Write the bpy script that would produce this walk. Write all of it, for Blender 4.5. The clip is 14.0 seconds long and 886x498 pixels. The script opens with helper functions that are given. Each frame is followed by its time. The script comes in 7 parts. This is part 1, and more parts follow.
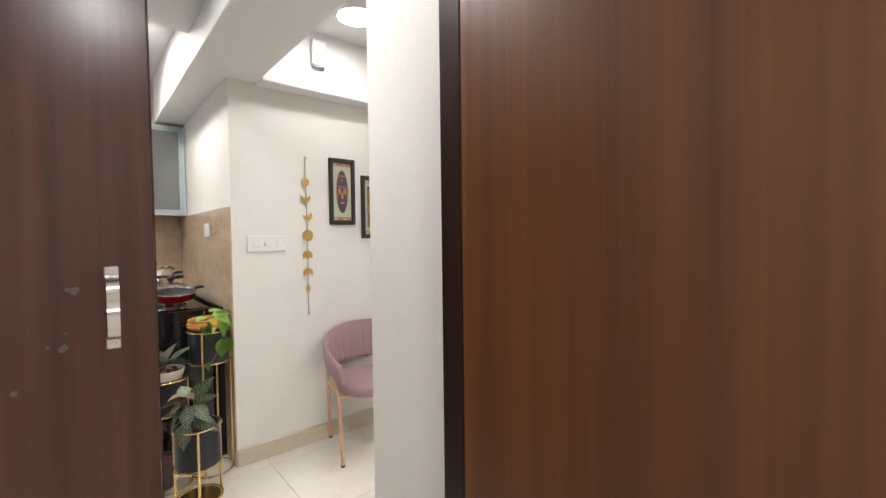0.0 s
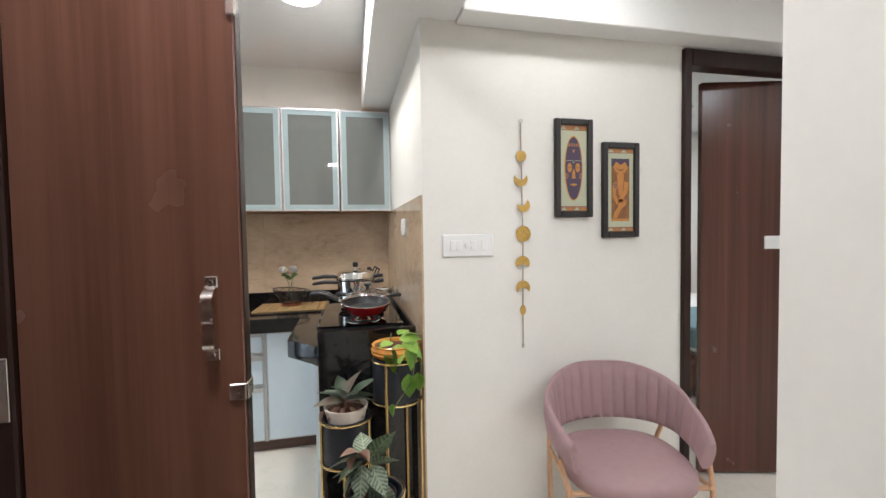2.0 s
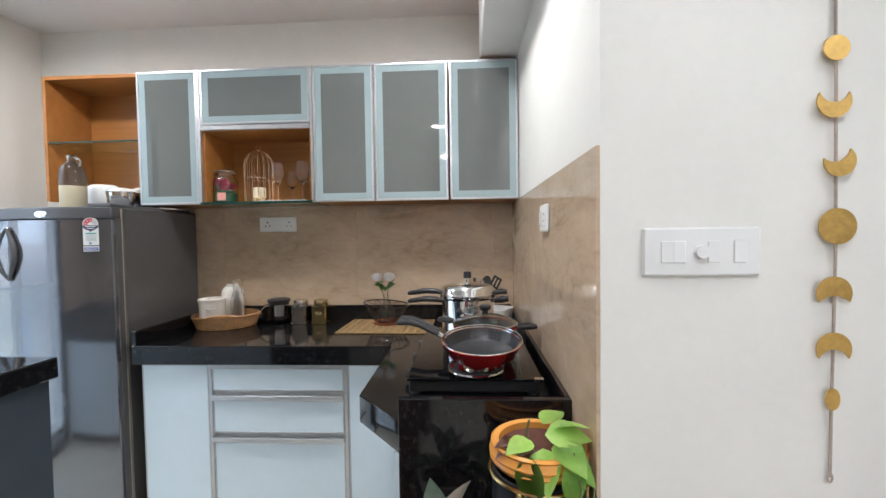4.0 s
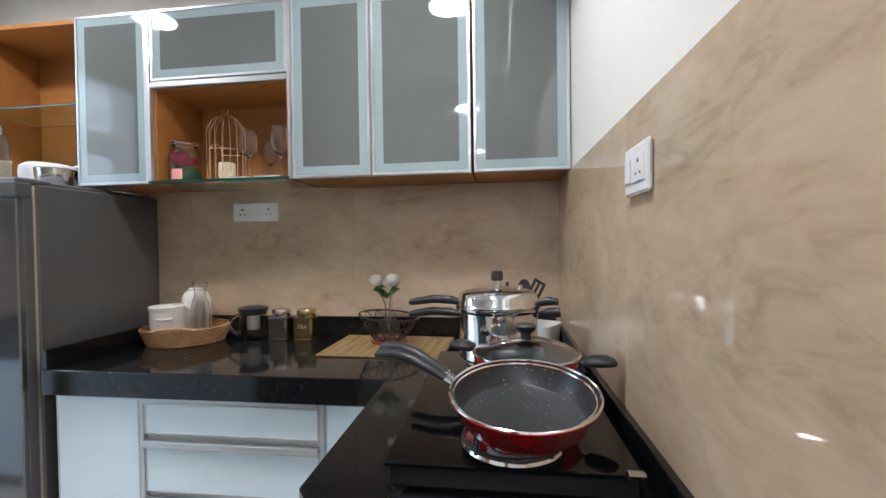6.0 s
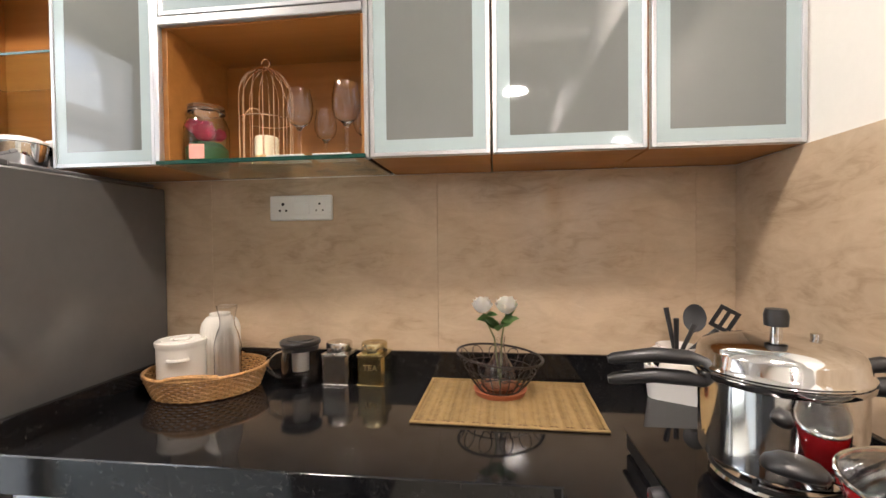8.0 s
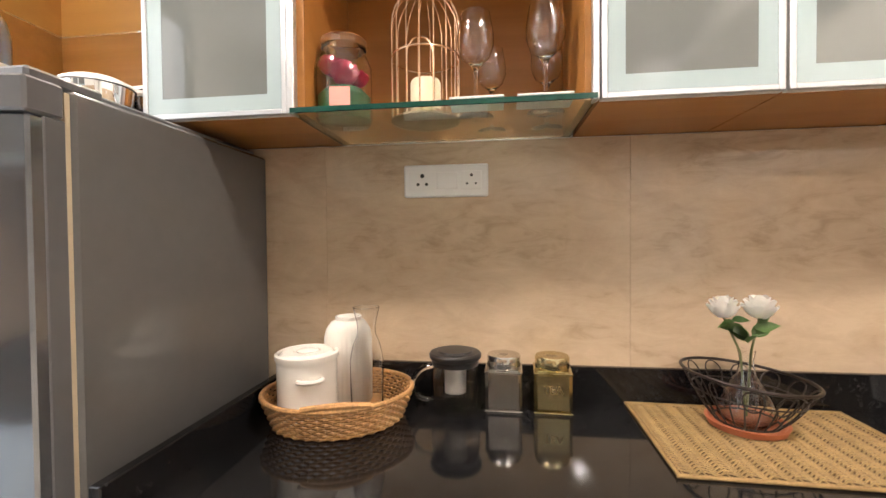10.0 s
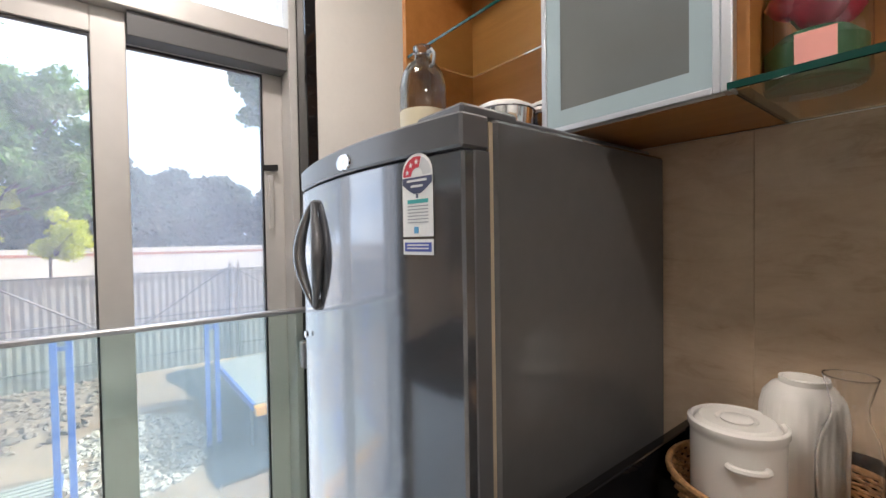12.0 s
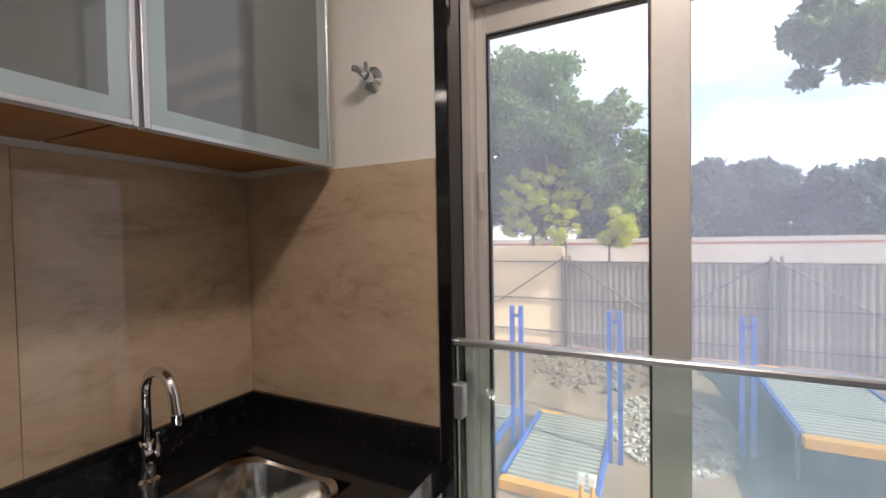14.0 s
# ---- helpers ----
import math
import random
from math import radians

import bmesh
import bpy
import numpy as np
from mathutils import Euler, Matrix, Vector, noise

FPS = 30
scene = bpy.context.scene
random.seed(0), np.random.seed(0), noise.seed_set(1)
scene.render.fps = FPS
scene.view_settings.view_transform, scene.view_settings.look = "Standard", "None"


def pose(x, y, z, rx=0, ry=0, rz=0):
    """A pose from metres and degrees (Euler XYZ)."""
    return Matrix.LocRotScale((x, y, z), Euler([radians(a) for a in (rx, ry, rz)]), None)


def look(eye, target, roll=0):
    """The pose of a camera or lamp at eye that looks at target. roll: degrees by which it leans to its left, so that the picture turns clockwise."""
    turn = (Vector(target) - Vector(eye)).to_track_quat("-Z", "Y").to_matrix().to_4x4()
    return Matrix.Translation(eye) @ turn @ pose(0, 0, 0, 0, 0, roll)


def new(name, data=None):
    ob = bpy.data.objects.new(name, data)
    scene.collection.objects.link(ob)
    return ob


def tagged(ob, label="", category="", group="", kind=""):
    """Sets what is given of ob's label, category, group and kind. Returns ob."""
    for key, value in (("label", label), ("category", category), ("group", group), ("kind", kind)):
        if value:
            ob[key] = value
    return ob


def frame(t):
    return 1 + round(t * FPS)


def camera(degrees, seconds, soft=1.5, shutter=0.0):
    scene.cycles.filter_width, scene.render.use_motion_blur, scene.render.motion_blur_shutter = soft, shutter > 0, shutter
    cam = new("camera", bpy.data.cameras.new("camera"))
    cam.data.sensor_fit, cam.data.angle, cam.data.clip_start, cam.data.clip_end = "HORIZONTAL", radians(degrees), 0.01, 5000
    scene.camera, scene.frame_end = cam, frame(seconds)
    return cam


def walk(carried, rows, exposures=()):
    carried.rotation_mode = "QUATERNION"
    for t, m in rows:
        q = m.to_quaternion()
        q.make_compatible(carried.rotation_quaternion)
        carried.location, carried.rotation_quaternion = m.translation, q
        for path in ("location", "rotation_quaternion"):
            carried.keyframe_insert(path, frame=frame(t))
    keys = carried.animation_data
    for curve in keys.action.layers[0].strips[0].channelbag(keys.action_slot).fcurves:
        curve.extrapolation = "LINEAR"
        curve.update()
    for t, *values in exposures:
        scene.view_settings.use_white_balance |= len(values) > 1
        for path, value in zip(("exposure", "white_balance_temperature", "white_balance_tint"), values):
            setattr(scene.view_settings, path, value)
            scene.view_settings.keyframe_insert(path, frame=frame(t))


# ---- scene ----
cam = camera(92.7, 14.0)
PATH = [
    (0, (0.209, -0.117, 1.341), (1.506, 1.404, 1.275), -0.7),
    (0.5, (0.3, 0.101, 1.363), (1.323, 1.818, 1.286), -0.9),
    (1, (0.391, 0.3, 1.354), (1.185, 2.134, 1.278), -0.9),
    (1.5, (0.495, 0.544, 1.359), (1.09, 2.452, 1.279), -0.8),
    (2, (0.552, 0.753, 1.359), (0.987, 2.703, 1.282), -0.9),
    (2.5, (0.553, 0.984, 1.372), (0.841, 2.962, 1.293), -0.9),
    (3, (0.564, 1.194, 1.353), (0.699, 3.188, 1.28), -0.8),
    (3.5, (0.587, 1.425, 1.353), (0.579, 3.424, 1.281), -0.8),
    (6, (0.594, 2.248, 1.266), (0.335, 4.231, 1.234), -0.8),
    (6.5, (0.506, 2.355, 1.28), (0.239, 4.337, 1.254), -0.7),
    (7, (0.377, 2.492, 1.309), (0.104, 4.473, 1.281), -0.6),
    (9.5, (-0.267, 2.935, 1.27), (-0.446, 4.926, 1.218), -0.6),
    (10, (-0.396, 2.984, 1.26), (-0.647, 4.968, 1.219), -0.5),
    (10.5, (-0.471, 3.028, 1.253), (-0.947, 4.969, 1.203), -0.5),
    (11, (-0.482, 3.088, 1.282), (-1.317, 4.905, 1.235), -0.6),
    (11.5, (-0.503, 3.109, 1.315), (-1.705, 4.707, 1.262), -0.9),
    (12, (-0.584, 3.099, 1.313), (-2.154, 4.336, 1.268), -0.9),
    (12.5, (-0.697, 3.097, 1.323), (-2.557, 3.832, 1.273), -0.8),
    (13, (-0.773, 3.067, 1.33), (-2.765, 3.231, 1.29), -0.9),
    (13.5, (-0.888, 3.06, 1.319), (-2.844, 2.645, 1.297), -0.9),
    (14, (-1.008, 3.068, 1.351), (-2.802, 2.186, 1.3), -1.0),
]
EXPOSURES = [(0.0, 1.42, 6200, 12), (3.0, 1.48, 5800, 10), (6.0, 1.42, 5600, 10), (7.2, 1.45, 6000, 14), (8.6, 2.28, 6900, 16), (9.8, 2.28, 6900, 16), (10.5, 2.28, 6300, 13), (11.3, 1.95, 6150, 13), (12.1, 1.15, 6250, 15), (14.0, 0.75, 6650, 19)]
walk(cam, [(t, look(eye, target, roll)) for t, eye, target, roll in PATH], EXPOSURES)

# ---- world, sun, lamps ----
world = bpy.data.worlds.new("sky_world")
scene.world = world
world.use_nodes = True
_wn = world.node_tree.nodes
_sky = _wn.new("ShaderNodeTexSky")
_sky.sky_type, _sky.sun_disc = "NISHITA", False
_sky.sun_elevation, _sky.sun_rotation = radians(38), radians(20)
_sky.dust_density, _sky.air_density = 6.0, 1.2
world.node_tree.links.new(_sky.outputs[0], _wn["Background"].inputs[0])
_wn["Background"].inputs[1].default_value = 0.15
_sun = bpy.data.lights.new("sun", "SUN")
_sun.energy, _sun.angle, _sun.color = 5.0, radians(0.5), (1.0, 0.94, 0.84)
sun = new("sun", _sun)
sun.matrix_world = look((20, 50, 40), (8, 0, 10))


def area_lamp(name, x, y, z, size, watts, color):
    d = bpy.data.lights.new(name, "AREA")
    d.shape, d.size, d.energy, d.color = "DISK", size, watts, color
    d.spread = radians(170)
    o = new(name, d)
    o.location = (x, y, z)
    return o


CEIL = 2.60
LAMPS = [("kitchen_lamp", 0.335, 3.04, 2.60, 5.1, (1.0, 0.91, 0.80)),
         ("kitchen_lamp", -1.35, 3.16, 2.60, 5.5, (1.0, 0.90, 0.78)),
         ("passage_lamp", 0.31, 1.23, 2.60, 5.3, (1.0, 0.95, 0.91)),
         ("living_or_fill_lamp", 1.42, 2.03, 2.60, 1.1, (1.0, 0.98, 0.97)),
         # next three: unseen lamps, added to fill the living room softly
         ("living_or_fill_lamp", 1.75, -0.75, 2.60, 5.5, (1.0, 0.98, 0.97)),
         ("living_or_fill_lamp", 2.9, 0.9, 2.60, 4.6, (1.0, 0.98, 0.97)),
         ("living_or_fill_lamp", 4.2, 0.1, 2.60, 4.0, (1.0, 0.98, 0.97)),
         ("entrance_lamp", 0.30, -0.75, 2.60, 5.8, (1.0, 0.97, 0.95)),
         ("bedroom_lamp", 3.9, 4.5, 2.60, 10, (1.0, 0.98, 0.96))]
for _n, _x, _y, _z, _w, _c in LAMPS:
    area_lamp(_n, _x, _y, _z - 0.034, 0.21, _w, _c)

# daylight that comes in through the tall kitchen window
_wl = bpy.data.lights.new("window_daylight", "AREA")
_wl.shape, _wl.size, _wl.size_y, _wl.energy, _wl.color = "RECTANGLE", 0.95, 2.2, 2.4, (0.80, 0.91, 1.0)
_wl.spread = radians(170)
window_daylight = new("window_daylight", _wl)
window_daylight.matrix_world = look((-1.980, 3.12, 1.25), (0.0, 3.12, 1.25))

# ---- mesh helpers ----
ORIG = {}


def box(bm, x0, x1, y0, y1, z0, z1, bevel=0.0, seg=1):
    m = Matrix.Translation(((x0 + x1) / 2, (y0 + y1) / 2, (z0 + z1) / 2)) @ Matrix.Diagonal((abs(x1 - x0), abs(y1 - y0), abs(z1 - z0), 1))
    r = bmesh.ops.create_cube(bm, size=1, matrix=m)
    if bevel:
        es = list({e for v in r["verts"] for e in v.link_edges})
        bmesh.ops.bevel(bm, geom=es, offset=bevel, segments=seg, affect="EDGES", profile=0.5)
    return bm


def boxes(*rows, bevel=0.0):
    bm = bmesh.new()
    for r in rows:
        box(bm, *r, bevel=bevel)
    return bm


def lathe(profile, seg=32, m=None, cap=True, bm=None):
    """Turns a profile of (radius, height) about z."""
    bm = bm or bmesh.new()
    m = m or Matrix()
    rings = []
    for r, z in profile:
        rings.append([bm.verts.new(m @ Vector((r * math.cos(2 * math.pi * i / seg), r * math.sin(2 * math.pi * i / seg), z))) for i in range(seg)])
    for a, b in zip(rings, rings[1:]):
        for i in range(seg):
            j = (i + 1) % seg
            bm.faces.new((a[i], a[j], b[j], b[i]))
    if cap:
        if profile[0][0] > 1e-5:
            bm.faces.new(list(reversed(rings[0])))
        if profile[-1][0] > 1e-5:
            bm.faces.new(rings[-1])
    bmesh.ops.remove_doubles(bm, verts=[v for r in rings for v in r], dist=1e-6)
    return bm


def tube(points, r, seg=8, closed=False, bm=None, flat=1.0):
    """A round bar along points; flat squeezes it along its second axis; r may be a list."""
    bm = bm or bmesh.new()
    p = [Vector(q) for q in points]
    n = len(p)
    rings, up = [], None
    for i in range(n):
        a = p[(i - 1) % n] if closed or i else p[0]
        b = p[(i + 1) % n] if closed or i < n - 1 else p[-1]
        t = (b - a).normalized()
        if up is None:
            up = t.orthogonal().normalized() if abs(t.z) > 0.95 else (Vector((0, 0, 1)) - t * t.z).normalized()
        else:
            up = (up - t * up.dot(t)).normalized()
        side = t.cross(up)
        rr = r[i] if isinstance(r, (list, tuple)) else r
        rings.append([bm.verts.new(p[i] + (side * math.cos(2 * math.pi * k / seg) + up * math.sin(2 * math.pi * k / seg) * flat) * rr) for k in range(seg)])
    for i in range(n if closed else n - 1):
        a, b = rings[i], rings[(i + 1) % n]
        for k in range(seg):
            bm.faces.new((a[k], a[(k + 1) % seg], b[(k + 1) % seg], b[k]))
    if not closed:
        bm.faces.new(list(reversed(rings[0])))
        bm.faces.new(rings[-1])
    return bm


def ring(cx, cy, z, r, thick, seg=40, ry=None):
    ry = ry or r
    return tube([(cx + r * math.cos(2 * math.pi * i / seg), cy + ry * math.sin(2 * math.pi * i / seg), z) for i in range(seg)], thick, 8, True)


def prism(outline, z0, z1, bevel=0.0):
    """A flat outline of (x, y), raised from z0 to z1."""
    bm = bmesh.new()
    lo = [bm.verts.new((x, y, z0)) for x, y in outline]
    f = bm.faces.new(lo)
    r = bmesh.ops.extrude_face_region(bm, geom=[f])
    bmesh.ops.translate(bm, verts=[g for g in r["geom"] if isinstance(g, bmesh.types.BMVert)], vec=(0, 0, z1 - z0))
    bmesh.ops.recalc_face_normals(bm, faces=bm.faces)
    if bevel:
        bmesh.ops.bevel(bm, geom=list(bm.edges), offset=bevel, segments=1, affect="EDGES")
    return bm


def moved(bm, m):
    bmesh.ops.transform(bm, matrix=m, verts=bm.verts)
    return bm


def mesh_of(bm, name, material, smooth=None):
    me = bpy.data.meshes.new(name)
    bmesh.ops.recalc_face_normals(bm, faces=bm.faces)
    bm.to_mesh(me)
    bm.free()
    if material:
        me.materials.append(material)
    if smooth is not None:
        me.polygons.foreach_set("use_smooth", [True] * len(me.polygons))
        me.set_sharp_from_angle(angle=radians(smooth))
    return me


def single(name, bm, material, label="", category="", group="", kind="", smooth=35):
    """A thing of one mesh, with its origin at the middle of its base."""
    me = mesh_of(bm, name, material, smooth)
    co = np.empty(len(me.vertices) * 3)
    me.vertices.foreach_get("co", co)
    co = co.reshape(-1, 3)
    lo, hi = co.min(0), co.max(0)
    o = Vector(((lo[0] + hi[0]) / 2, (lo[1] + hi[1]) / 2, lo[2]))
    me.transform(Matrix.Translation(-o))
    ob = new(name, me)
    ob.location = o
    ORIG[ob.name] = o
    return tagged(ob, label, category, group, kind)


def thing(name, x, y, z, label="", category="", group="", kind=""):
    ob = new(name)
    ob.empty_display_size = 0.05
    ob.location = (x, y, z)
    ORIG[ob.name] = Vector((x, y, z))
    return tagged(ob, label, category, group, kind)


def part(name, bm, material, parent, label="", smooth=35, kind=""):
    """One mesh, built in the room's metres, as a child of a thing or part."""
    me = mesh_of(bm, name, material, smooth)
    o = ORIG[parent.name]
    me.transform(Matrix.Translation(-o))
    ob = new(name, me)
    ob.parent = parent
    ORIG[ob.name] = o
    return tagged(ob, label, "", "", kind)


def piece(name, me, m, parent):
    """A repeat that shares its mesh, placed by m in the room's metres."""
    ob = new(name, me)
    ob.parent = parent
    ob.matrix_basis = Matrix.Translation(-ORIG[parent.name]) @ m
    return ob


# ---- materials ----
def base_mat(name):
    m = bpy.data.materials.new(name)
    m.use_nodes = True
    return m, m.node_tree.nodes, m.node_tree.links, m.node_tree.nodes["Principled BSDF"]


def ramp_between(nodes, links, fac, stops):
    r = nodes.new("ShaderNodeValToRGB")
    els = r.color_ramp.elements
    while len(els) < len(stops):
        els.new(0.5)
    for e, (p, c) in zip(els, stops):
        e.position, e.color = p, (*c, 1)
    links.new(fac, r.inputs[0])
    return r.outputs[0]


def coords(nodes, links, scale=(1, 1, 1), rot=(0, 0, 0)):
    t = nodes.new("ShaderNodeTexCoord")
    mp = nodes.new("ShaderNodeMapping")
    mp.inputs["Scale"].default_value = scale
    mp.inputs["Rotation"].default_value = rot
    links.new(t.outputs["Object"], mp.inputs[0])
    return mp.outputs[0]


def noise_tex(nodes, links, vec, scale, detail=4, rough=0.55, distort=0.0):
    n = nodes.new("ShaderNodeTexNoise")
    n.inputs["Scale"].default_value = scale
    n.inputs["Detail"].default_value = detail
    n.inputs["Roughness"].default_value = rough
    n.inputs["Distortion"].default_value = distort
    links.new(vec, n.inputs["Vector"])
    return n.outputs["Fac"]


def bump(nodes, links, height, bsdf, strength, dist=0.001):
    b = nodes.new("ShaderNodeBump")
    b.inputs["Strength"].default_value = strength
    b.inputs["Distance"].default_value = dist
    links.new(height, b.inputs["Height"])
    links.new(b.outputs[0], bsdf.inputs["Normal"])


def shade(c, k):
    return tuple(min(1.0, v * k) for v in c)


def plain(name, color, rough=0.5, metal=0.0, vary=0.08, scale=18, relief=0.0, coat=0.0, spec=0.5, sheen=0.0):
    """A surface with slight drift of tone and gloss at two scales."""
    m, n, l, b = base_mat(name)
    v = coords(n, l)
    big = noise_tex(n, l, v, scale * 0.15, 3)
    fine = noise_tex(n, l, v, scale, 5)
    mix = n.new("ShaderNodeMath")
    mix.operation = "ADD"
    l.new(big, mix.inputs[0])
    l.new(fine, mix.inputs[1])
    half = n.new("ShaderNodeMath")
    half.operation = "MULTIPLY"
    half.inputs[1].default_value = 0.5
    l.new(mix.outputs[0], half.inputs[0])
    l.new(ramp_between(n, l, half.outputs[0], [(0.3, shade(color, 1 - vary)), (0.7, shade(color, 1 + vary))]), b.inputs["Base Color"])
    rr = n.new("ShaderNodeMapRange")
    rr.inputs[3].default_value, rr.inputs[4].default_value = max(0.0, rough * 0.85), min(1, rough * 1.15)
    l.new(fine, rr.inputs[0])
    l.new(rr.outputs[0], b.inputs["Roughness"])
    b.inputs["Metallic"].default_value = metal
    b.inputs["Specular IOR Level"].default_value = spec
    b.inputs["Coat Weight"].default_value = coat
    b.inputs["Coat Roughness"].default_value = 0.05
    if sheen:
        b.inputs["Sheen Weight"].default_value = sheen
        b.inputs["Sheen Roughness"].default_value = 0.4
        b.inputs["Sheen Tint"].default_value = (*shade(color, 1.6), 1)
    if relief:
        bump(n, l, fine, b, relief)
    return m


def wood(name, dark, light, rough=0.35, grain=(38, 38, 0.9), coat=0.0, relief=0.15, fade=0.5):
    m, n, l, b = base_mat(name)
    v = coords(n, l, grain)
    fine = noise_tex(n, l, v, 1.0, 8, 0.65, 0.12)
    v2 = coords(n, l, tuple(g * 0.16 for g in grain))
    wide = noise_tex(n, l, v2, 1.0, 3, 0.5, 0.1)
    a = n.new("ShaderNodeMix")
    a.data_type = "FLOAT"
    a.inputs[0].default_value = fade
    l.new(fine, a.inputs[2])
    l.new(wide, a.inputs[3])
    mid = tuple((x + y) / 2 for x, y in zip(dark, light))
    l.new(ramp_between(n, l, a.outputs[0], [(0.36, dark), (0.5, mid), (0.64, light)]), b.inputs["Base Color"])
    rr = n.new("ShaderNodeMapRange")
    rr.inputs[3].default_value, rr.inputs[4].default_value = rough * 0.8, rough * 1.3
    l.new(noise_tex(n, l, coords(n, l), 6, 3), rr.inputs[0])
    l.new(rr.outputs[0], b.inputs["Roughness"])
    b.inputs["Coat Weight"].default_value = coat
    bump(n, l, fine, b, relief, 0.0006)
    return m


def glass(name, tint=(1, 1, 1), rough=0.0, ior=1.45):
    m, n, l, b = base_mat(name)
    b.inputs["Base Color"].default_value = (*tint, 1)
    b.inputs["Transmission Weight"].default_value = 1
    b.inputs["Roughness"].default_value = rough
    b.inputs["IOR"].default_value = ior
    return m


def marble_tile(name, lo, hi, vein, rough=0.1):
    m, n, l, b = base_mat(name)
    v = coords(n, l, (1, 1, 1.7), (0.3, 0.5, 0.25))
    cloud = noise_tex(n, l, v, 3.2, 8, 0.62, 0.8)
    grain = noise_tex(n, l, coords(n, l, (3.0, 3.0, 9.0), (0.5, 0.6, 0.3)), 3.4, 7, 0.68, 1.2)
    both = n.new("ShaderNodeMix")
    both.data_type = "FLOAT"
    both.inputs[0].default_value = 0.38
    l.new(cloud, both.inputs[2])
    l.new(grain, both.inputs[3])
    mid = tuple(p * 0.45 + q * 0.55 for p, q in zip(lo, hi))
    col = ramp_between(n, l, both.outputs[0], [(0.34, shade(lo, 0.93)), (0.45, mid), (0.63, hi)])
    w = n.new("ShaderNodeTexWave")
    w.wave_type, w.bands_direction = "BANDS", "DIAGONAL"
    w.inputs["Scale"].default_value = 1.1
    w.inputs["Distortion"].default_value = 9
    w.inputs["Detail"].default_value = 5
    w.inputs["Detail Scale"].default_value = 1.3
    l.new(v, w.inputs["Vector"])
    k = ramp_between(n, l, w.outputs["Fac"], [(0.0, (1, 1, 1)), (0.06, (0, 0, 0))])
    mx = n.new("ShaderNodeMix")
    mx.data_type = "RGBA"
    sc = n.new("ShaderNodeMath")
    sc.operation = "MULTIPLY"
    sc.inputs[1].default_value = 0.12
    l.new(k, sc.inputs[0])
    l.new(sc.outputs[0], mx.inputs[0])
    l.new(col, mx.inputs[6])
    mx.inputs[7].default_value = (*vein, 1)
    l.new(mx.outputs[2], b.inputs["Base Color"])
    rr = n.new("ShaderNodeMapRange")
    rr.inputs[3].default_value, rr.inputs[4].default_value = rough * 0.7, rough * 1.6
    l.new(cloud, rr.inputs[0])
    l.new(rr.outputs[0], b.inputs["Roughness"])
    bump(n, l, noise_tex(n, l, coords(n, l), 7, 2), b, 0.04, 0.004)
    return m


def granite(name, dark, fleck, rough=0.06):
    m, n, l, b = base_mat(name)
    v = coords(n, l)
    f = noise_tex(n, l, v, 300, 3, 0.7)
    g = noise_tex(n, l, v, 55, 4, 0.6)
    a = n.new("ShaderNodeMath")
    a.operation = "MULTIPLY"
    l.new(f, a.inputs[0])
    l.new(g, a.inputs[1])
    l.new(ramp_between(n, l, a.outputs[0], [(0.30, dark), (0.50, fleck)]), b.inputs["Base Color"])
    rr = n.new("ShaderNodeMapRange")
    rr.inputs[3].default_value, rr.inputs[4].default_value = rough * 0.6, rough * 1.8
    l.new(noise_tex(n, l, v, 9, 5), rr.inputs[0])
    l.new(rr.outputs[0], b.inputs["Roughness"])
    return m


def leaf_mat(name, dark, light, vein):
    m, n, l, b = base_mat(name)
    v = coords(n, l)
    inf = n.new("ShaderNodeObjectInfo")
    big = noise_tex(n, l, v, 22, 4)
    ad = n.new("ShaderNodeMath")
    ad.operation = "MULTIPLY_ADD"
    ad.inputs[1].default_value = 0.5
    l.new(inf.outputs["Random"], ad.inputs[0])
    l.new(big, ad.inputs[2])
    l.new(ramp_between(n, l, ad.outputs[0], [(0.35, dark), (0.72, light), (1.0, vein)]), b.inputs["Base Color"])
    b.inputs["Roughness"].default_value = 0.4
    b.inputs["Subsurface Weight"].default_value = 0.15
    b.inputs["Subsurface Radius"].default_value = (0.004, 0.006, 0.002)
    bump(n, l, big, b, 0.3, 0.002)
    return m


def crown_mat(name, dark, light):
    m, n, l, b = base_mat(name)
    g = n.new("ShaderNodeNewGeometry")
    l.new(ramp_between(n, l, g.outputs["Random Per Island"], [(0.0, dark), (1.0, light)]), b.inputs["Base Color"])
    b.inputs["Roughness"].default_value = 0.55
    t = n.new("ShaderNodeBsdfTranslucent")
    t.inputs[0].default_value = (*shade(light, 2.2), 1)
    mx = n.new("ShaderNodeMixShader")
    mx.inputs[0].default_value = 0.4
    l.new(b.outputs[0], mx.inputs[1])
    l.new(t.outputs[0], mx.inputs[2])
    l.new(mx.outputs[0], n["Material Output"].inputs[0])
    return m


def lamp_mat(name, color, strength):
    m, n, l, b = base_mat(name)
    b.inputs["Base Color"].default_value = (0.9, 0.9, 0.88, 1)
    b.inputs["Emission Color"].default_value = (*color, 1)
    b.inputs["Emission Strength"].default_value = strength
    return m


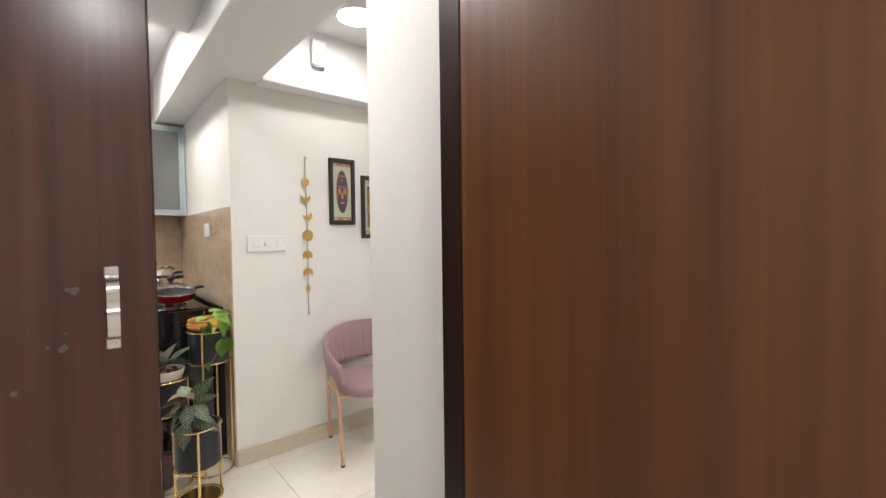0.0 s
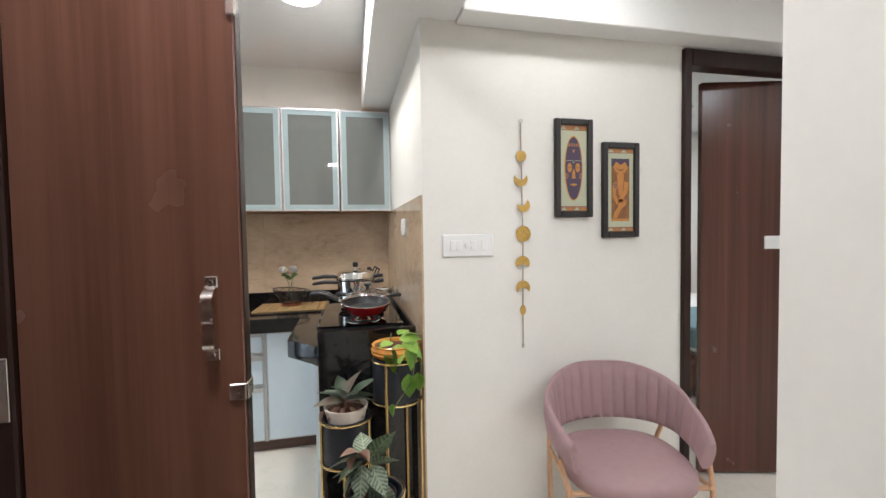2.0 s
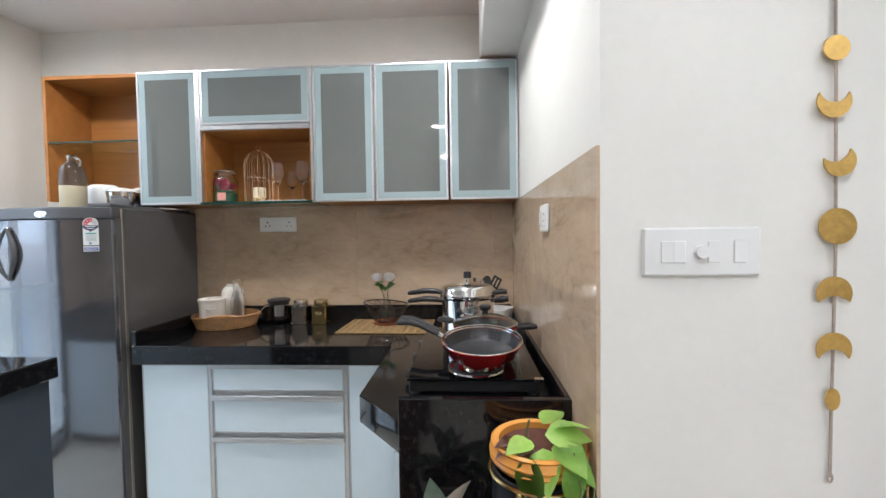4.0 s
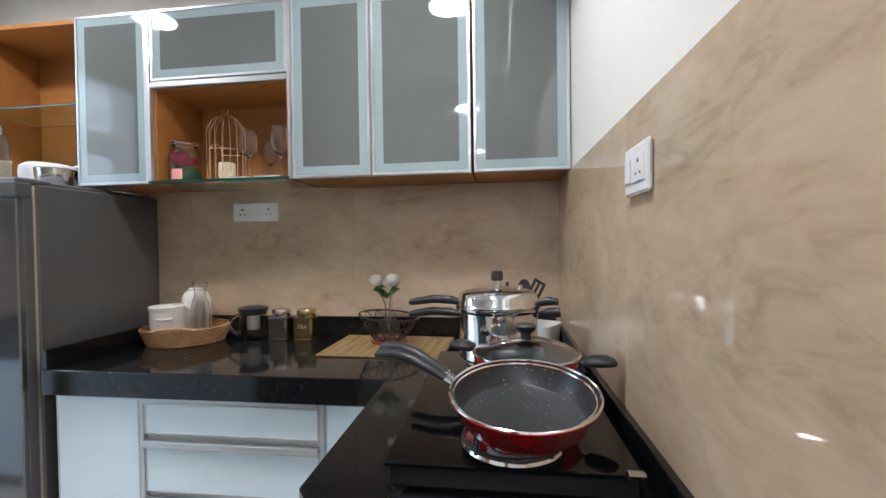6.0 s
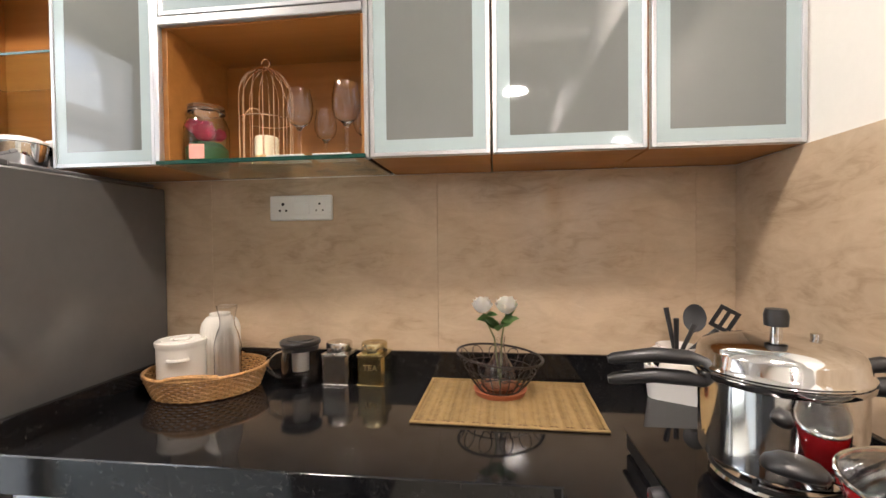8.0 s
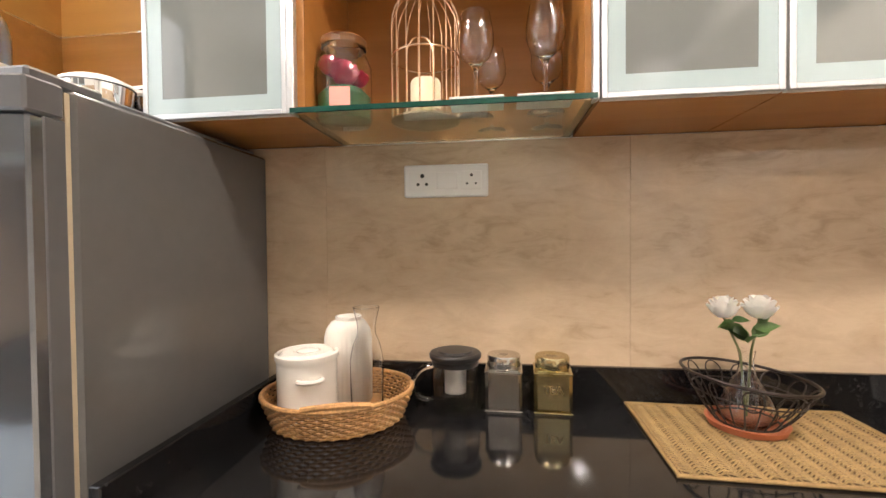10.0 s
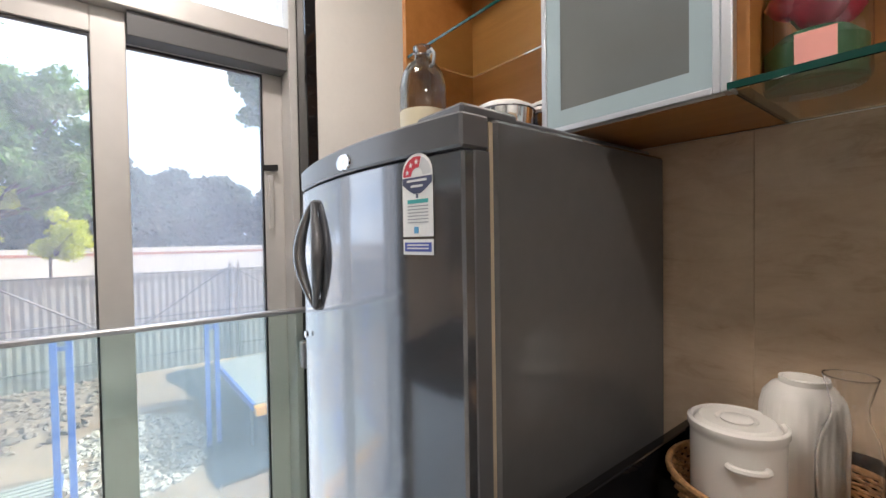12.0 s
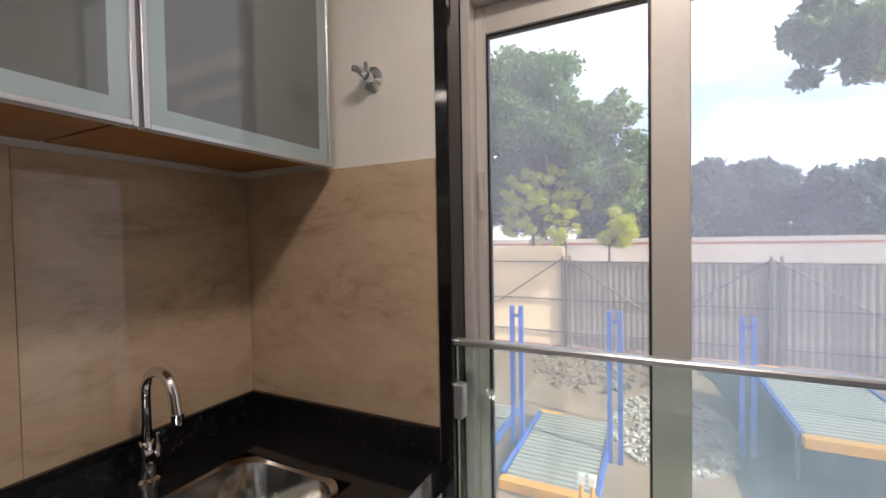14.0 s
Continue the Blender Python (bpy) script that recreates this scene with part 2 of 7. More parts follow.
WALL = plain("wall_paint", (0.78, 0.765, 0.72), 0.55, vary=0.025, scale=60, relief=0.06)
CEILING = plain("ceiling_paint", (0.80, 0.80, 0.79), 0.6, vary=0.02, scale=60, relief=0.05)
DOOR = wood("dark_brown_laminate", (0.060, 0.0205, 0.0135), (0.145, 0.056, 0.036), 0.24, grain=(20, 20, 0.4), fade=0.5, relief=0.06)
# DOOR made lighter for the far leaf: its light is put into the colour
DOOR_LIT = wood("lit_brown_laminate", (0.080, 0.034, 0.023), (0.185, 0.087, 0.058), 0.24, grain=(18, 18, 0.4), fade=0.5, relief=0.06)
DOOR_RED = wood("reddish_brown_laminate", (0.064, 0.022, 0.008), (0.180, 0.065, 0.021), 0.36, grain=(20, 20, 0.3), fade=0.45)
FRAME = wood("dark_frame_wood", (0.014, 0.006, 0.005), (0.032, 0.015, 0.011), 0.32)
FRAME.node_tree.nodes["Principled BSDF"].inputs["Specular IOR Level"].default_value = 0.25
CAB_WOOD = wood("orange_ply_laminate", (0.36, 0.145, 0.032), (0.46, 0.20, 0.052), 0.4, grain=(1.2, 30, 30), fade=0.5, relief=0.05)
KICK = wood("plinth_brown", (0.10, 0.05, 0.035), (0.15, 0.08, 0.055), 0.4, grain=(1, 30, 30))
TILE = marble_tile("beige_marble_tile", (0.395, 0.288, 0.188), (0.605, 0.470, 0.335), (0.31, 0.22, 0.145), 0.05)
GROUT = plain("grout", (0.40, 0.31, 0.22), 0.6)
FLOOR_TILE = marble_tile("cream_floor_tile", (0.70, 0.66, 0.57), (0.78, 0.74, 0.66), (0.66, 0.60, 0.50), 0.10)
SKIRT = marble_tile("skirting_tile", (0.55, 0.48, 0.37), (0.66, 0.59, 0.47), (0.5, 0.43, 0.33), 0.15)
GRANITE = granite("black_granite", (0.008, 0.008, 0.009), (0.060, 0.057, 0.054))
LACQ = plain("white_lacquered_glass", (0.77, 0.875, 0.955), 0.08, vary=0.02, coat=0.3)
ALU = plain("brushed_aluminium", (0.58, 0.59, 0.61), 0.36, 0.85, vary=0.02, scale=20)
FROST = plain("grey_frosted_glass", (0.14, 0.15, 0.145), 0.03, vary=0.03, spec=0.95)
FROST_RIM = plain("pale_glass_border", (0.33, 0.41, 0.43), 0.05, vary=0.03, spec=0.6)
CAB_WHITE = plain("cabinet_white", (0.76, 0.77, 0.76), 0.4)
STEEL = plain("polished_steel", (0.72, 0.71, 0.69), 0.13, 1.0, vary=0.04, scale=40)
CHROME = plain("chrome", (0.82, 0.82, 0.83), 0.05, 1.0, vary=0.02)
NICKEL = plain("satin_nickel", (0.70, 0.66, 0.62), 0.26, 1.0, vary=0.06, scale=90)
BLACK = plain("black_plastic", (0.018, 0.018, 0.019), 0.38, vary=0.15)
BLACK_GLASS = plain("black_hob_glass", (0.004, 0.004, 0.005), 0.03, vary=0.1)
PLASTIC = plain("white_plastic", (0.80, 0.80, 0.79), 0.3, vary=0.02)
CERAMIC = plain("white_ceramic", (0.78, 0.75, 0.70), 0.25, vary=0.03, relief=0.03)
DARK_HOLE = plain("socket_hole", (0.02, 0.02, 0.02), 0.6)
GOLD = plain("brass_wire", (0.80, 0.58, 0.26), 0.25, 1.0, vary=0.08, scale=60)
ROSEGOLD = plain("copper_gold_wire", (0.86, 0.60, 0.40), 0.2, 1.0, vary=0.06)
BRASS = plain("hammered_brass", (0.62, 0.41, 0.13), 0.42, 1.0, vary=0.25, scale=90, relief=0.5)
VELVET = plain("dusty_pink_velvet", (0.36, 0.235, 0.245), 0.75, vary=0.07, scale=200, relief=0.15, sheen=0.45)
CHAIR_LEG = plain("copper_tone_leg", (0.72, 0.47, 0.30), 0.38, 0.8, vary=0.08)
FRIDGE = plain("grey_fridge_steel", (0.215, 0.22, 0.235), 0.10, 0.75, vary=0.03, scale=30, coat=0.2)
FRIDGE_SIDE = plain("dark_grey_fridge_side", (0.112, 0.108, 0.106), 0.10, 0.0, vary=0.05, scale=30)
FRIDGE_DARK = plain("fridge_trim_grey", (0.13, 0.13, 0.135), 0.3, 0.3)
RATTAN = plain("woven_rattan", (0.52, 0.29, 0.12), 0.5, vary=0.5, scale=160, relief=0.3)
MAT_STRAW = plain("woven_straw", (0.33, 0.215, 0.088), 0.6, vary=0.3, scale=220, relief=0.4)
TERRACOTTA = plain("terracotta", (0.42, 0.13, 0.06), 0.6, vary=0.12, relief=0.15)
STRAW_DARK = plain("dark_straw_backing", (0.13, 0.075, 0.03), 0.8, vary=0.3, scale=200)
WIRE = plain("dark_brown_wire", (0.03, 0.02, 0.016), 0.4, 0.5)
CLEAR = glass("clear_glass")


def dusty_hazy_glass(name, tint, dust):
    """A clear pane under a film of dust, thicker in smears; its blue-white tint paints in glare and haze."""
    m, n, l, b = base_mat(name)
    g = n.new("ShaderNodeBsdfGlass")
    g.inputs["Color"].default_value = (*tint, 1)
    g.inputs["Roughness"].default_value = 0.0
    g.inputs["IOR"].default_value = 1.1
    t = n.new("ShaderNodeBsdfTranslucent")
    t.inputs[0].default_value = (0.78, 0.87, 1.0, 1)
    k = n.new("ShaderNodeMapRange")
    k.inputs[3].default_value, k.inputs[4].default_value = dust * 0.5, dust * 1.6
    l.new(noise_tex(n, l, coords(n, l, (1, 2.5, 0.7)), 3.0, 5, 0.6, 0.8), k.inputs[0])
    mx = n.new("ShaderNodeMixShader")
    l.new(k.outputs[0], mx.inputs[0])
    l.new(g.outputs[0], mx.inputs[1])
    l.new(t.outputs[0], mx.inputs[2])
    gl = n.new("ShaderNodeBsdfGlossy")
    gl.inputs["Roughness"].default_value = 0.0
    f = n.new("ShaderNodeFresnel")
    m2 = n.new("ShaderNodeMixShader")
    l.new(f.outputs[0], m2.inputs[0])
    l.new(mx.outputs[0], m2.inputs[1])
    l.new(gl.outputs[0], m2.inputs[2])
    l.new(m2.outputs[0], n["Material Output"].inputs[0])
    return m


PANE = dusty_hazy_glass("window_glass", (0.98, 1.0, 0.99), 0.16)
PANE_HAZY = dusty_hazy_glass("hazy_window_glass", (0.96, 0.99, 1.0), 0.22)
GREEN_GLASS = glass("green_tinted_glass", (0.82, 0.95, 0.90))
GLASS_EDGE = plain("green_glass_edge", (0.007, 0.050, 0.038), 0.1)
RED = plain("red_enamel", (0.42, 0.012, 0.014), 0.16, vary=0.05, coat=0.4)


def speckled(name, base, fleck, rough):
    """A dark coat with sparse, tiny, pale specks."""
    m, n, l, b = base_mat(name)
    v = n.new("ShaderNodeTexVoronoi")
    v.inputs["Scale"].default_value = 120
    l.new(coords(n, l), v.inputs["Vector"])
    dot = ramp_between(n, l, v.outputs["Distance"], [(0.10, (1, 1, 1)), (0.17, (0, 0, 0))])
    some = ramp_between(n, l, v.outputs["Color"], [(0.58, (0, 0, 0)), (0.62, (1, 1, 1))])
    k = n.new("ShaderNodeMath")
    k.operation = "MULTIPLY"
    l.new(dot, k.inputs[0])
    l.new(some, k.inputs[1])
    mx = n.new("ShaderNodeMix")
    mx.data_type = "RGBA"
    l.new(k.outputs[0], mx.inputs[0])
    mx.inputs[6].default_value = (*base, 1)
    mx.inputs[7].default_value = (*fleck, 1)
    l.new(mx.outputs[2], b.inputs["Base Color"])
    rr = n.new("ShaderNodeMapRange")
    rr.inputs[3].default_value, rr.inputs[4].default_value = rough * 0.8, rough * 1.3
    l.new(noise_tex(n, l, coords(n, l), 30, 4), rr.inputs[0])
    l.new(rr.outputs[0], b.inputs["Roughness"])
    return m


NONSTICK = speckled("speckled_nonstick", (0.030, 0.031, 0.034), (0.46, 0.42, 0.40), 0.30)
POLISHED = plain("polished_aluminium", (0.86, 0.86, 0.86), 0.09, 1.0, vary=0.03)
POT_YELLOW = plain("glazed_ochre_pot", (0.66, 0.30, 0.06), 0.22, vary=0.15, relief=0.1)
POT_WHITE = plain("cream_pot", (0.68, 0.60, 0.52), 0.4)
POT_DARK = plain("dark_navy_planter", (0.016, 0.018, 0.024), 0.35, vary=0.2)
SOIL = plain("potting_soil", (0.10, 0.035, 0.022), 0.95, vary=0.5, scale=150, relief=1.0)
LEAF_BRIGHT = leaf_mat("bright_green_leaf", (0.12, 0.27, 0.03), (0.27, 0.47, 0.07), (0.40, 0.56, 0.13))
LEAF_DUSKY = leaf_mat("dusky_green_leaf", (0.09, 0.145, 0.10), (0.20, 0.27, 0.19), (0.26, 0.19, 0.15))


def striped_leaf(name, dark, pale, edge):
    """Dark herringbone bars along the side veins of a pale leaf that lies along x."""
    m, n, l, b = base_mat(name)
    t = n.new("ShaderNodeTexCoord")
    s = n.new("ShaderNodeSeparateXYZ")
    l.new(t.outputs["Object"], s.inputs[0])

    def calc(op, a, v):
        k = n.new("ShaderNodeMath")
        k.operation = op
        l.new(a, k.inputs[0])
        if isinstance(v, float):
            k.inputs[1].default_value = v
        elif v is not None:
            l.new(v, k.inputs[1])
        return k.outputs[0]
    ay = calc("ABSOLUTE", s.outputs["Y"], None)
    ph = calc("SUBTRACT", s.outputs["X"], calc("MULTIPLY", ay, 0.9))
    wv = calc("SINE", calc("MULTIPLY", ph, 330.0), None)
    nz = noise_tex(n, l, coords(n, l), 70, 3)
    tot = calc("ADD", calc("MULTIPLY", wv, 0.18), nz)
    rib = calc("LESS_THAN", ay, 0.0022)
    col = ramp_between(n, l, tot, [(0.30, dark), (0.50, tuple((p + q) / 2 for p, q in zip(dark, pale))), (0.72, pale)])
    mx = n.new("ShaderNodeMix")
    mx.data_type = "RGBA"
    l.new(rib, mx.inputs[0])
    l.new(col, mx.inputs[6])
    mx.inputs[7].default_value = (*edge, 1)
    l.new(mx.outputs[2], b.inputs["Base Color"])
    b.inputs["Roughness"].default_value = 0.45
    bump(n, l, wv, b, 0.25, 0.001)
    return m


LEAF_STRIPE = striped_leaf("striped_green_leaf", (0.085, 0.125, 0.075), (0.31, 0.37, 0.26), (0.36, 0.40, 0.27))
LEAF_SPRIG = leaf_mat("mid_green_leaf", (0.06, 0.15, 0.03), (0.13, 0.26, 0.06), (0.20, 0.32, 0.10))
LEAF_BROWN = leaf_mat("brown_leaf", (0.13, 0.06, 0.042), (0.27, 0.15, 0.105), (0.34, 0.20, 0.13))
STEM = plain("green_stem", (0.13, 0.14, 0.05), 0.6)
BLOSSOM = plain("white_petal", (0.93, 0.91, 0.86), 0.6, vary=0.04)
_bb = BLOSSOM.node_tree.nodes["Principled BSDF"]
_bb.inputs["Subsurface Weight"].default_value = 0.7
_bb.inputs["Subsurface Radius"].default_value = (0.012, 0.011, 0.009)
WAX = plain("candle_wax", (0.80, 0.72, 0.52), 0.5)

# ---- large structure ----
XR, YB, XW, YS, YL = 0.86, 4.11, -1.98, 1.88, 2.515
wall_north = single("wall_north", boxes((-2.1, XR, YB, YB + 0.12, 0, CEIL)), WALL, "off-white painted kitchen wall behind the worktop", "wall", kind="structure")
wall_east = single("wall_east", boxes((XR, XR + 0.12, YL + 0.12, YB + 0.12, 0, CEIL)), WALL, "off-white painted wall beside the hob", "wall", kind="structure")
wall_living = single("wall_living", boxes((XR, 2.15, YL, YL + 0.12, 0, CEIL), (3.03, 5.2, YL, YL + 0.12, 0, CEIL), (2.15, 3.03, YL, YL + 0.12, 2.222, CEIL)), WALL, "off-white living room wall with a bedroom doorway", "wall", kind="structure")
wall_west = single("wall_west", boxes((XW - 0.2, XW, 1.76, 2.575, 0, CEIL), (XW - 0.2, XW, 3.665, YB, 0, CEIL), (XW - 0.2, XW, 2.575, 3.665, 2.48, CEIL)), WALL, "cream painted wall around the balcony window", "wall", kind="structure")
wall_south = single("wall_south", boxes((XW, 0.20, 1.785, YS, 0, 2.42)), WALL, "off-white wall behind the sink", "wall", kind="structure")
wall_passage_west = single("wall_passage_west", boxes((-0.75, -0.62, -1.8, 1.785, 0, CEIL)), WALL, "plain painted passage wall", "wall", kind="structure")
wall_passage_south = single("wall_passage_south", boxes((-0.75, 5.2, -1.92, -1.8, 0, CEIL)), WALL, "plain painted wall behind the entrance", "wall", kind="structure")
wall_passage_east = single("wall_passage_east", boxes((0.886, 1.0, 0.60, 1.022, 0, CEIL), (0.886, 1.0, -1.8, -0.42, 0, CEIL), (0.886, 1.0, -0.42, 0.60, 2.13, CEIL)), WALL, "white painted end of the passage wall", "wall", kind="structure")
wall_living_east = single("wall_living_east", boxes((5.2, 5.32, -1.92, 5.6, 0, CEIL)), WALL, "plain painted living room wall", "wall", kind="structure")
wall_bedroom_north = single("wall_bedroom_north", boxes((0.98, 5.2, 5.48, 5.6, 0, CEIL)), WALL, "white bedroom wall", "wall", kind="structure")
wall_bedroom_west = single("wall_bedroom_west", boxes((1.5, 1.6, YL + 0.12, 5.48, 0, CEIL)), WALL, "white bedroom side wall", "wall", kind="structure")
ceiling = single("ceiling", boxes((-2.18, 5.32, -1.92, 5.6, CEIL, CEIL + 0.12)), CEILING, "flat white painted ceiling", "ceiling", kind="structure")
beam_long = single("beam_long", boxes((0.668, 1.016, -1.0, 3.93, 2.25, CEIL), bevel=0.004), CEILING, "white boxed ceiling beam over the kitchen edge", "beam", kind="structure")
beam_living = single("beam_living", boxes((1.016, 5.2, 2.39, YL, 2.235, CEIL), bevel=0.004), CEILING, "white ceiling beam along the living room wall", "beam", kind="structure")
beam_cross = single("beam_cross", boxes((-1.98, 0.668, 1.785, 2.47, 2.42, CEIL), bevel=0.004), CEILING, "white lowered ceiling strip over the kitchen entrance", "ceiling", kind="structure")
floor = single("floor", boxes((-2.18, 5.32, -1.92, 5.6, -0.15, -0.006)), GROUT, "cream tiled floor", "floor", kind="structure")
skirting = single("baseboard", boxes((XR, 2.10, YL - 0.012, YL, 0, 0.103), (3.08, 5.19, YL - 0.012, YL, 0, 0.103), bevel=0.002), SKIRT, "beige tile skirting along the living room wall", "skirting", kind="structure")

# wall tiles between worktop and cabinets are laid at the end of the file

# bedroom doorway: dark frame
door_frame = thing("door_1", 2.59, YL, 0, "open dark brown bedroom door in a dark frame", "door", kind="structure")
part("frame", boxes((2.136, 2.178, YL - 0.022, YL + 0.06, 0, 2.222), (2.900, 3.02, YL - 0.022, YL + 0.06, 0, 2.222), (2.178, 2.900, YL - 0.022, YL + 0.06, 2.142, 2.222), bevel=0.004), FRAME, door_frame)
_lm = Matrix.Translation((2.905, 2.580, 0)) @ Matrix.Rotation(radians(180 - 14), 4, "Z")
part("leaf", moved(boxes((0.012, 0.50, -0.018, 0.018, 0.01, 2.139), bevel=0.002), _lm), DOOR, door_frame)
part("lock_plate", moved(boxes((0.080, 0.165, 0.018, 0.026, 1.245, 1.315), bevel=0.003), _lm), PLASTIC, door_frame, "small white plate")
part("hinge", boxes((2.868, 2.9, 2.548, 2.556, 1.0, 1.12)), NICKEL, door_frame)

# dark doors of the passage
def pull_handle(parent, x, y, z0, z1):
    """A bowed strap handle on two screwed plates, standing out towards -y."""
    zm, h = (z0 + z1) / 2, (z1 - z0)
    bm = bmesh.new()
    prof = [(0.0, z1 - 0.022), (-0.010, z1 - 0.026), (-0.030, z1 - 0.036), (-0.035, z1 - 0.044), (-0.034, z1 - 0.054), (-0.028, z1 - 0.061), (-0.0285, z1 - 0.085), (-0.031, zm - 0.004), (-0.0275, zm - 0.012), (-0.031, zm - 0.022), (-0.033, z0 + 0.044), (-0.028, z0 + 0.032), (-0.008, z0 + 0.024), (0.0, z0 + 0.021)]
    w = 0.0105
    for (a, za), (b, zb) in zip(prof, prof[1:]):
        ww = w
        v = [bm.verts.new(p) for p in ((x - ww, y + a, za), (x + ww, y + a, za), (x + ww, y + b, zb), (x - ww, y + b, zb))]
        bm.faces.new(v)
    bmesh.ops.remove_doubles(bm, verts=bm.verts, dist=1e-5)
    r = bmesh.ops.solidify(bm, geom=bm.faces[:], thickness=0.005)
    hd = part("handle", bm, NICKEL, parent, "brushed nickel strap handle", smooth=50)
    for zc in (z0 + 0.011, z1 - 0.011):
        part("plate", boxes((x - 0.0122, x + 0.0122, y - 0.004, y, zc - 0.012, zc + 0.012), bevel=0.0015), NICKEL, hd)
        part("screw", lathe([(0.0, 0.0025), (0.0035, 0.0025), (0.0045, 0)], 12, Matrix.Translation((x, y - 0.004, zc)) @ Matrix.Rotation(radians(90), 4, "X")), STEEL, hd)


door_near = thing("door_2", -0.03, 1.0, 0, "dark brown laminate door leaf with a nickel pull handle", "door", kind="structure")
part("leaf", boxes((-0.60, 0.33, 1.004, 1.034, 0.008, 2.24), bevel=0.003), DOOR, door_near)
part("edge_strip", boxes((0.3302, 0.3325, 1.010, 1.028, 0.01, 2.238)), FRAME, door_near)
SCUFF = plain("pale_scuff", (0.105, 0.066, 0.054), 0.5, vary=0.4, scale=120)
for _x, _z, _r in ((0.173, 1.125, 0.0212), (0.102, 1.053, 0.0147), (0.191, 1.239, 0.0252), (0.151, 1.131, 0.0095), (0.178, 1.155, 0.0087), (0.082, 1.113, 0.0072)):
    _rs = random.Random(int(_x * 900))
    part("scuff", moved(prism([(_x + _r * 0.5 * _rs.uniform(0.35, 1) * math.cos(radians(24 * i)), -_z - _r * 0.5 * _rs.uniform(0.35, 1) * math.sin(radians(24 * i))) for i in range(15)], 0, 0.0006), Matrix.Translation((0, 1.0035, 0)) @ Matrix.Rotation(radians(-90), 4, "X")), SCUFF, door_near, "pale scuff mark")
pull_handle(door_near, 0.253, 1.004, 1.112, 1.283)
door_far = thing("door_3", 0.13, 1.71, 0, "dark brown laminate door leaf with pull handle and catch", "door", kind="structure")
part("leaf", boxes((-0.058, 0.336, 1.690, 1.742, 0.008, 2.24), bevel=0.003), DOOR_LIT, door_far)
part("edge_strip", boxes((0.3362, 0.3380, 1.696, 1.736, 0.01, 2.238)), FRAME, door_far)
pull_handle(door_far, 0.278, 1.690, 1.107, 1.277)
part("catch", boxes((0.305, 0.3392, 1.6845, 1.690, 1.020, 1.055), (0.3392, 0.3420, 1.6845, 1.734, 1.020, 1.055), bevel=0.0025), NICKEL, door_far, "nickel door catch")
part("top_bolt", boxes((0.323, 0.342, 1.681, 1.690, 1.80, 1.90), bevel=0.003), NICKEL, door_far)
post = thing("door_frame_post", -0.1, 1.72, 0, "dark wooden door post with a steel strike plate", "door frame", kind="structure")
part("post", boxes((-0.14, -0.062, 1.683, 1.784, 0, 2.25), bevel=0.004), FRAME, post)
part("strike_plate", boxes((-0.098, -0.068, 1.680, 1.683, 1.02, 1.14), bevel=0.001), NICKEL, post)
single("wall_over_doors", boxes((-0.62, 0.20, 1.70, 1.784, 2.252, CEIL)), WALL, "white wall strip above the dark doors", "wall", kind="structure")
single("panel_infill", boxes((-0.62, -0.142, 1.745, 1.784, 0, 2.25)), DOOR, "dark brown laminate panel beside the door post", "panel", kind="structure")
entry_door = thing("door_4", 0.85, 0.06, 0, "closed reddish brown laminate door in a dark frame", "door", kind="structure")
part("leaf", boxes((0.828, 0.864, -0.40, 0.547, 0.008, 2.10), bevel=0.003), DOOR_RED, entry_door)
part("frame", boxes((0.838, 1.01, 0.556, 0.629, 0, 2.20), (0.838, 1.01, -0.48, -0.41, 0, 2.20), (0.838, 1.01, -0.41, 0.556, 2.11, 2.20), bevel=0.004), FRAME, entry_door)
part("rebate", boxes((0.866, 0.90, 0.535, 0.556, 0, 2.11)), FRAME, entry_door)
part("hinge", boxes((0.8365, 0.842, 0.5475, 0.5555, 1.395, 1.415)), NICKEL, entry_door)

# balcony window
window = thing("window_1", -2.1, 3.12, 0.05, "tall sliding aluminium window with a glass guard rail", "window", kind="structure")
part("stone_jamb", boxes((XW - 0.2, XW + 0.004, 2.575, 2.612, 0, 2.48), (XW - 0.2, XW + 0.004, 3.628, 3.665, 0, 2.48), (XW - 0.2, XW + 0.004, 2.612, 3.628, 2.44, 2.48), bevel=0.002), GRANITE, window, "black granite window surround")
ALU_WIN = plain("pale_grey_window_aluminium", (0.62, 0.595, 0.565), 0.38, 0.25, vary=0.05)
part("window_frame", boxes((-2.19, -2.06, 2.612, 2.640, 0.05, 2.44), (-2.19, -2.06, 3.600, 3.628, 0.05, 2.44), (-2.19, -2.06, 2.640, 3.600, 1.976, 2.046), (-2.19, -2.06, 2.640, 3.600, 2.41, 2.44), (-2.19, -2.06, 2.640, 3.600, 0.05, 0.10), bevel=0.003), ALU_WIN, window)
sash_l = part("sash", boxes((-2.135, -2.10, 2.640, 2.668, 0.10, 1.975), (-2.135, -2.10, 3.070, 3.150, 0.10, 1.975), (-2.135, -2.10, 2.668, 3.070, 1.90, 1.975), (-2.135, -2.10, 2.668, 3.070, 0.10, 0.17), bevel=0.002), ALU_WIN, window)
part("gasket", boxes((-2.128, -2.108, 2.668, 2.674, 0.17, 1.90), (-2.128, -2.108, 3.064, 3.070, 0.17, 1.90), (-2.128, -2.108, 2.674, 3.064, 1.894, 1.90)), BLACK, sash_l)
part("pane", boxes((-2.120, -2.115, 2.670, 3.068, 0.17, 1.90)), PANE, sash_l).visible_shadow = False
# track over the right sash's top rail, shade put into its dark grey
part("shaded_head_track", boxes((-2.146, -2.075, 3.152, 3.598, 1.905, 1.975), bevel=0.002), plain("shadow_grey_track", (0.10, 0.10, 0.10), 0.5), window)
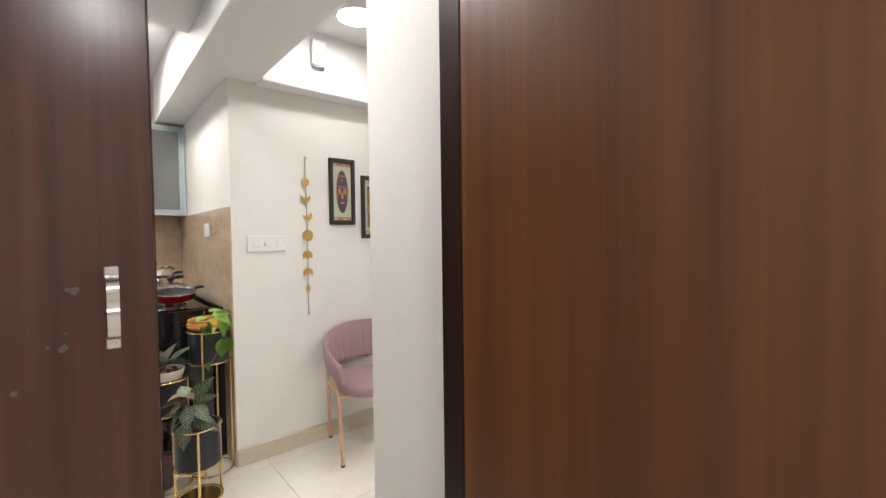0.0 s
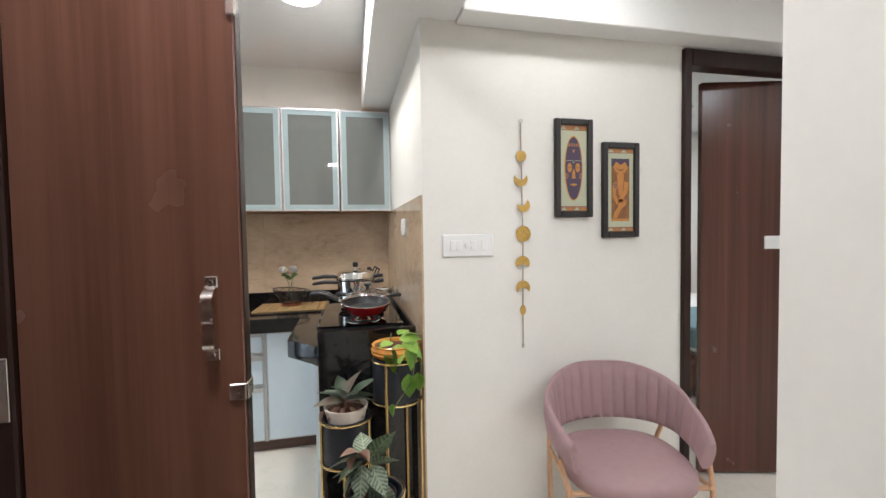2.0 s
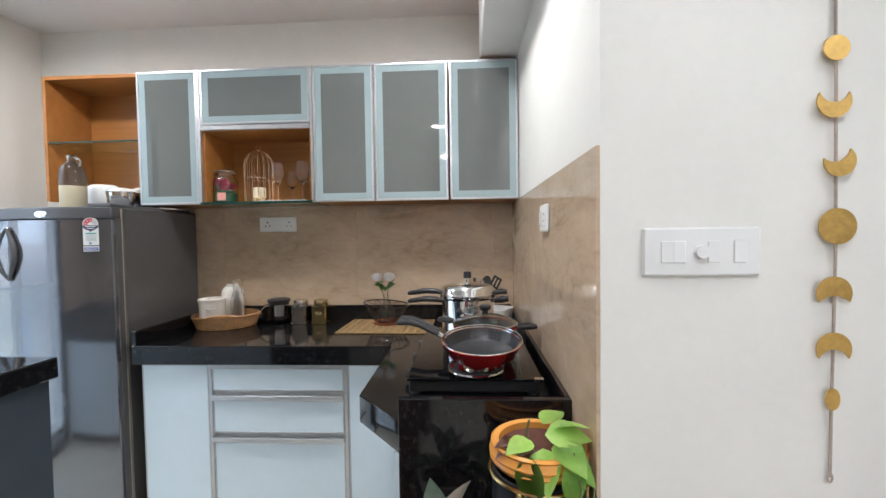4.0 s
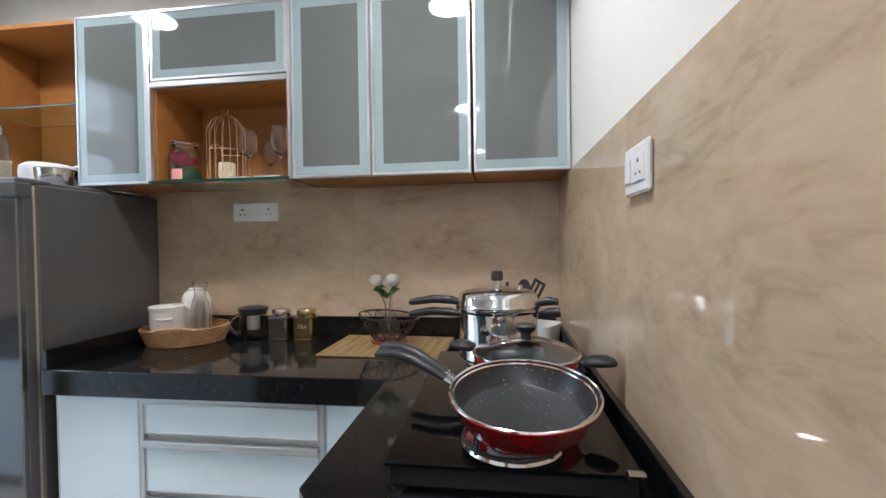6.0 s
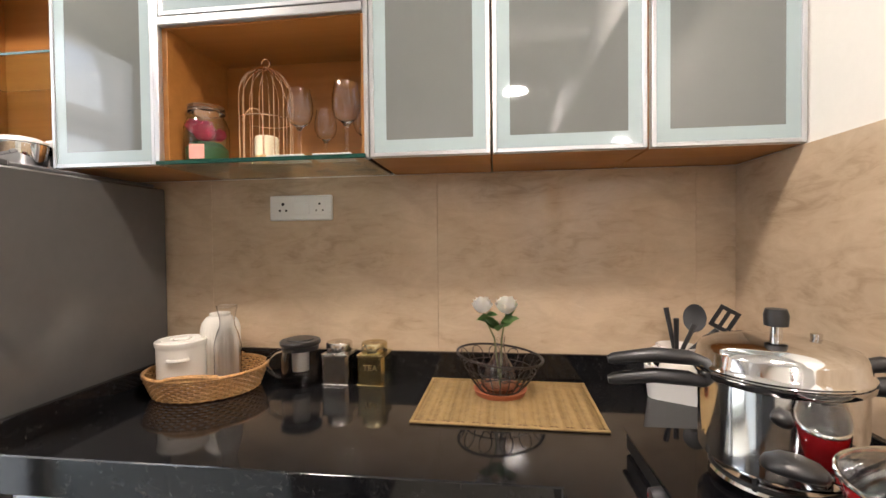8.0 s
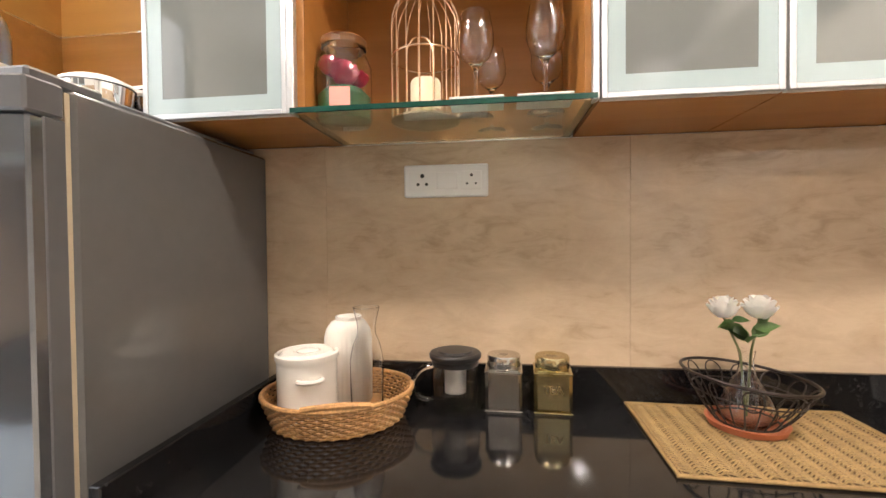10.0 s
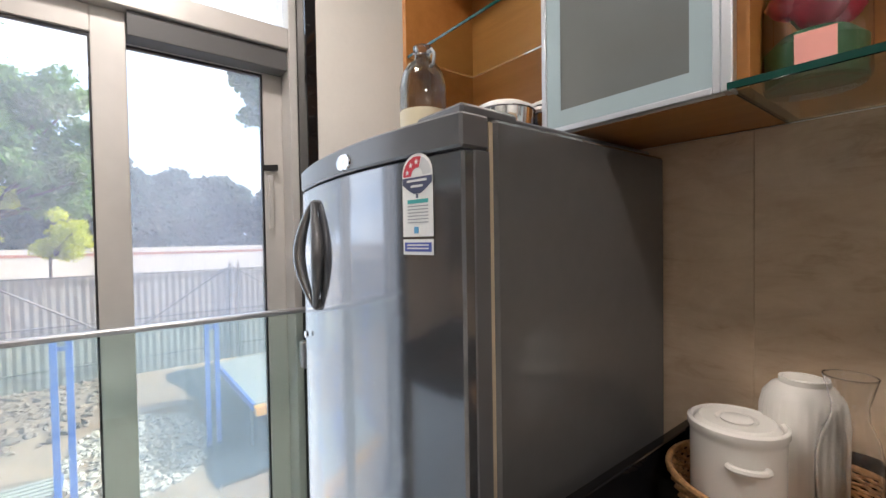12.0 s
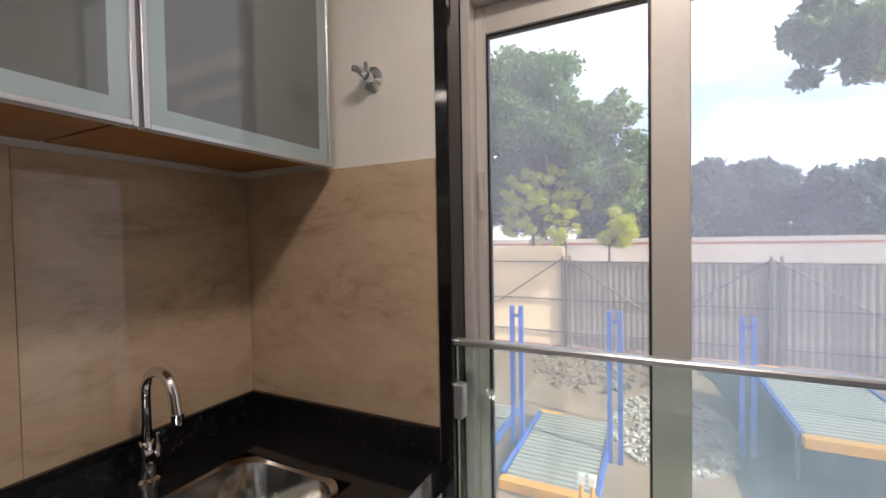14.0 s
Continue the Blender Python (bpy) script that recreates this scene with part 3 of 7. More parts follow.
sash_r = part("sash", boxes((-2.183, -2.148, 3.07, 3.13, 0.10, 1.975), (-2.183, -2.148, 3.535, 3.600, 0.10, 1.975), (-2.183, -2.148, 3.13, 3.535, 1.905, 1.975), (-2.183, -2.148, 3.13, 3.525, 0.10, 0.17), bevel=0.002), ALU_WIN, window)
part("gasket", boxes((-2.176, -2.155, 3.13, 3.136, 0.17, 1.905), (-2.176, -2.155, 3.529, 3.535, 0.17, 1.905), (-2.176, -2.155, 3.136, 3.529, 1.898, 1.905)), BLACK, sash_r)
part("pane", boxes((-2.168, -2.163, 3.132, 3.533, 0.17, 1.905)), PANE_HAZY, sash_r).visible_shadow = False
part("transom_pane", boxes((-2.13, -2.125, 2.64, 3.60, 2.046, 2.41)), PANE, window).visible_shadow = False
part("latch", boxes((-2.10, -2.088, 2.648, 2.660, 1.42, 1.53), (-2.10, -2.094, 2.650, 2.658, 1.31, 1.40), bevel=0.002), ALU_WIN, window)
part("lock", boxes((-2.148, -2.13, 3.545, 3.56, 1.36, 1.55), bevel=0.003), ALU_WIN, window)
part("wool_wedge", prism([(-2.146, 3.53), (-2.11, 3.57), (-2.146, 3.575)], 1.565, 1.585), BLACK, window)
part("sill", boxes((XW - 0.2, XW + 0.012, 2.60, 3.64, 0.0, 0.05), bevel=0.003), GRANITE, window)
guard = thing("glass_guard_rail", -2.005, 3.11, 0.05, "clear glass guard panel with a steel top rail in the window", "guard rail")
part("glass_panel", boxes((-2.012, -2.000, 2.616, 3.624, 0.06, 1.074)), GREEN_GLASS, guard).visible_shadow = False
part("top_rail", boxes((-2.020, -1.990, 2.600, 3.632, 1.074, 1.090), bevel=0.004), ALU, guard)
part("bottom_rail", boxes((-2.018, -1.994, 2.616, 3.624, 0.05, 0.085)), ALU, guard)
for _y0 in (2.604, 3.597):
    for _z0 in (0.885, 0.25):
        part("clamp", boxes((-2.022, -1.985, _y0, _y0 + 0.032, _z0, _z0 + 0.09), bevel=0.004), ALU, guard)

# ceiling lamps
LAMP_GLOW = lamp_mat("lamp_diffuser", (1.0, 0.93, 0.82), 14)
# one fixture per lamp, the three added living room fills included
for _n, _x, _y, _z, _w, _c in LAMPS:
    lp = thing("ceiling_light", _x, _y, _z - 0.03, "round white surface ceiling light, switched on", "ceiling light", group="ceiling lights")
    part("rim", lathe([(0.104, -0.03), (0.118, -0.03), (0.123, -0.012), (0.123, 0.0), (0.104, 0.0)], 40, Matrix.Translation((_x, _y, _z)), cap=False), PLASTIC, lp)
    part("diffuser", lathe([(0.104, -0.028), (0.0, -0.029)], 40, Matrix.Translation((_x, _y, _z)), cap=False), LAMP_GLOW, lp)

# ---- kitchen fittings ----
YC = 3.815                      # front of the wall cabinets
ZB, ZT = 1.522, 2.225


def glazed_door(parent, x0, x1, z0, z1, y, rim=0.033, name="door"):
    """An aluminium-edged glass door facing -y with a pale border and a grey centre."""
    d = part(name, boxes((x0, x1, y + 0.004, y + 0.018, z0, z1)), CAB_WHITE, parent)
    e = 0.011
    part("profile", boxes((x0, x0 + e, y - 0.004, y + 0.006, z0, z1), (x1 - e, x1, y - 0.004, y + 0.006, z0, z1), (x0 + e, x1 - e, y - 0.004, y + 0.006, z0, z0 + e), (x0 + e, x1 - e, y - 0.004, y + 0.006, z1 - e, z1), bevel=0.0015), ALU, d, "bright aluminium edge")
    part("glass_border", boxes((x0 + e, x0 + e + rim, y, y + 0.004, z0 + e, z1 - e), (x1 - e - rim, x1 - e, y, y + 0.004, z0 + e, z1 - e), (x0 + e + rim, x1 - e - rim, y, y + 0.004, z0 + e, z0 + e + rim), (x0 + e + rim, x1 - e - rim, y, y + 0.004, z1 - e - rim, z1 - e)), FROST_RIM, d, "pale frosted glass border")
    part("glass_centre", boxes((x0 + e + rim, x1 - e - rim, y + 0.0005, y + 0.004, z0 + e + rim, z1 - e - rim)), FROST, d, "grey back-painted glass")
    return d


def carcass(c, x0, x1, y0, y1, z0, z1, t=0.016):
    """The panels of a cabinet's box, each a part."""
    for nm, bx in (("side_panel", (x0, x0 + t, y0, y1, z0, z1)), ("side_panel", (x1 - t, x1, y0, y1, z0, z1)), ("bottom_panel", (x0 + t, x1 - t, y0, y1, z0, z0 + t)), ("top_panel", (x0 + t, x1 - t, y0, y1, z1 - t, z1)), ("back_panel", (x0 + t, x1 - t, y1 - 0.006, y1, z0 + t, z1 - t))):
        part(nm, boxes(bx), CAB_WOOD, c)


for _x0, _x1 in ((-0.200, 0.118), (0.122, 0.500), (0.508, 0.856)):
    c = thing("wall_cabinet", (_x0 + _x1) / 2, YC + 0.15, ZB, "wall cabinet with aluminium-framed grey glass door", "cabinet", "wall cabinets")
    carcass(c, _x0, _x1, YC + 0.019, YB - 0.002, ZB, ZT)
    glazed_door(c, _x0 + 0.001, _x1 - 0.001, ZB + 0.001, ZT, YC)
c = thing("wall_cabinet", -0.99, YC + 0.15, ZB, "wall cabinet with aluminium-framed grey glass door above the fridge edge", "cabinet", "wall cabinets")
carcass(c, -1.150, -0.812, YC + 0.019, YB - 0.002, ZB, ZT)
glazed_door(c, -1.149, -0.822, ZB + 0.001, ZT, YC)
part("side_profile", boxes((-0.821, -0.806, YC - 0.006, YC + 0.02, ZB, ZT), bevel=0.002), ALU, c)
# niche with flap door above
c = thing("niche_cabinet", -0.51, YC + 0.15, ZB, "wall cabinet with a glass flap above an open wooden niche", "cabinet")
for _nm, _bx in (("side_panel", (-0.806, -0.790, YC + 0.012, YB - 0.002, ZB + 0.012, ZT)), ("side_panel", (-0.226, -0.210, YC + 0.012, YB - 0.002, ZB + 0.012, ZT)), ("top_panel", (-0.790, -0.226, YC + 0.019, YB - 0.002, ZT - 0.016, ZT)), ("divider", (-0.790, -0.226, YC + 0.012, YB - 0.002, 1.905, 1.921)), ("back_panel", (-0.790, -0.226, YB - 0.010, YB - 0.002, ZB + 0.012, ZT - 0.016))):
    part(_nm, boxes(_bx), CAB_WOOD, c)
glazed_door(c, -0.803, -0.216, 1.938, ZT, YC, name="flap_door")
part("handle_profile", boxes((-0.803, -0.216, YC - 0.010, YC + 0.012, 1.908, 1.932), bevel=0.003), ALU, c)
part("side_profile", boxes((-0.214, -0.202, YC - 0.006, YC + 0.02, ZB, ZT), bevel=0.002), ALU, c)
part("glass_shelf", boxes((-0.810, -0.208, YC - 0.014, YB - 0.012, ZB - 0.002, ZB + 0.010), bevel=0.001), GREEN_GLASS, c, "green-tinted glass shelf")
part("shelf_edge", boxes((-0.810, -0.208, YC - 0.0155, YC - 0.014, ZB - 0.001, ZB + 0.009)), GLASS_EDGE, c)
# open shelves over the fridge
c = thing("open_shelf_unit", -1.41, YC + 0.15, 1.555, "open orange-brown wooden shelf unit with a glass shelf", "shelf")
for _nm, _bx in (("side_panel", (-1.69, -1.672, YC + 0.01, YB - 0.002, 1.555, ZT)), ("top_panel", (-1.672, -1.152, YC + 0.01, YB - 0.002, ZT - 0.018, ZT)), ("back_panel", (-1.672, -1.166, YB - 0.010, YB - 0.002, 1.555, ZT - 0.018)), ("side_panel", (-1.166, -1.152, YC + 0.02, YB - 0.002, 1.555, ZT - 0.018))):
    part(_nm, boxes(_bx), CAB_WOOD, c)
part("glass_shelf", boxes((-1.671, -1.167, YC + 0.015, YB - 0.012, 1.868, 1.876)), GREEN_GLASS, c, "green-edged glass shelf")
part("shelf_edge", boxes((-1.671, -1.167, YC + 0.0135, YC + 0.015, 1.8685, 1.8755)), GLASS_EDGE, c)

# base units
YF = 3.535


def lacquer_front(parent, x0, x1, z0, z1, name):
    d = part(name, boxes((x0 + 0.006, x1 - 0.006, YF, YF + 0.016, z0 + 0.006, z1 - 0.006)), LACQ, parent, "pale white lacquered front")
    e = 0.006
    part("profile", boxes((x0, x0 + e, YF - 0.002, YF + 0.014, z0, z1), (x1 - e, x1, YF - 0.002, YF + 0.014, z0, z1), (x0 + e, x1 - e, YF - 0.002, YF + 0.014, z0, z0 + e), (x0 + e, x1 - e, YF - 0.002, YF + 0.014, z1 - e, z1), bevel=0.001), ALU, d)
    return d


b1 = thing("base_cabinet", -0.79, 3.82, 0.07, "white lacquered base cabinet under the worktop", "cabinet", "base cabinets")
part("body", boxes((-0.955, -0.620, YF + 0.018, YB - 0.002, 0.07, 0.755)), CAB_WHITE, b1)
lacquer_front(b1, -0.950, -0.628, 0.075, 0.752, "door")
b2 = thing("drawer_unit", -0.30, 3.82, 0.07, "white lacquered three-drawer base unit with aluminium grips", "drawer unit", "base cabinets")
part("body", boxes((-0.618, 0.032, YF + 0.018, YB - 0.002, 0.07, 0.755)), CAB_WHITE, b2)
for _z0, _z1 in ((0.075, 0.405), (0.430, 0.603), (0.628, 0.752)):
    d = lacquer_front(b2, -0.608, 0.016, _z0, _z1, "drawer")
    part("grip", boxes((-0.608, 0.016, YF - 0.016, YF, _z1 - 0.010, _z1 + 0.006), (-0.608, 0.016, YF - 0.016, YF - 0.012, _z1 - 0.018, _z1 - 0.010), bevel=0.0015), ALU, d, "aluminium grip profile")
for _x in (-0.626, 0.018):
    part("side_profile", boxes((_x, _x + 0.016, YF - 0.004, YF + 0.016, 0.07, 0.755), bevel=0.002), ALU, b2)
b3 = thing("corner_cabinet", 0.3, 3.5, 0.07, "white lacquered corner base cabinet under the hob", "cabinet", "base cabinets")
part("body", boxes((0.036, 0.40, YF + 0.018, YB - 0.002, 0.07, 0.755), (0.40, XR - 0.002, 2.75, YB - 0.002, 0.07, 0.755)), CAB_WHITE, b3)
lacquer_front(b3, 0.036, 0.398, 0.075, 0.752, "door")
part("side_door", boxes((0.385, 0.40, 2.76, 3.53, 0.075, 0.752), bevel=0.002), LACQ, b3)
single("plinth", boxes((-0.955, 0.43, YF + 0.03, YF + 0.05, 0, 0.07), (0.415, 0.43, 2.75, YF + 0.03, 0, 0.07)), KICK, "brown plinth below the base cabinets", "plinth", kind="structure")

# black granite
top = thing("worktop", 0.0, 3.7, 0.755, "black speckled granite L-shaped worktop with upstand", "worktop")
part("slab", prism([(-0.978, YB - 0.002), (-0.978, 3.508), (0.246, 3.508), (0.246, 2.935), (0.405, 2.742), (XR - 0.002, 2.742), (XR - 0.002, YB - 0.002)], 0.757, 0.845, 0.003), GRANITE, top)
part("back_upstand", boxes((-0.957, XR - 0.024, YB - 0.022, YB - 0.002, 0.845, 0.935), bevel=0.002), GRANITE, top)
part("fridge_upstand", boxes((-0.978, -0.958, 3.512, YB - 0.003, 0.845, 0.912), bevel=0.002), GRANITE, top)
part("side_upstand", boxes((XR - 0.022, XR - 0.002, 2.742, YB - 0.003, 0.845, 0.918), bevel=0.002), GRANITE, top)
part("end_panel", boxes((0.405, XR - 0.002, 2.718, 2.740, 0, 0.918), bevel=0.002), GRANITE, top)

# hob
hob = thing("gas_hob", 0.61, 3.28, 0.845, "black glass three-burner gas hob on the worktop", "hob")
part("body", boxes((0.402, 0.812, 2.945, 3.66, 0.850, 0.888), bevel=0.004), BLACK, hob)
part("glass_top", boxes((0.396, 0.818, 2.938, 3.668, 0.888, 0.896), bevel=0.002), BLACK_GLASS, hob, "black glass top")
part("corner_guard", boxes((0.79, 0.822, 2.934, 2.95, 0.886, 0.899), bevel=0.003), STEEL, hob)
for _x, _y in ((0.42, 2.955), (0.79, 2.955), (0.42, 3.64), (0.79, 3.64)):
    part("foot", lathe([(0.014, 0.845), (0.014, 0.852)], 16, Matrix.Translation((_x, _y, 0))), BLACK, hob)
for _y in (3.05, 3.24, 3.45):
    k = part("knob", lathe([(0.017, 0), (0.019, 0.006), (0.015, 0.024), (0.0, 0.026)], 20, Matrix.Translation((0.402, _y, 0.870)) @ Matrix.Rotation(radians(-90), 4, "Y")), BLACK, hob)
    part("pointer", boxes((0.3765, 0.384, _y - 0.010, _y + 0.010, 0.866, 0.874), bevel=0.001), RED, k, "red pointer")
for _x, _y, _zs in ((0.615, 3.02, 0.9425), (0.655, 3.255, 0.9265), (0.585, 3.485, 0.9265)):
    part("drip_tray", lathe([(0.085, 0.897), (0.092, 0.903), (0.088, 0.909), (0.060, 0.902), (0.045, 0.899)], 40, Matrix.Translation((_x, _y, 0)), cap=False), POLISHED, hob, "steel drip tray")
    part("burner", lathe([(0.042, 0.897), (0.042, 0.912), (0.034, 0.918), (0.030, 0.924), (0.0, 0.925)], 32, Matrix.Translation((_x, _y, 0))), NICKEL, hob)
    for k in range(4):
        a = radians(45 + 90 * k)
        ca, sa = math.cos(a), math.sin(a)
        part("pan_support", tube([(_x + ca * 0.088, _y + sa * 0.088, 0.906), (_x + ca * 0.082, _y + sa * 0.082, _zs), (_x + ca * 0.030, _y + sa * 0.030, _zs)], 0.0045, 6), BLACK, hob, "black pan support")
    part("support_ring", ring(_x, _y, 0.912, 0.088, 0.004), BLACK, hob)

# fridge
XF0, XF1 = -1.672, -1.030
fr = thing("refrigerator", -1.35, 3.8, 0.0, "tall grey single-door refrigerator with dark grey sides", "refrigerator")
part("body", boxes((XF0, XF1, 3.553, 4.095, 0.03, 1.492), bevel=0.006), FRIDGE_SIDE, fr)
part("top_cap", boxes((XF0 - 0.001, XF1 - 0.02, 3.60, 4.07, 1.492, 1.506), bevel=0.004), FRIDGE_DARK, fr)


def door_y(x):
    u = (XF1 + 0.002 - x) / (XF1 - XF0 + 0.004)
    return 3.506 - 0.050 * math.sin(math.pi * (0.10 + 0.86 * u)) ** 0.8


def bowed(z0, z1, inset=0.0, bevel=0.004):
    n = 18
    pts = []
    for i in range(n + 1):
        u = i / n
        x = XF1 + 0.002 + (XF0 - XF1 - 0.004) * u
        pts.append((x, door_y(x) + inset))
    return prism([(XF1 + 0.002, 3.539)] + pts + [(XF0 - 0.002, 3.539)], z0, z1, bevel)


dr = part("door", bowed(0.09, 1.440), FRIDGE, fr, "bowed silver-grey door", smooth=25)
part("door_cap", bowed(1.442, 1.492, -0.003), FRIDGE_DARK, fr, smooth=25)
part("door_corner_strip", boxes((XF1 - 0.002, XF1 + 0.004, 3.506, 3.538, 0.09, 1.440), bevel=0.002), FRIDGE_DARK, fr)
part("door_seal", boxes((XF0 + 0.01, XF1 - 0.003, 3.542, 3.550, 0.09, 1.485)), plain("beige_door_seal", (0.48, 0.39, 0.27), 0.6), fr, "beige rubber seal")
part("hinge_cover", boxes((-1.16, -1.045, 3.50, 3.62, 1.492, 1.512), bevel=0.005), FRIDGE_DARK, fr)
part("badge", moved(lathe([(0.030, 0), (0.027, 0.003), (0.0, 0.004)], 24), Matrix.Translation((-1.335, 3.4525, 1.462)) @ Matrix.Rotation(radians(90), 4, "X") @ Matrix.Diagonal((1, 0.55, 1, 1))), CHROME, fr, "small oval metal badge")
for _x in (-1.62, -1.08):
    part("foot", lathe([(0.02, 0.0), (0.02, 0.035)], 16, Matrix.Translation((_x, 3.60, 0))), BLACK, fr)
HANDLE_GREY = plain("glossy_handle_grey", (0.26, 0.27, 0.28), 0.15, 0.7, vary=0.05)
hx, hy = -1.511, door_y(-1.522)
_arc = [i / 12 - 1 for i in range(25)]


def leaf_arc(side, out):
    """One bowed band of the leaf-shaped handle, from its upper tip to its lower one."""
    bulge = [(1 - abs(t) ** 1.7) for t in _arc]
    return tube([(hx + side * 0.037 * b, hy - 0.010 - out * b, 1.283 - 0.119 * t) for t, b in zip(_arc, bulge)], [0.005 + 0.0095 * b for b in bulge], 10)


hl = part("handle", leaf_arc(-1, 0.020), HANDLE_GREY, fr, "leaf-shaped glossy grey handle", smooth=60)
part("handle_inner", leaf_arc(1, 0.006), FRIDGE_DARK, hl, smooth=60)
for _z in (1.378, 1.158):
    part("mount", boxes((hx - 0.010, hx + 0.010, hy - 0.014, hy + 0.02, _z, _z + 0.028), bevel=0.005), FRIDGE_DARK, hl)
part("lock", lathe([(0.008, 0), (0.008, 0.006), (0, 0.007)], 16, Matrix.Translation((-1.612, 3.478, 1.085)) @ Matrix.Rotation(radians(90), 4, "X")), CHROME, fr)
# energy label
PAPER = plain("label_paper", (0.82, 0.82, 0.80), 0.5, vary=0.02)
LBL_RED = plain("label_red", (0.60, 0.03, 0.05), 0.5)
LBL_NAVY = plain("label_navy", (0.05, 0.06, 0.12), 0.5)
LBL_TEAL = plain("label_teal", (0.05, 0.40, 0.38), 0.5)
LBL_BLUE = plain("label_blue", (0.07, 0.10, 0.42), 0.5)
LBL_GREY = plain("label_grey", (0.35, 0.36, 0.38), 0.5)
lab = thing("energy_label", -1.125, 3.46, 1.29, "white paper energy rating label with red fan on the fridge door", "label")
# the labels lie on the slope of the door near its edge
_lx0, _lx1 = -1.150, -1.084
_ly0, _ly1 = door_y(_lx0), door_y(_lx1)
_lang = math.atan2(_ly1 - _ly0, _lx1 - _lx0)
LM = Matrix.Translation((_lx0, _ly0 - 0.0012, 1.290)) @ Matrix.Rotation(_lang, 4, "Z")


def flat_label(name, outline, mat, dy, parent, label=""):
    """outline in (along, up) metres on the label's face; dy is its height off the door."""
    bm = bmesh.new()
    vs = [bm.verts.new((u, -dy, v)) for u, v in outline]
    f = bm.faces.new(vs)
    r = bmesh.ops.extrude_face_region(bm, geom=[f])
    bmesh.ops.translate(bm, verts=[g for g in r["geom"] if isinstance(g, bmesh.types.BMVert)], vec=(0, 0.0006, 0))
    return part(name, moved(bm, LM), mat, parent, label, smooth=None)


def rect(u0, u1, v0, v1):
    return [(u0, v0), (u1, v0), (u1, v1), (u0, v1)]


_w = 0.0675
flat_label("sheet", [(0, 0.028), (_w, 0.028), (_w, 0.125)] + [(_w / 2 + _w / 2 * math.cos(a), 0.125 + 0.030 * math.sin(a)) for a in [math.pi * i / 12 for i in range(1, 12)]] + [(0, 0.125)], PAPER, 0.0006, lab)
def fan(a0, a1, r0, r1, n=12):
    """A ring sector, its angles in degrees, on the arched head of the label."""
    ang = [radians(a0 + (a1 - a0) * i / n) for i in range(n + 1)]
    return [(_w / 2 + r1 * math.cos(t), 0.121 + r1 * 0.95 * math.sin(t)) for t in ang] + [(_w / 2 + r0 * math.cos(t), 0.121 + r0 * 0.95 * math.sin(t)) for t in reversed(ang)]


flat_label("fan", fan(180, 72, 0.013, 0.031), LBL_RED, 0.0012, lab)
flat_label("fan", fan(68, 2, 0.013, 0.031), plain("label_pale_grey", (0.60, 0.60, 0.60), 0.5), 0.0012, lab)
for _t in (162, 126, 90):
    flat_label("star", [(_w / 2 + 0.022 * math.cos(radians(_t)) + r * math.cos(q), 0.121 + 0.021 * math.sin(radians(_t)) + r * math.sin(q)) for r, q in [((0.0045, 0.002)[i % 2], math.pi * (0.5 + i / 5)) for i in range(10)]], PAPER, 0.0018, lab)
flat_label("band", [(0.016, 0.099), (0.026, 0.094), (_w - 0.026, 0.094), (_w - 0.016, 0.099), (_w - 0.001, 0.109), (_w - 0.001, 0.119), (0.001, 0.119), (0.001, 0.109)], LBL_NAVY, 0.0012, lab)
for _v in (0.112, 0.1035):
    flat_label("text_bar", rect(0.012 + (0.112 - _v), _w - 0.012 - (0.112 - _v), _v, _v + 0.0035), PAPER, 0.0018, lab)
flat_label("band", rect(0.012, _w - 0.010, 0.079, 0.085), LBL_TEAL, 0.0012, lab)
for _k in range(6):
    flat_label("text_bar", rect(0.012, _w - 0.010, 0.074 - 0.005 * _k, 0.0755 - 0.005 * _k), LBL_GREY, 0.0012, lab)
flat_label("mark", rect(0.026, 0.036, 0.033, 0.043), plain("label_sky", (0.10, 0.36, 0.62), 0.5), 0.0012, lab)
flat_label("arrow", rect(0.0315, 0.0355, 0.087, 0.0935), LBL_NAVY, 0.0012, lab)
lab2 = thing("warranty_label", -1.125, 3.46, 1.287, "small white sticker with blue print on the fridge door", "label")
flat_label("sheet", rect(0, _w, 0.0, 0.024), PAPER, 0.0006, lab2)
flat_label("field", rect(0.004, _w - 0.004, 0.005, 0.019), LBL_BLUE, 0.0012, lab2)
for _k in range(2):
    flat_label("text_bar", rect(0.010, _w - 0.010, 0.009 + 0.005 * _k, 0.011 + 0.005 * _k), PAPER, 0.0018, lab2)

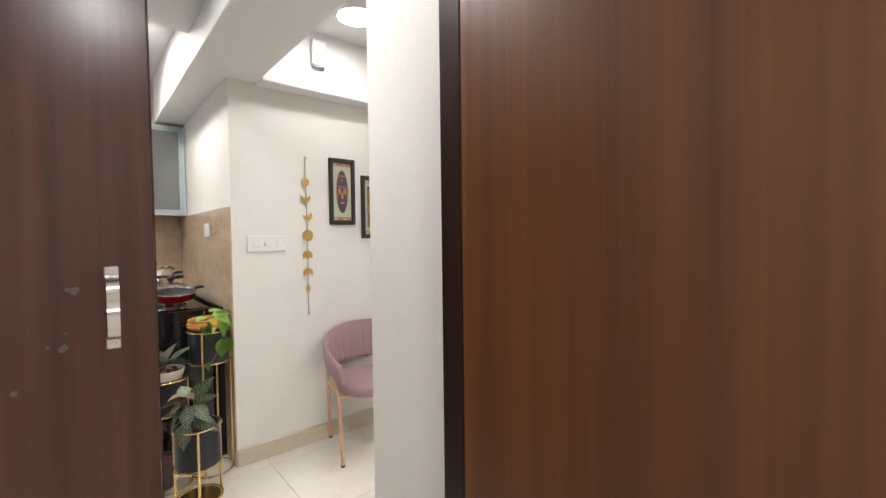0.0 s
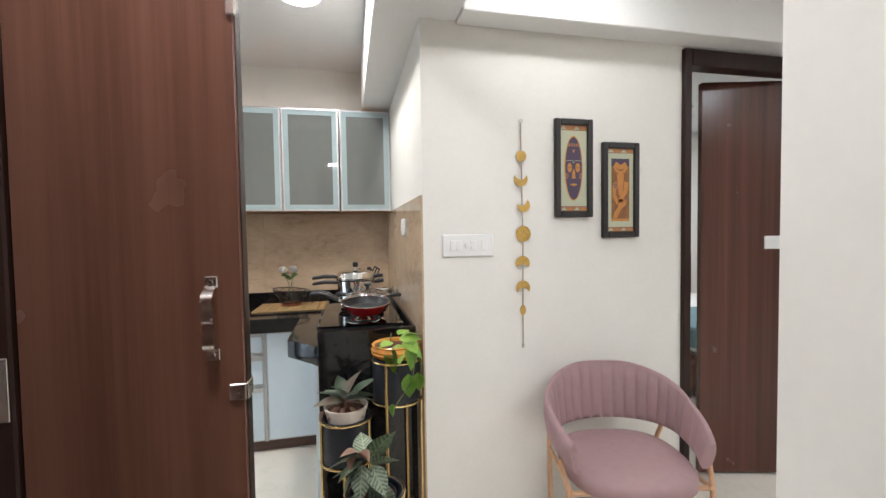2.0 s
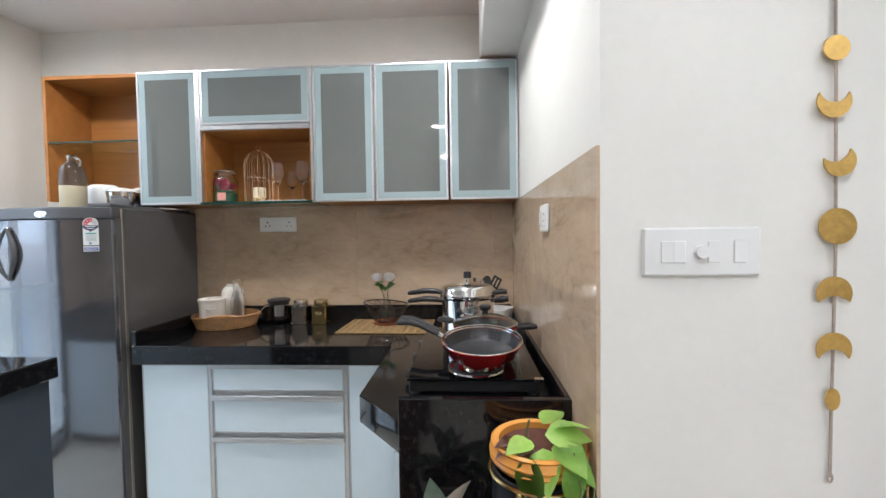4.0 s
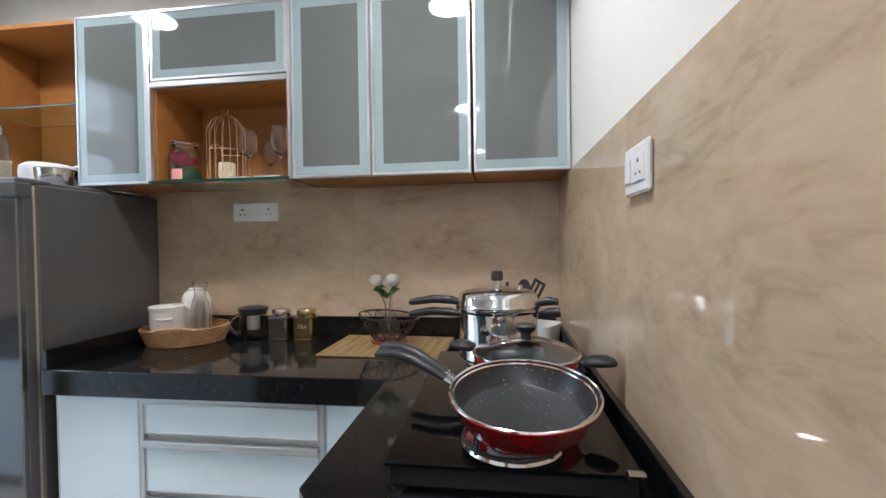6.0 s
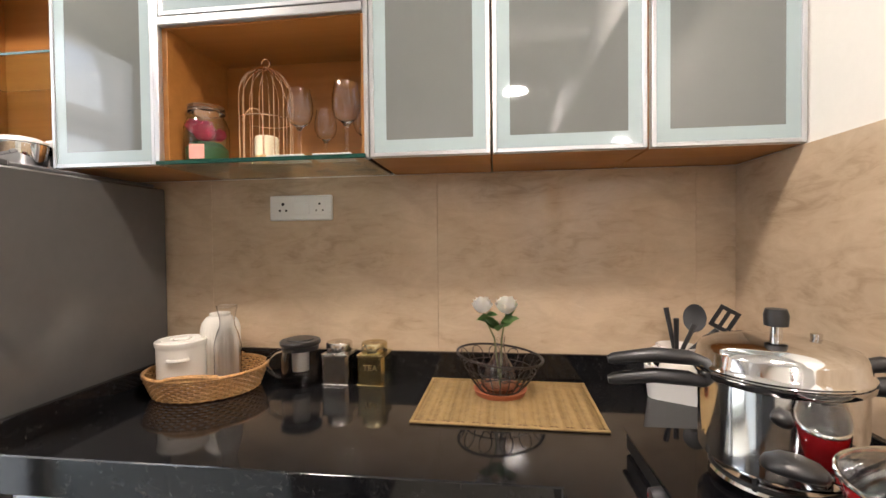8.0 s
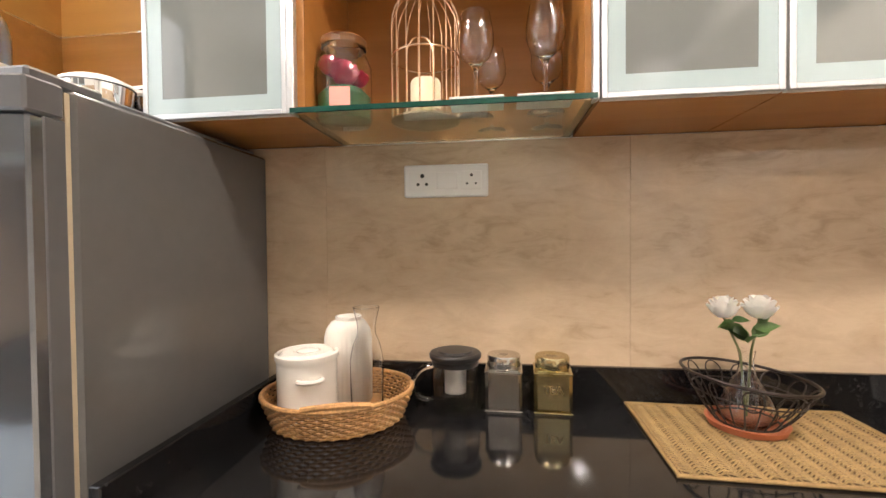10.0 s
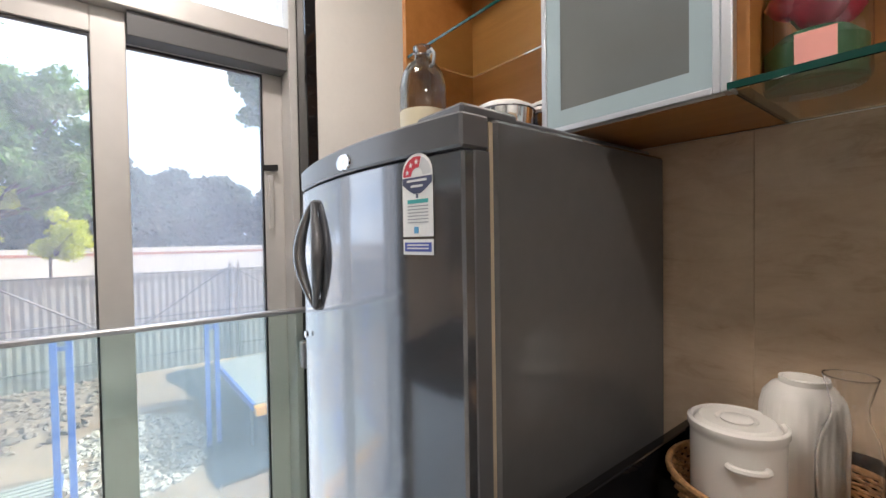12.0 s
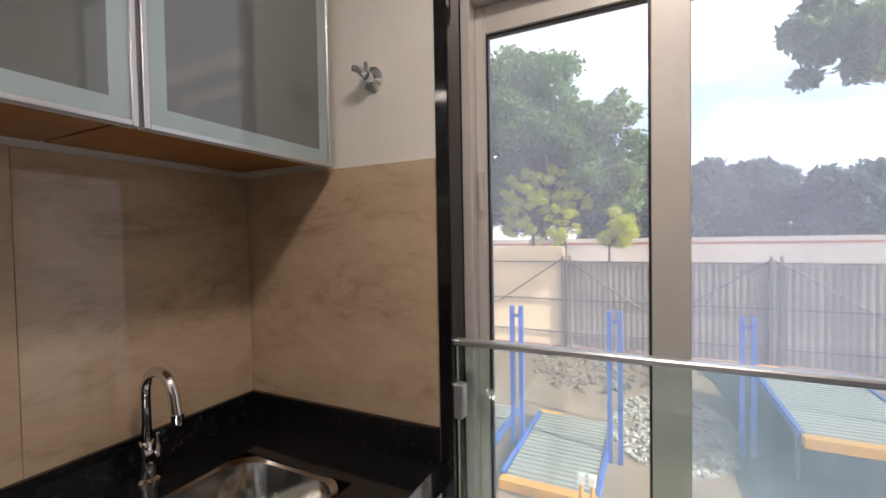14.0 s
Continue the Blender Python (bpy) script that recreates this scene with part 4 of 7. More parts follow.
# sockets and switches
def modular_plate(name, x, y, z, w, h, m, label, modules, knob=False):
    """A wall plate facing -y at the origin, put in place by m. modules: (kind, centre, width)."""
    t = thing(name, x, y, z, label, "socket" if "socket" in name else "switch")
    M = Matrix.Translation((x, y, z)) @ m
    part("plate", moved(boxes((-w / 2, w / 2, -0.010, 0, 0, h), bevel=0.004), M), PLASTIC, t)
    for kind, u, mw in modules:
        if kind == "switch":
            s = part("rocker", moved(boxes((u - mw / 2, u + mw / 2, -0.0135, -0.010, h / 2 - 0.022, h / 2 + 0.022), bevel=0.0015), M), PLASTIC, t)
        elif kind == "knob":
            part("dimmer_knob", moved(lathe([(0.014, 0), (0.013, 0.012), (0.0, 0.013)], 20), M @ Matrix.Translation((u, -0.010, h / 2)) @ Matrix.Rotation(radians(90), 4, "X")), PLASTIC, t)
        else:
            s = part("outlet", moved(boxes((u - mw / 2, u + mw / 2, -0.012, -0.010, h / 2 - 0.024, h / 2 + 0.024), bevel=0.001), M), PLASTIC, t)
            big = kind == "socket16"
            r = 0.0042 if big else 0.003
            for du, dz, k in ((0, 0.013, 1.35), (-0.0115, -0.009, 1), (0.0115, -0.009, 1)):
                part("hole", moved(lathe([(r * k, 0), (r * k, 0.0006)], 12), M @ Matrix.Translation((u + du, -0.0119, h / 2 + dz)) @ Matrix.Rotation(radians(90), 4, "X")), DARK_HOLE, s)
    return t


modular_plate("wall_socket", -0.5275, YB - 0.0085, 1.374, 0.223, 0.086, Matrix(), "white double socket plate with a switch on beige tiles", [("socket16", -0.062, 0.07), ("switch", 0.005, 0.055), ("socket6", 0.068, 0.052)])
modular_plate("wall_socket", XR - 0.0085, 3.054, 1.348, 0.127, 0.090, Matrix.Rotation(radians(90), 4, "Z") @ Matrix.Rotation(radians(180), 4, "Z"), "white socket plate with a switch on the hob wall", [("switch", -0.038, 0.03), ("socket6", 0.020, 0.06)])
modular_plate("light_switch", 1.0545, YL, 1.254, 0.227, 0.097, Matrix(), "white switch plate with rockers and a dimmer knob", [("switch", -0.068, 0.024), ("switch", -0.044, 0.024), ("knob", -0.003, 0.02), ("switch", 0.022, 0.024), ("switch", 0.072, 0.024)])

# sink side
sk = thing("sink_counter", -1.3, 2.24, 0.68, "black granite sink counter with upstand by the window", "worktop")
for _b in ((XW + 0.002, -1.80, YS + 0.002, 2.578), (-1.80, -1.28, YS + 0.002, 2.055), (-1.80, -1.28, 2.425, 2.578), (-1.28, -0.76, YS + 0.002, 2.578)):
    part("slab", boxes((*_b, 0.690, 0.770)), GRANITE, sk)
part("back_upstand", boxes((XW + 0.022, -0.76, YS + 0.002, YS + 0.022, 0.770, 0.862), bevel=0.002), GRANITE, sk)
part("window_upstand", boxes((XW + 0.002, XW + 0.022, YS + 0.002, 2.575, 0.770, 0.862), bevel=0.002), GRANITE, sk)
sink_base = thing("sink_cabinet", -1.35, 2.22, 0.0, "white base cabinet below the sink", "cabinet")
part("body", boxes((XW + 0.004, -1.83, YS + 0.004, 2.55, 0.07, 0.688), (-1.83, -1.25, YS + 0.004, 2.05, 0.07, 0.688), (-1.83, -1.25, 2.47, 2.55, 0.07, 0.688), (-1.25, -0.765, YS + 0.004, 2.55, 0.07, 0.688), (-1.83, -1.25, 2.05, 2.47, 0.07, 0.40)), CAB_WHITE, sink_base)
part("plinth", boxes((XW + 0.01, -0.78, YS + 0.05, 2.50, 0.0, 0.07)), KICK, sink_base)
part("door", boxes((-1.93, -1.36, 2.55, 2.568, 0.075, 0.685), bevel=0.002), LACQ, sink_base)
part("door", boxes((-1.355, -0.77, 2.55, 2.568, 0.075, 0.685), bevel=0.002), LACQ, sink_base)
tall = thing("breakfast_ledge", -0.57, 2.24, 0.0, "dark high counter end with a black granite top", "counter")
part("body", boxes((-0.755, -0.412, YS + 0.004, 2.588, 0.0, 1.012), bevel=0.003), plain("dark_blue_black_laminate", (0.030, 0.036, 0.046), 0.25, vary=0.1), tall)
part("top", boxes((-0.757, -0.400, YS + 0.003, 2.60, 1.012, 1.062), bevel=0.003), GRANITE, tall)


def rounded_rect(x0, x1, y0, y1, r, n=6):
    pts = []
    for cx, cy, a0 in ((x1 - r, y1 - r, 0), (x0 + r, y1 - r, 90), (x0 + r, y0 + r, 180), (x1 - r, y0 + r, 270)):
        pts += [(cx + r * math.cos(radians(a0 + 90 * i / n)), cy + r * math.sin(radians(a0 + 90 * i / n))) for i in range(n + 1)]
    return pts


def loft(rows):
    bm = bmesh.new()
    rings = [[bm.verts.new((x, y, z)) for x, y in pts] for pts, z in rows]
    for a, b in zip(rings, rings[1:]):
        n = len(a)
        for i in range(n):
            bm.faces.new((a[i], a[(i + 1) % n], b[(i + 1) % n], b[i]))
    bm.faces.new(rings[-1])
    return bm


basin = thing("sink", -1.54, 2.27, 0.56, "undermounted stainless steel sink bowl with rounded corners", "sink")
part("bowl", loft([(rounded_rect(-1.805, -1.275, 2.050, 2.430, 0.095), 0.768), (rounded_rect(-1.792, -1.288, 2.063, 2.417, 0.090), 0.760), (rounded_rect(-1.785, -1.295, 2.070, 2.410, 0.086), 0.60), (rounded_rect(-1.76, -1.32, 2.095, 2.385, 0.08), 0.580)]), STEEL, basin, smooth=40)
part("drain", lathe([(0.035, 0.583), (0.04, 0.586), (0.0, 0.584)], 24, Matrix.Translation((-1.54, 2.27, 0))), CHROME, basin)
tap = thing("kitchen_tap", -1.600, 1.962, 0.77, "chrome gooseneck kitchen tap behind the sink", "tap")
TX, TY = -1.600, 1.962
part("base", lathe([(0.027, 0.770), (0.027, 0.776), (0.019, 0.782), (0.018, 0.86), (0.015, 0.868)], 24, Matrix.Translation((TX, TY, 0))), CHROME, tap)
_tp = [(TX, TY, 0.86), (TX, TY, 0.983)] + [(TX, TY + 0.058 * (1 - math.cos(a)), 0.985 + 0.062 * math.sin(a)) for a in [math.pi * i / 12 for i in range(1, 12)]] + [(TX, TY + 0.120, 0.970), (TX, TY + 0.126, 0.948)]
part("spout", tube(_tp, 0.0125, 14), CHROME, tap, smooth=60)
part("aerator", lathe([(0.013, 0.934), (0.0145, 0.958)], 16, Matrix.Translation((TX, TY + 0.126, 0))), CHROME, tap)
part("lever", tube([(TX, TY + 0.010, 0.826), (TX + 0.006, TY + 0.048, 0.846), (TX + 0.008, TY + 0.060, 0.862), (TX + 0.009, TY + 0.062, 0.905)], [0.014, 0.013, 0.007, 0.004], 10), CHROME, tap)
valve = thing("wall_valve", -1.97, 2.376, 1.77, "chrome angle valve on the cream wall above the tiles", "valve")
_vm = Matrix.Translation((XW, 2.385, 1.79)) @ Matrix.Rotation(radians(90), 4, "Y")
part("flange", lathe([(0.034, 0), (0.033, 0.006), (0.016, 0.012), (0.013, 0.034), (0.0, 0.035)], 24, _vm), CHROME, valve)
part("handle", tube([(XW + 0.034, 2.385, 1.79), (XW + 0.042, 2.368, 1.806), (XW + 0.044, 2.352, 1.812)], [0.012, 0.010, 0.009], 10), CHROME, valve)
part("outlet", tube([(XW + 0.03, 2.385, 1.795), (XW + 0.03, 2.385, 1.826)], 0.008, 10), CHROME, valve)
for _x0, _x1 in ((-1.955, -1.458), (-1.450, -0.95)):
    c = thing("wall_cabinet", (_x0 + _x1) / 2, 2.07, 1.557, "wall cabinet with aluminium-framed grey glass door over the sink", "cabinet", "sink wall cabinets")
    carcass(c, _x0, _x1, YS + 0.002, 2.232, 1.575, 2.248)
    d = part("door", boxes((_x0, _x1, 2.234, 2.246, 1.557, 2.248)), CAB_WHITE, c)
    e, rm = 0.011, 0.033
    part("profile", boxes((_x0, _x0 + e, 2.246, 2.256, 1.557, 2.248), (_x1 - e, _x1, 2.246, 2.256, 1.557, 2.248), (_x0 + e, _x1 - e, 2.246, 2.256, 1.557, 1.557 + e), (_x0 + e, _x1 - e, 2.246, 2.256, 2.248 - e, 2.248), bevel=0.0015), ALU, d, "bright aluminium edge")
    part("glass_border", boxes((_x0 + e, _x0 + e + rm, 2.246, 2.251, 1.557 + e, 2.248 - e), (_x1 - e - rm, _x1 - e, 2.246, 2.251, 1.557 + e, 2.248 - e), (_x0 + e + rm, _x1 - e - rm, 2.246, 2.251, 1.557 + e, 1.557 + e + rm), (_x0 + e + rm, _x1 - e - rm, 2.246, 2.251, 2.248 - e - rm, 2.248 - e)), FROST_RIM, d)
    part("glass_centre", boxes((_x0 + e + rm, _x1 - e - rm, 2.246, 2.2505, 1.557 + e + rm, 2.248 - e - rm)), FROST, d)

# ---- living side ----
def armchair():
    t = thing("armchair", 1.612, 2.245, 0, "dusty pink velvet tub chair with channelled back and copper legs", "chair")
    M = Matrix.Translation((1.612, 2.245, 0)) @ Matrix.Rotation(radians(-10), 4, "Z")
    # seat cushion
    n, rows = 40, []
    for r, z in ((0.10, 0.390), (0.92, 0.390), (1.0, 0.405), (1.0, 0.440), (0.95, 0.458), (0.7, 0.470), (0.0001, 0.474)):
        pts = []
        for i in range(n):
            a = 2 * math.pi * i / n
            c, s = math.cos(a), math.sin(a)
            k = (abs(c) ** 2.6 + abs(s) ** 2.6) ** (-1 / 2.6)
            pts.append((0.245 * r * c * k, (0.235 * s * k - 0.025) * r if r > 0.5 else 0.2 * r * s))
        rows.append((pts, z))
    part("seat", moved(loft(rows), M), VELVET, t, smooth=60)
    # wrapped back, two skins with flutes on the inner one
    def skin(inner):
        ncol, nrow = 176, 12
        grid = []
        for i in range(ncol + 1):
            u = -1 + 2 * i / ncol
            a = radians(90 + 118 * u)
            e = abs(u)
            top = 0.768 - 0.225 * max(0.0, e - 0.12) ** 1.6
            bot = 0.520 - 0.050 * e ** 3
            col = []
            for j in range(nrow + 1):
                v = j / nrow
                z = bot + (top - bot) * v
                flare = 0.022 * v
                thick = 0.040 * (1 - 0.25 * e)
                rx, ry = 0.262 + flare, (0.178 if math.sin(a) > 0 else 0.36) + flare
                if inner:
                    f = abs(math.sin(math.pi * 11 * (u + 1))) ** 0.6 if e < 0.9 else 1.0
                    off = 0.009 * f * min(1.0, max(0.0, (0.93 - v) / 0.15)) * min(1.0, v / 0.1)
                    rx -= off
                    ry -= off
                else:
                    edge = math.sin(math.pi * v) ** 0.4
                    rx += thick * (0.35 + 0.65 * edge)
                    ry += thick * (0.35 + 0.65 * edge)
                col.append((rx * math.cos(a), ry * math.sin(a) + 0.005, z))
            grid.append(col)
        return grid
    gi, go = skin(True), skin(False)
    bm = bmesh.new()
    vi = [[bm.verts.new(p) for p in c] for c in gi]
    vo = [[bm.verts.new(p) for p in c] for c in go]
    nc, nr = len(vi) - 1, len(vi[0]) - 1
    for i in range(nc):
        for j in range(nr):
            bm.faces.new((vi[i][j], vi[i][j + 1], vi[i + 1][j + 1], vi[i + 1][j]))
            bm.faces.new((vo[i][j], vo[i + 1][j], vo[i + 1][j + 1], vo[i][j + 1]))
        bm.faces.new((vi[i][nr], vo[i][nr], vo[i + 1][nr], vi[i + 1][nr]))
        bm.faces.new((vi[i][0], vi[i + 1][0], vo[i + 1][0], vo[i][0]))
    for k in (0, nc):
        for j in range(nr):
            bm.faces.new((vi[k][j], vo[k][j], vo[k][j + 1], vi[k][j + 1]))
    part("backrest", moved(bm, M), VELVET, t, "fluted velvet wrap-around back", smooth=80)
    for sx in (-1, 1):
        for pts in ([(0.285 * sx, -0.115, 0.50), (0.272 * sx, -0.165, 0.40), (0.262 * sx, -0.185, 0.0)], [(0.26 * sx, 0.12, 0.56), (0.243 * sx, 0.17, 0.42), (0.222 * sx, 0.215, 0.0)]):
            part("leg", moved(tube(pts, 0.0105, 10), M), CHAIR_LEG, t, "copper-toned tubular leg")
            part("foot", moved(lathe([(0.0125, 0), (0.0125, 0.012)], 12), M @ Matrix.Translation((pts[2][0], pts[2][1], 0))), BLACK, t)
        part("seat_rail", moved(tube([(0.262 * sx, -0.175, 0.40), (0.243 * sx, 0.165, 0.40)], 0.009, 8), M), CHAIR_LEG, t)
    part("cross_rail", moved(tube([(-0.262, -0.165, 0.397), (0.262, -0.165, 0.397)], 0.009, 8), M), CHAIR_LEG, t)
    return t


armchair()

# moon-phase hanging
ART_X, ART_Y = 1.304, YL - 0.006
hang = thing("wall_hanging", ART_X, ART_Y, 0.84, "brass moon-phase wall hanging on a twisted cord", "wall decoration")
CORD = plain("grey_cord", (0.42, 0.35, 0.29), 0.8, vary=0.2, scale=300)
part("cord", tube([(ART_X - 0.003, ART_Y, 1.835), (ART_X, ART_Y - 0.002, 1.6), (ART_X + 0.004, ART_Y - 0.002, 1.3), (ART_X + 0.001, ART_Y - 0.002, 1.0), (ART_X + 0.002, ART_Y, 0.85)], 0.0028, 6), CORD, hang)
part("hook", tube([(ART_X - 0.003 + 0.008 * math.cos(a), ART_Y, 1.842 + 0.008 * math.sin(a)) for a in [radians(-90 + 27 * i) for i in range(11)]], 0.002, 6), STEEL, hang)
part("end_bead", tube([(ART_X + 0.002 + 0.005 * math.cos(a), ART_Y, 0.848 + 0.009 * math.sin(a)) for a in [2 * math.pi * i / 12 for i in range(12)]], 0.0018, 6, True), CORD, hang)


def moon(cx, cz, r, cut=None, ang=0.0, squash=1.0):
    """A thin brass disc; cut (offset, radius) bites a round piece out of it towards ang."""
    pts = []
    n = 40
    if cut is None:
        pts = [(r * squash * math.cos(2 * math.pi * i / n), r * math.sin(2 * math.pi * i / n)) for i in range(n)]
    else:
        d, rc = cut
        x = (d * d + r * r - rc * rc) / (2 * d)
        h = math.sqrt(max(0.0, r * r - x * x))
        a0 = math.atan2(h, x)
        pts = [(r * math.cos(a0 + (2 * math.pi - 2 * a0) * i / n), r * math.sin(a0 + (2 * math.pi - 2 * a0) * i / n)) for i in range(n + 1)]
        b0 = math.atan2(-h, x - d)
        if b0 < 0:
            b0 += 2 * math.pi
        b1 = 2 * math.pi - b0
        pts += [(d + rc * math.cos(b0 + (b1 - b0) * i / 16), rc * math.sin(b0 + (b1 - b0) * i / 16)) for i in range(1, 16)]
    ca, sa = math.cos(radians(ang)), math.sin(radians(ang))
    bm = bmesh.new()
    f = bm.faces.new([bm.verts.new((cx + u * ca - v * sa, ART_Y - 0.004, cz + u * sa + v * ca)) for u, v in pts])
    r_ = bmesh.ops.extrude_face_region(bm, geom=[f])
    bmesh.ops.translate(bm, verts=[g for g in r_["geom"] if isinstance(g, bmesh.types.BMVert)], vec=(0, -0.003, 0))
    bmesh.ops.triangulate(bm, faces=[q for q in bm.faces if len(q.verts) > 4])
    return bm


for _cx, _cz, _r, _cut, _ang in ((ART_X - 0.003, 1.690, 0.024, None, 0), (ART_X - 0.006, 1.590, 0.032, (0.026, 0.029), 90), (ART_X + 0.006, 1.475, 0.030, (0.030, 0.030), 110), (ART_X + 0.004, 1.349, 0.035, None, 0), (ART_X, 1.218, 0.033, (0.045, 0.040), -90), (ART_X + 0.001, 1.108, 0.033, (0.030, 0.030), -90), (ART_X, 1.009, 0.022, None, 0)):
    part("moon_disc", moon(_cx, _cz, _r, _cut, _ang, 0.62 if _r == 0.022 else 1.0), BRASS, hang, "hammered brass disc", smooth=None)

# pictures
FRAME_BLK = wood("black_picture_frame", (0.012, 0.010, 0.010), (0.03, 0.026, 0.024), 0.45)
PAPYRUS = plain("pale_green_cloth", (0.50, 0.52, 0.38), 0.8, vary=0.06, scale=200, relief=0.2)
ORANGE = plain("ochre_paint", (0.54, 0.24, 0.055), 0.7, vary=0.15, scale=80)
VIOLET = plain("violet_paint", (0.080, 0.060, 0.105), 0.7, vary=0.15, scale=80)
PINKBAND = plain("dull_red_paint", (0.45, 0.20, 0.11), 0.7, vary=0.2, scale=120)
BROWNP = plain("brown_paint", (0.18, 0.09, 0.05), 0.7, vary=0.2)


def ellipse(cx, cz, rx, rz, n=28):
    return [(cx + rx * math.cos(2 * math.pi * i / n), cz + rz * math.sin(2 * math.pi * i / n)) for i in range(n)]


def picture(x0, x1, z0, z1, label):
    t = thing("framed_picture", (x0 + x1) / 2, YL - 0.01, z0, label, "picture", "framed pictures")
    w = 0.028
    part("frame", boxes((x0, x0 + w, YL - 0.022, YL, z0, z1), (x1 - w, x1, YL - 0.022, YL, z0, z1), (x0 + w, x1 - w, YL - 0.022, YL, z0, z0 + w), (x0 + w, x1 - w, YL - 0.022, YL, z1 - w, z1), bevel=0.004), FRAME_BLK, t)
    part("canvas", boxes((x0 + w, x1 - w, YL - 0.010, YL - 0.002, z0 + w, z1 - w)), PAPYRUS, t)
    return t


def paint(t, outline, mat, layer, name="motif"):
    """A flat painted shape of (x, z) on the canvas."""
    bm = bmesh.new()
    y = YL - 0.010 - 0.0007 * layer
    f = bm.faces.new([bm.verts.new((u, y, v)) for u, v in outline])
    r = bmesh.ops.extrude_face_region(bm, geom=[f])
    bmesh.ops.translate(bm, verts=[g for g in r["geom"] if isinstance(g, bmesh.types.BMVert)], vec=(0, 0.0006, 0))
    part(name, bm, mat, t, smooth=None)


def border(t, x0, x1, z0, z1):
    paint(t, [(x0, z0), (x1, z0), (x1, z1), (x0, z1)], PINKBAND, 1, "border")
    for k in range(4):
        a = x0 + (x1 - x0) * k / 4
        b = x0 + (x1 - x0) * (k + 1) / 4
        paint(t, [(a, z0 + 0.003), (b, z0 + 0.003), ((a + b) / 2, z1 - 0.003)], ORANGE if k % 2 else PAPYRUS, 2, "border_mark")
    for z in (z0, z1):
        paint(t, [(x0, z - 0.001), (x1, z - 0.001), (x1, z + 0.001), (x0, z + 0.001)], BROWNP, 3, "border_line")


p1 = picture(1.461, 1.649, 1.420, 1.862, "black framed painting of a violet tribal mask on pale cloth")
border(p1, 1.490, 1.620, 1.449, 1.469)
border(p1, 1.490, 1.620, 1.812, 1.833)
cx, cz = 1.555, 1.641
paint(p1, ellipse(cx, cz, 0.0455, 0.146, 40), ORANGE, 1)
paint(p1, ellipse(cx, cz, 0.0405, 0.141, 40), VIOLET, 2, "mask")
for sx in (-1, 1):
    paint(p1, ellipse(cx + 0.020 * sx, cz + 0.003, 0.0115, 0.021), ORANGE, 3, "eye")
    paint(p1, [(cx + 0.010 * sx, cz + 0.002), (cx + 0.030 * sx, cz + 0.002), (cx + 0.030 * sx, cz + 0.004), (cx + 0.010 * sx, cz + 0.004)], VIOLET, 4, "eye_line")
    for k in range(3):
        zz = cz - 0.030 - 0.008 * k
        paint(p1, [(cx + 0.027 * sx, zz), (cx + 0.039 * sx, zz + 0.005), (cx + 0.039 * sx, zz + 0.008), (cx + 0.027 * sx, zz + 0.003)], ORANGE, 3, "cheek_mark")
    paint(p1, [(cx, cz + 0.022), (cx + 0.010 * sx, cz + 0.034), (cx + 0.038 * sx, cz + 0.033), (cx + 0.038 * sx, cz + 0.0345), (cx + 0.010 * sx, cz + 0.0365), (cx, cz + 0.025)], PAPYRUS, 3, "brow")
paint(p1, [(cx - 0.009, cz - 0.046), (cx + 0.009, cz - 0.046), (cx + 0.006, cz - 0.012), (cx, cz - 0.002), (cx - 0.006, cz - 0.012)], ORANGE, 3, "nose")
paint(p1, [(cx - 0.020, cz - 0.071), (cx, cz - 0.068), (cx + 0.020, cz - 0.071), (cx + 0.008, cz - 0.079), (cx - 0.008, cz - 0.079)], ORANGE, 3, "mouth")
paint(p1, [(cx - 0.006, cz + 0.083), (cx, cz + 0.070), (cx + 0.006, cz + 0.083)], ORANGE, 3, "mark")
for k in range(5):
    u = cx - 0.026 + 0.012 * k
    paint(p1, [(u, cz + 0.098), (u + 0.005, cz + 0.098), (u + 0.010, cz + 0.112), (u + 0.005, cz + 0.112)], ORANGE, 3, "mark")
p2 = picture(1.699, 1.891, 1.324, 1.764, "black framed painting of an ochre dancing figure on pale cloth")
border(p2, 1.728, 1.862, 1.353, 1.372)
border(p2, 1.728, 1.862, 1.716, 1.735)
paint(p2, [(1.748, 1.400), (1.842, 1.400), (1.842, 1.655), (1.748, 1.655)], plain("rust_paint", (0.26, 0.115, 0.045), 0.7, vary=0.4, scale=70), 1, "ground")
paint(p2, [(1.748, 1.655), (1.842, 1.655), (1.842, 1.690), (1.748, 1.690)], VIOLET, 1, "ground")
paint(p2, [(1.748, 1.400), (1.842, 1.400), (1.842, 1.412), (1.748, 1.412)], ORANGE, 2)
X = lambda u: 1.748 + u * 0.094
Z = lambda v: 1.400 + v * 0.29
FIG = plain("figure_paint", (0.55, 0.235, 0.06), 0.7, vary=0.2, scale=90)
